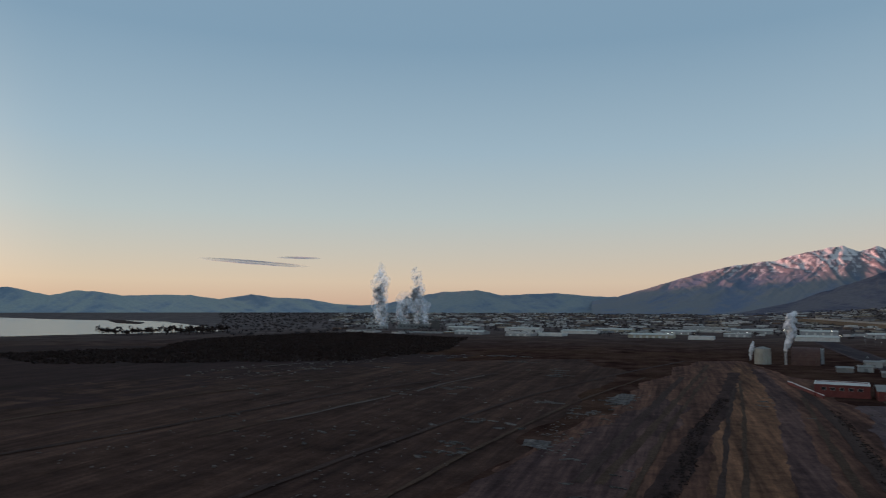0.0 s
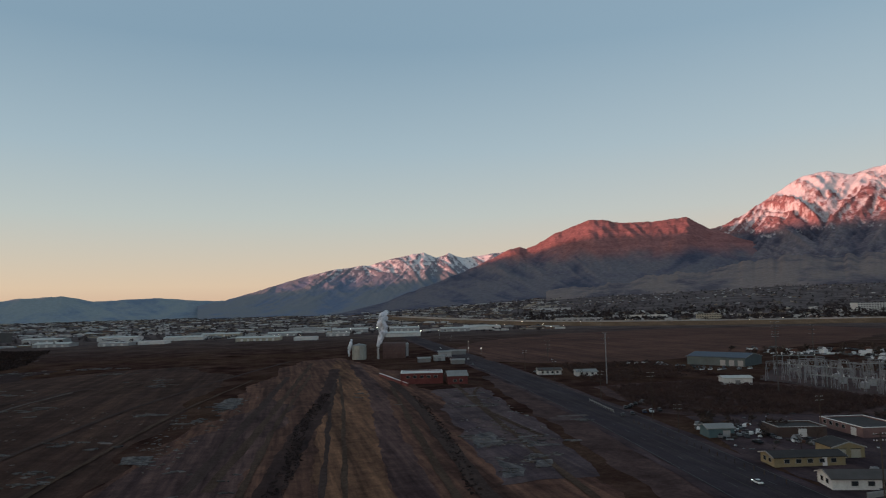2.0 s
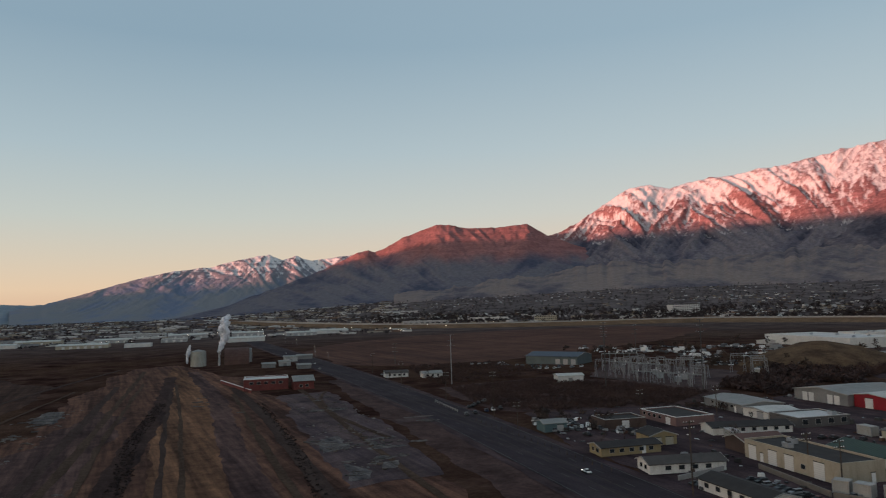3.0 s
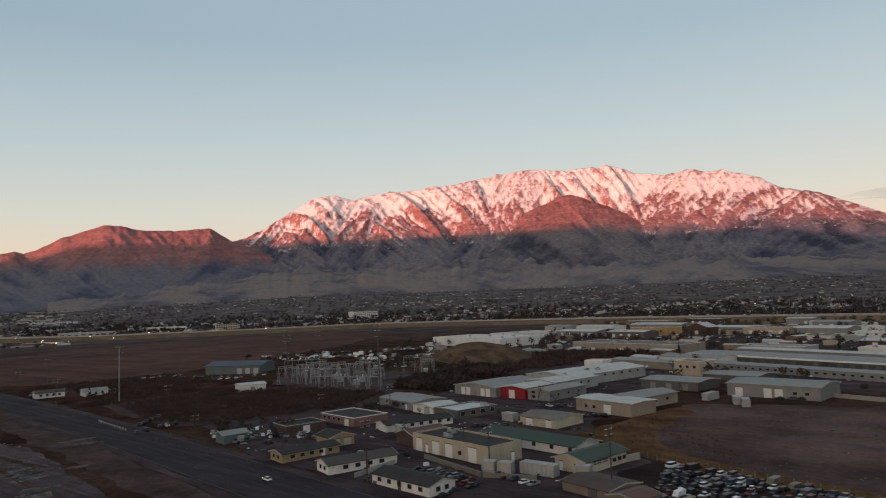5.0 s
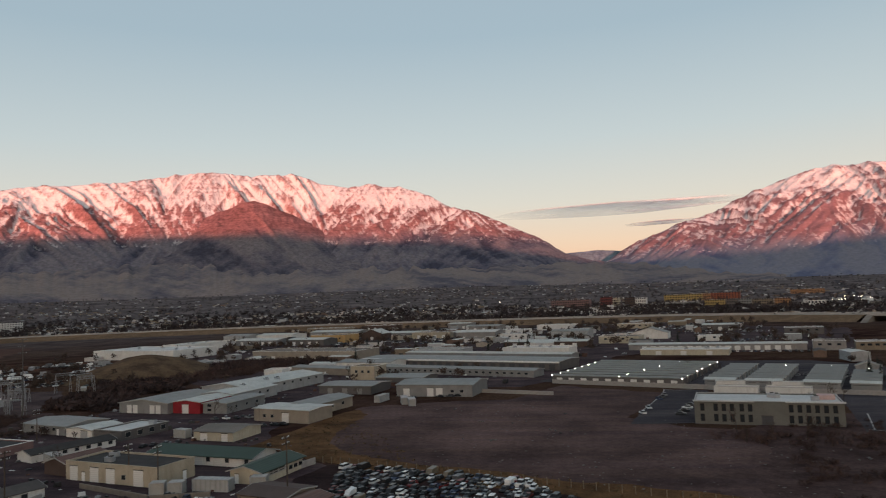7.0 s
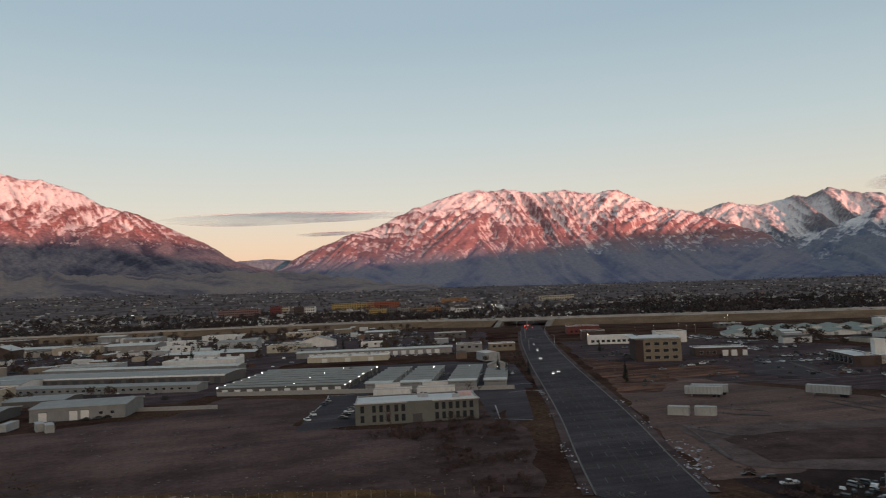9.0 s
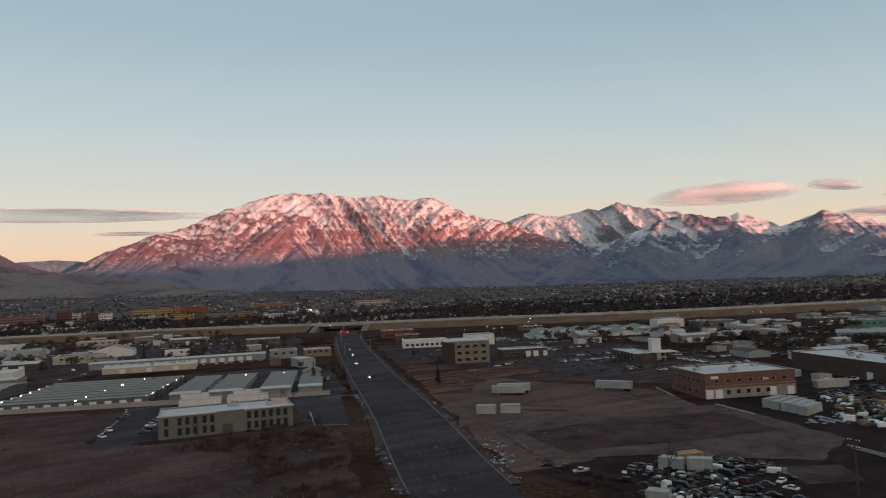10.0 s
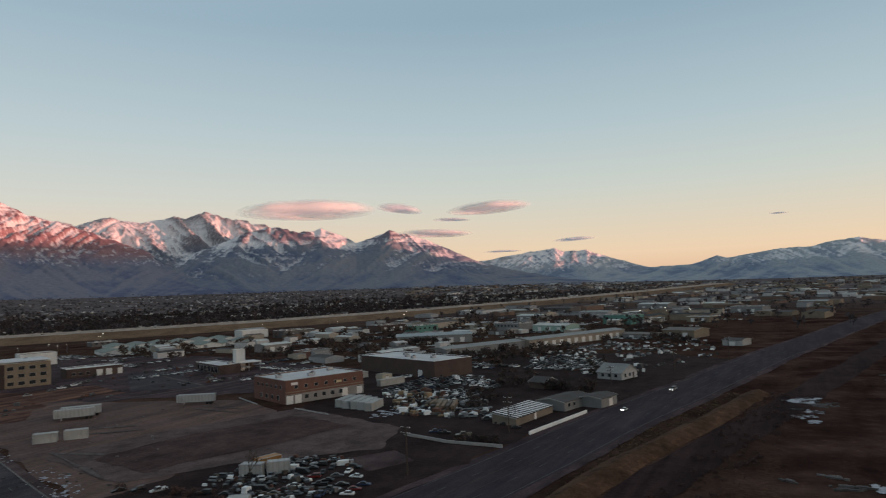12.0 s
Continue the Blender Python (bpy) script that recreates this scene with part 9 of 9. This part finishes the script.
for k, (poly, m, size, flat, mats, label, cat) in enumerate((
        ([(132, -273), (111, -277), (87, -215), (101, -211)], 420, (0.6, 2.6), (0.3, 0.9), SCRAP, "scrap and car parts heaped between wrecked cars", "scrap"),
        ([(129, -369), (96, -392), (68, -285), (95, -286)], 700, (0.6, 2.6), (0.3, 0.9), SCRAP, "scrap and car parts heaped between wrecked cars", "scrap"),
        ([(85, -202), (75, -205), (67, -177), (75, -180)], 130, (0.5, 2.2), (0.3, 0.9), SCRAP, "scrap and parts lying in a yard", "scrap"),
        ([(107, -110), (107, -135), (88, -138), (70, -122), (84, -104)], 260, (0.5, 2.0), (0.3, 0.9), SCRAP, "scrap lying between wrecked cars", "scrap"),
        ([(132, -223), (113, -236), (90, -192), (102, -188)], 170, (0.8, 3.4), (0.4, 0.9), LUMBER, "stacks of lumber and crates in a yard", "lumber"),
        ([(102, -424), (55, -505), (28, -371), (53, -299)], 700, (0.7, 3.0), (0.3, 0.9), SCRAP, "scrap, pallets and stores in the yards beside the highway", "scrap"),
        ([(56, 160), (76, 160), (84, 205), (92, 290), (70, 300), (58, 220)], 420, (0.25, 1.5), (0.06, 0.3), RUBBLE, "broken concrete strewn over the old pad", "rubble"),
        ([(-45, 190), (-28, 190), (-8, 335), (-30, 330)], 380, (0.25, 1.6), (0.06, 0.3), RUBBLE, "broken concrete strewn over the old works site", "rubble"),
        ([(-180, 150), (-60, 120), (-40, 300), (-160, 420)], 520, (0.25, 1.5), (0.06, 0.3), RUBBLE, "rubble strewn over the old works site", "rubble"),
        ([(-280, 330), (-220, 330), (-200, 520), (-270, 520)], 420, (0.3, 2.6), (0.06, 0.4), RUBBLE, "rubble strewn over the old works site", "rubble"),
        ([(160, 40), (245, 60), (262, 20), (190, -60), (130, -50)], 420, (0.15, 0.7), (0.1, 0.4), RUBBLE[:1], "pale stones lying on the vacant lot", "rubble"),
        ([(135, -100), (225, -132), (180, -196), (140, -150)], 260, (0.15, 0.9), (0.1, 0.5), RUBBLE, "stones lying on the rough lot", "rubble"),
        ([(104, 85), (135, 215), (262, 190), (300, 110), (205, 100), (160, 62)], 420, (0.4, 1.8), (0.3, 0.9), SCRAP, "drums, pallets and scrap in the workshop yards", "scrap"),
        ([(300, 40), (300, 160), (520, 330), (760, 330), (760, -60), (620, -180), (440, -140), (420, 0)], 1300, (0.8, 3.2), (0.3, 0.9), SCRAP, "pallets, stores and machines in the industrial yards", "scrap"),
        ([(240, -145), (460, -215), (460, -300), (330, -330), (220, -300)], 420, (0.6, 2.4), (0.3, 0.9), SCRAP[:2] + SCRAP[4:], "stores and machines standing in the office yards", "scrap"),
        ([(365, 490), (340, 440), (360, 330), (440, 330), (455, 380), (425, 430)], 620, (1.5, 5.5), (0.4, 0.8), SCRAP[1:4] + SCRAP[3:5], "machines, stores and scrap behind the substation", "scrap"),
        ([(150, 192), (128, 200), (118, 160), (140, 158)], 160, (0.5, 2.6), (0.25, 0.8), SCRAP[2:4] + SCRAP, "scrap, trailers and stores in a back yard", "scrap"),
        ([(118, -206), (104, -190), (84, -182), (80, -208), (104, -240)], 200, (0.6, 3.0), (0.2, 0.7), SCRAP[2:4] + SCRAP, "scrap and stores in the lumber yard", "scrap"),
        ([(114, -182), (116, -206), (104, -194), (108, -184)], 40, (0.5, 2.4), (0.02, 0.05), [SNOW], "scraps of thin leftover snow", "snow"),
        ([(138, -262), (118, -250), (112, -244), (130, -266)], 40, (0.6, 3.0), (0.02, 0.05), [SNOW], "scraps of thin leftover snow", "snow"),
        ([(-2, -248), (-14, -251), (-11, -205), (-2, -228)], 150, (0.4, 2.6), (0.02, 0.05), [SNOW], "scraps of thin leftover snow", "snow"),
        ([(-7, -147), (-20, -146), (-22, -153), (-10, -158)], 110, (0.4, 3.0), (0.02, 0.05), [SNOW], "scraps of thin leftover snow", "snow"),
        ([(-14, -242), (-30, -238), (-30, -240), (-15, -245)], 60, (0.4, 2.6), (0.02, 0.05), [SNOW], "scraps of thin leftover snow", "snow"),
        ([(128, -90), (158, -102), (154, -110), (126, -98)], 60, (0.3, 1.4), (0.02, 0.05), [SNOW], "scraps of thin leftover snow", "snow"),
        ([(165, -52), (180, -60), (172, -72), (150, -62)], 16, (0.3, 1.2), (0.02, 0.05), [SNOW], "scraps of thin leftover snow", "snow"))):
    x, y = in_area(m, poly, 120 + k)
    clump = fbm(x / 14, y / 14, 2, 500 + k) > 0.47
    scatter("yard_scrap" if cat == "scrap" else cat, label, x[clump], y[clump], size, flat, mats, 140 + k, cat, 0.2)


# clumps of ploughed snow and litter along both kerbs of the street
kc, kn, _ = resample(CROSS, 1.0)
for side in (-1, 1):
    r = np.random.RandomState(300 + side)
    i = r.randint(46, 190, 150)
    keep = fbm(i / 9.0, 0 * i + 3.0 * side, 2, 310) > 0.5
    i = i[keep]
    off = side * (11.4 + r.uniform(0, 2.6, len(i)))
    scatter("snow_clumps", "small dirty clumps of ploughed snow along the kerb", kc[i, 0] + kn[i, 0] * off, kc[i, 1] + kn[i, 1] * off, (0.15, 0.7), (0.15, 0.5), [SNOW], 320 + side, "snow", 0.24)


# single bare trees near the street and the yards
def bare_tree(h, seed):
    r = random.Random(seed)
    t = new("tree")
    tagged(t, "bare deciduous winter tree with thin brown twigs", "tree", "bare trees")
    trunk, crown = bmesh.new(), bmesh.new()

    def grow(p, d, ln, rad, level):
        q = p + d * ln
        rod(trunk if level < 2 else crown, p, q, rad, rad * 0.6, 5 if level < 2 else 3)
        if level == 4:
            return
        for _ in range(3 if level < 3 else 4):
            nd = (d + Vector((r.uniform(-0.8, 0.8), r.uniform(-0.8, 0.8), r.uniform(-0.1, 0.5)))).normalized()
            grow(p + d * ln * r.uniform(0.6, 1.0), nd, ln * r.uniform(0.6, 0.8), rad * 0.55, level + 1)
    grow(Vector((0, 0, -0.3)), Vector((r.uniform(-0.1, 0.1), r.uniform(-0.1, 0.1), 1)).normalized(), h * 0.32, h * 0.022, 0)
    part("trunk", trunk, BARK, t)
    part("crown", crown, TWIG, t)
    return t


masters = [bare_tree(7.0, 3), bare_tree(8.0, 9), bare_tree(6.0, 14)]
spots = [(194, -48), (190, -55), (198, -58), (187, -40), (200, -40), (186, -62), (104, -122), (99, -117), (146, 166), (181, 154), (187, 178), (230, 128), (236, 122), (231, 136), (168, 372), (142, 362), (158, 344), (275, 96), (300, 92), (306, 60), (330, 104), (345, 118), (352, 128), (322, 122), (60, -236), (72, -262), (70, -296), (78, -216), (66, -186), (240, -265), (246, -258), (232, -254), (214, -236), (255, -84), (250, -78), (246, -70), (305, -226), (300, -256), (278, -250), (395, -240), (400, 262), (124, 156), (134, 158), (150, 132), (138, 208), (300, -120), (312, -124), (345, -60), (360, -48)]
for k, (x, y) in enumerate(spots):
    m = pose(x, y, gz(x, y), 0, 0, k * 67)
    if k < 3:
        masters[k].matrix_world = m
    else:
        copy_thing(masters[k % 3], m)


def conifer(h, seed):
    r = random.Random(seed)
    t = new("evergreen_tree")
    tagged(t, "dark green conifer standing between warehouses", "tree", "evergreens")
    bm = bmesh.new()
    rod(bm, (0, 0, -0.3), (0, 0, h * 0.95), h * 0.02, 0.03, 6)
    part("trunk", bm, BARK, t)
    bm = bmesh.new()
    for k in range(260):
        f = r.random() ** 0.7
        z = h * (0.10 + 0.88 * f)
        rad = h * 0.21 * (1 - f) + 0.1
        a = r.uniform(0, 2 * math.pi)
        d = Vector((math.cos(a), math.sin(a), -0.35)).normalized()
        s = Vector((-math.sin(a), math.cos(a), 0)) * rad * r.uniform(0.18, 0.32)
        p0, p1 = Vector((0, 0, z)) + d * rad * 0.15, Vector((0, 0, z)) + d * rad * r.uniform(0.75, 1.15)
        bm.faces.new([bm.verts.new(p) for p in (p0, p0 + d * rad * 0.4 + s, p1, p0 + d * rad * 0.4 - s)])
    part("crown", bm, NEEDLE, t)
    return t


con = [conifer(9.0, 2), conifer(11.0, 5)]
for k, (x, y) in enumerate(((500, 52), (503, 46), (498, 60), (512, 24), (520, 12), (560, 188), (566, 180), (640, 200), (300, -112), (306, -110), (320, -118), (470, 70), (478, 60), (430, 152), (540, 140), (610, 60), (302.9, -123.9), (255, -148), (380, -200), (520, -60), (585, 300))):
    m = pose(x, y, gz(x, y), 0, 0, k * 41)
    if k < 2:
        con[k].matrix_world = m
    else:
        copy_thing(con[k % 2], m)

# distant lamps that are already lit
xs, ys, zs = [], [], []
for x0, y0, x1, y1, m in ((1180, -330, 1500, -540, 16), (1230, -380, 1330, -470, 12), (690, -330, 1050, -420, 6), (800, 900, 300, 1250, 16), (150, 500, 230, 1100, 10), (500, -480, 260, -1100, 8), (330, 900, 620, 1150, 12), (-20, 1000, 260, 1250, 8), (120, -640, 60, -900, 7), (420, -240, 560, -420, 9), (1300, 500, 1700, 200, 6)):
    for _ in range(m):
        f = rng.rand()
        xs.append(x0 + (x1 - x0) * f + rng.normal(0, 14))
        ys.append(y0 + (y1 - y0) * f + rng.normal(0, 14))
        zs.append(rng.uniform(4, 9))
bm = bmesh.new()
for x, y, h in zip(xs, ys, zs):
    g_ = gz(x, y)
    s = 0.00022 * math.hypot(x, y) + 0.05
    bmesh.ops.create_icosphere(bm, subdivisions=1, radius=s * rng.uniform(0.7, 1.4), matrix=pose(x, y, g_ + h))
    tops = len(bm.faces)
    rod(bm, (x, y, g_ - 0.3), (x, y, g_ + h - s), 0.05, n=3)
    bm.faces.ensure_lookup_table()
    for f_ in bm.faces[tops:]:
        f_.material_index = 1
me = bpy.data.meshes.new("distant_lamps")
bm.to_mesh(me)
bm.free()
me.materials.append(LAMP_FAR)
me.materials.append(STEEL)
tagged(new("distant_lamps", me), "small lit lamps along distant streets", "lamps", kind="stuff")


# ---------------------------------------------------------------- power station and steam
def steam_material(name, low, high, grain, tone):
    m = bpy.data.materials.new(name)
    m.use_nodes = True
    n, l = m.node_tree.nodes, m.node_tree.links
    n.clear()
    out = n.new("ShaderNodeOutputMaterial")
    dif, tra, clear = n.new("ShaderNodeBsdfDiffuse"), n.new("ShaderNodeBsdfTranslucent"), n.new("ShaderNodeBsdfTransparent")
    dif.inputs["Color"].default_value = tra.inputs["Color"].default_value = (tone, tone, tone * 1.02, 1)
    both, mixed = n.new("ShaderNodeAddShader"), n.new("ShaderNodeMixShader")
    l.new(dif.outputs[0], both.inputs[0])
    l.new(tra.outputs[0], both.inputs[1])
    f = noise_node(n, l, grain, 5, 0.65, coords="world")
    r = n.new("ShaderNodeMapRange")
    r.inputs["From Min"].default_value, r.inputs["From Max"].default_value = 0.3, 0.65
    r.inputs["To Min"].default_value, r.inputs["To Max"].default_value = low, high
    l.new(f, r.inputs["Value"])
    l.new(r.outputs["Result"], mixed.inputs[0])
    l.new(clear.outputs[0], mixed.inputs[1])
    l.new(both.outputs[0], mixed.inputs[2])
    l.new(mixed.outputs[0], out.inputs[0])
    return m


def plume(name, label, x, y, z, h, w0, w1, drift, seed, mat, thin_top=0.3):
    """Rising steam: many small puffs, denser below and torn above."""
    r = random.Random(seed)
    bm = bmesh.new()
    steps = int(h / (w0 * 0.33))
    px_ = 0.0
    for k in range(steps):
        f = k / steps
        w = w0 + (w1 - w0) * min(1.0, f * 1.6) if f < 0.62 else w1 * (1 - (f - 0.62) / 0.38 * (1 - thin_top))
        px_ += r.uniform(-0.12, 0.12) * w + drift * h / steps
        for _ in range(3 if f < 0.62 else 2):
            s = w * r.uniform(0.26, 0.5)
            c = Vector((px_ + r.uniform(-0.35, 0.35) * w, r.uniform(-0.3, 0.3) * w, h * f + r.uniform(-0.5, 0.5) * w * 0.3))
            ret = bmesh.ops.create_icosphere(bm, subdivisions=2, radius=s, matrix=Matrix.Translation(c) @ Matrix.Diagonal((1, 1, r.uniform(0.9, 1.5), 1)))
            for v in ret["verts"]:
                v.co += (v.co - c) * 0.55 * (noise.noise(v.co * (2.2 / s) * 0.5 + Vector((seed, 0, 0))))
    me = bpy.data.meshes.new(name)
    bm.to_mesh(me)
    bm.free()
    me.polygons.foreach_set("use_smooth", [True] * len(me.polygons))
    me.materials.append(mat)
    o = new(name, me)
    o.matrix_world = pose(x, y, z, 0, 0, 20)
    return tagged(o, label, "steam", kind="stuff")


STEAM = steam_material("white_steam", 0.1, 0.8, 0.16, 0.5)
STEAM_FAR = steam_material("pale_steam", -0.05, 0.27, 0.05, 0.72)
plume("steam_plume", "narrow white plume of steam above the works", 77.5, 548, gz(77, 548) + 8.5, 28, 1.6, 6.0, 0.16, 3, STEAM, 0.7)
plume("steam_plume", "thin wisp of steam beside the tank", 55, 550, gz(55, 550) + 3.0, 13, 0.8, 2.4, -0.02, 8, STEAM, 0.4)
plume("steam_plume", "tall white plume of steam from cooling towers", -524, 1236, 6, 116, 20, 27, 0.0, 21, STEAM_FAR, 0.35)
plume("steam_plume", "broad low cloud of steam from cooling towers", -490, 1248, 6, 62, 22, 24, 0.05, 34, STEAM_FAR, 0.8)
plume("steam_plume", "tall wide plume of steam from cooling towers", -458, 1258, 6, 112, 24, 27, -0.04, 29, STEAM_FAR, 0.35)
building("power_station", "low grey power station hall beneath the steam", "power station", -470, 1256, 20, 62, 26, 9.0, GREYW, R_PALE, "flat", (), panes("f", 8, 56, 4, 3, 2))
building("power_station", "pale cooling tower building of the power station", "power station", -536, 1232, 20, 40, 22, 6.0, LIGHTW, R_PALE, "flat")
building("power_station", "dark boiler house of the power station", "power station", -430, 1268, 20, 18, 18, 16, DARKW, R_DARK, "flat")
ch = thing("chimney", "slim dark chimney of the power station", "chimney", -494, 1244)
bm = bmesh.new()
rod(bm, (0, 0, 0), (0, 0, 24), 1.8, 1.4, 12)
part("flue", bm, DARKW, ch)
bm = bmesh.new()
bmesh.ops.create_cone(bm, cap_ends=True, segments=12, radius1=1.9, radius2=1.9, depth=0.8, matrix=pose(0, 0, 23.6))
part("collar", bm, TRIM_DARK, ch)


# ---------------------------------------------------------------- clouds
def cloud_material(name, col, dense, top=1.0, low=1.7):
    """Water mist: light passes through it as well as scattering back; thin at its rim."""
    m = bpy.data.materials.new(name)
    m.use_nodes = True
    n, l = m.node_tree.nodes, m.node_tree.links
    n.clear()
    out = n.new("ShaderNodeOutputMaterial")
    dif, tra, clear = n.new("ShaderNodeBsdfDiffuse"), n.new("ShaderNodeBsdfTranslucent"), n.new("ShaderNodeBsdfTransparent")
    dif.inputs["Color"].default_value = tra.inputs["Color"].default_value = (*col, 1)
    both, mixed = n.new("ShaderNodeAddShader"), n.new("ShaderNodeMixShader")
    l.new(dif.outputs[0], both.inputs[0])
    l.new(tra.outputs[0], both.inputs[1])
    co = n.new("ShaderNodeTexCoord")
    sep = n.new("ShaderNodeSeparateXYZ")
    l.new(co.outputs["Object"], sep.inputs[0])
    up = math_node(n, l, "MAXIMUM", math_node(n, l, "MULTIPLY", sep.outputs["Z"], top), math_node(n, l, "MULTIPLY", sep.outputs["Z"], -low))
    rad = math_node(n, l, "SQRT", math_node(n, l, "ADD", math_node(n, l, "MULTIPLY", sep.outputs["X"], sep.outputs["X"]), math_node(n, l, "MULTIPLY", up, up)))
    f = noise_node(n, l, 1.9, 5, 0.6, stretch=(1.4, 1, 2.2))
    inner = math_node(n, l, "SUBTRACT", 1.0, rad, True)
    a = math_node(n, l, "MULTIPLY", inner, math_node(n, l, "ADD", 0.5, math_node(n, l, "MULTIPLY", f, 3.0)))
    l.new(math_node(n, l, "MULTIPLY", a, dense, True), mixed.inputs[0])
    l.new(clear.outputs[0], mixed.inputs[1])
    l.new(both.outputs[0], mixed.inputs[2])
    l.new(mixed.outputs[0], out.inputs[0])
    return m


CLOUD = cloud_material("lens_cloud", (0.43, 0.445, 0.44), 0.95, 1.25)
CLOUD_THIN = cloud_material("thin_cloud", (0.40, 0.42, 0.44), 0.7)
CLOUD_BANK = cloud_material("pale_cloud_bank", (0.40, 0.43, 0.44), 0.5, 1.9, 1.4)


def cloud(az, el, wide, high, tilt=0.0, mat=None, dist=4700, label="flat lens-shaped evening cloud tinted pink", flat_base=0.45, shells=(1.0,)):
    """A lens of cloud built of layered shells; wide and high in degrees of bearing and height."""
    bm = bmesh.new()
    for s in shells:
        ret = bmesh.ops.create_uvsphere(bm, u_segments=40, v_segments=14, radius=s)
        for v in ret["verts"]:
            if v.co.z < 0:
                v.co.z *= flat_base
            q = noise.noise(Vector((v.co.x * 2.2 + az, v.co.y * 2.2, v.co.z * 1.5)))
            v.co *= 1 + 0.14 * q
    me = bpy.data.meshes.new("cloud")
    bm.to_mesh(me)
    bm.free()
    me.polygons.foreach_set("use_smooth", [True] * len(me.polygons))
    me.materials.append(mat or CLOUD)
    o = new("cloud", me)
    a = radians(az)
    c = (EYE.x + dist * math.sin(a), EYE.y + dist * math.cos(a), EYE.z + dist * math.tan(radians(el)))
    o.matrix_world = pose(*c, 0, tilt, -az) @ Matrix.Diagonal((dist * radians(wide) / 2, dist * radians(wide) * 0.25, dist * radians(high) / 2, 1))
    return tagged(o, label, "cloud", "evening clouds")


cloud(141.9, 6.4, 11.5, 2.2, flat_base=0.6, shells=(1.0,))
cloud(149.5, 6.35, 4.0, 1.1, 8, CLOUD_THIN)
cloud(156.9, 6.15, 7.2, 1.4, -3, flat_base=0.6, shells=(1.0,))
cloud(152.4, 4.25, 6.4, 0.9, 2, flat_base=0.6, shells=(1.0,))
cloud(153.8, 5.35, 3.4, 0.3, 2, CLOUD_THIN)
cloud(163.8, 3.25, 3.6, 0.4, -2, CLOUD_THIN)
cloud(157.9, 2.55, 3.2, 0.22, 0, CLOUD_THIN)
cloud(179.0, 4.28, 1.4, 0.18, 0, CLOUD_THIN)
cloud(90.6, 6.62, 17.5, 0.5, -0.6, CLOUD_BANK, 4820, "long grey-pink bank of cloud above the canyon", shells=(1.0,))
cloud(96.2, 6.72, 11.0, 0.85, -0.8, CLOUD_BANK, 4800, "long grey-pink bank of cloud above the canyon", shells=(1.0,))
cloud(95.5, 5.35, 6.0, 0.22, -1.0, CLOUD_THIN, 4800, "thin streak of grey evening cloud")
cloud(-33.4, 3.45, 9.0, 0.24, 3.4, CLOUD_THIN, 4700, "thin dark streak of evening cloud")
cloud(-29.9, 3.9, 3.8, 0.16, 0.0, CLOUD_THIN, 4700, "thin dark streak of evening cloud")
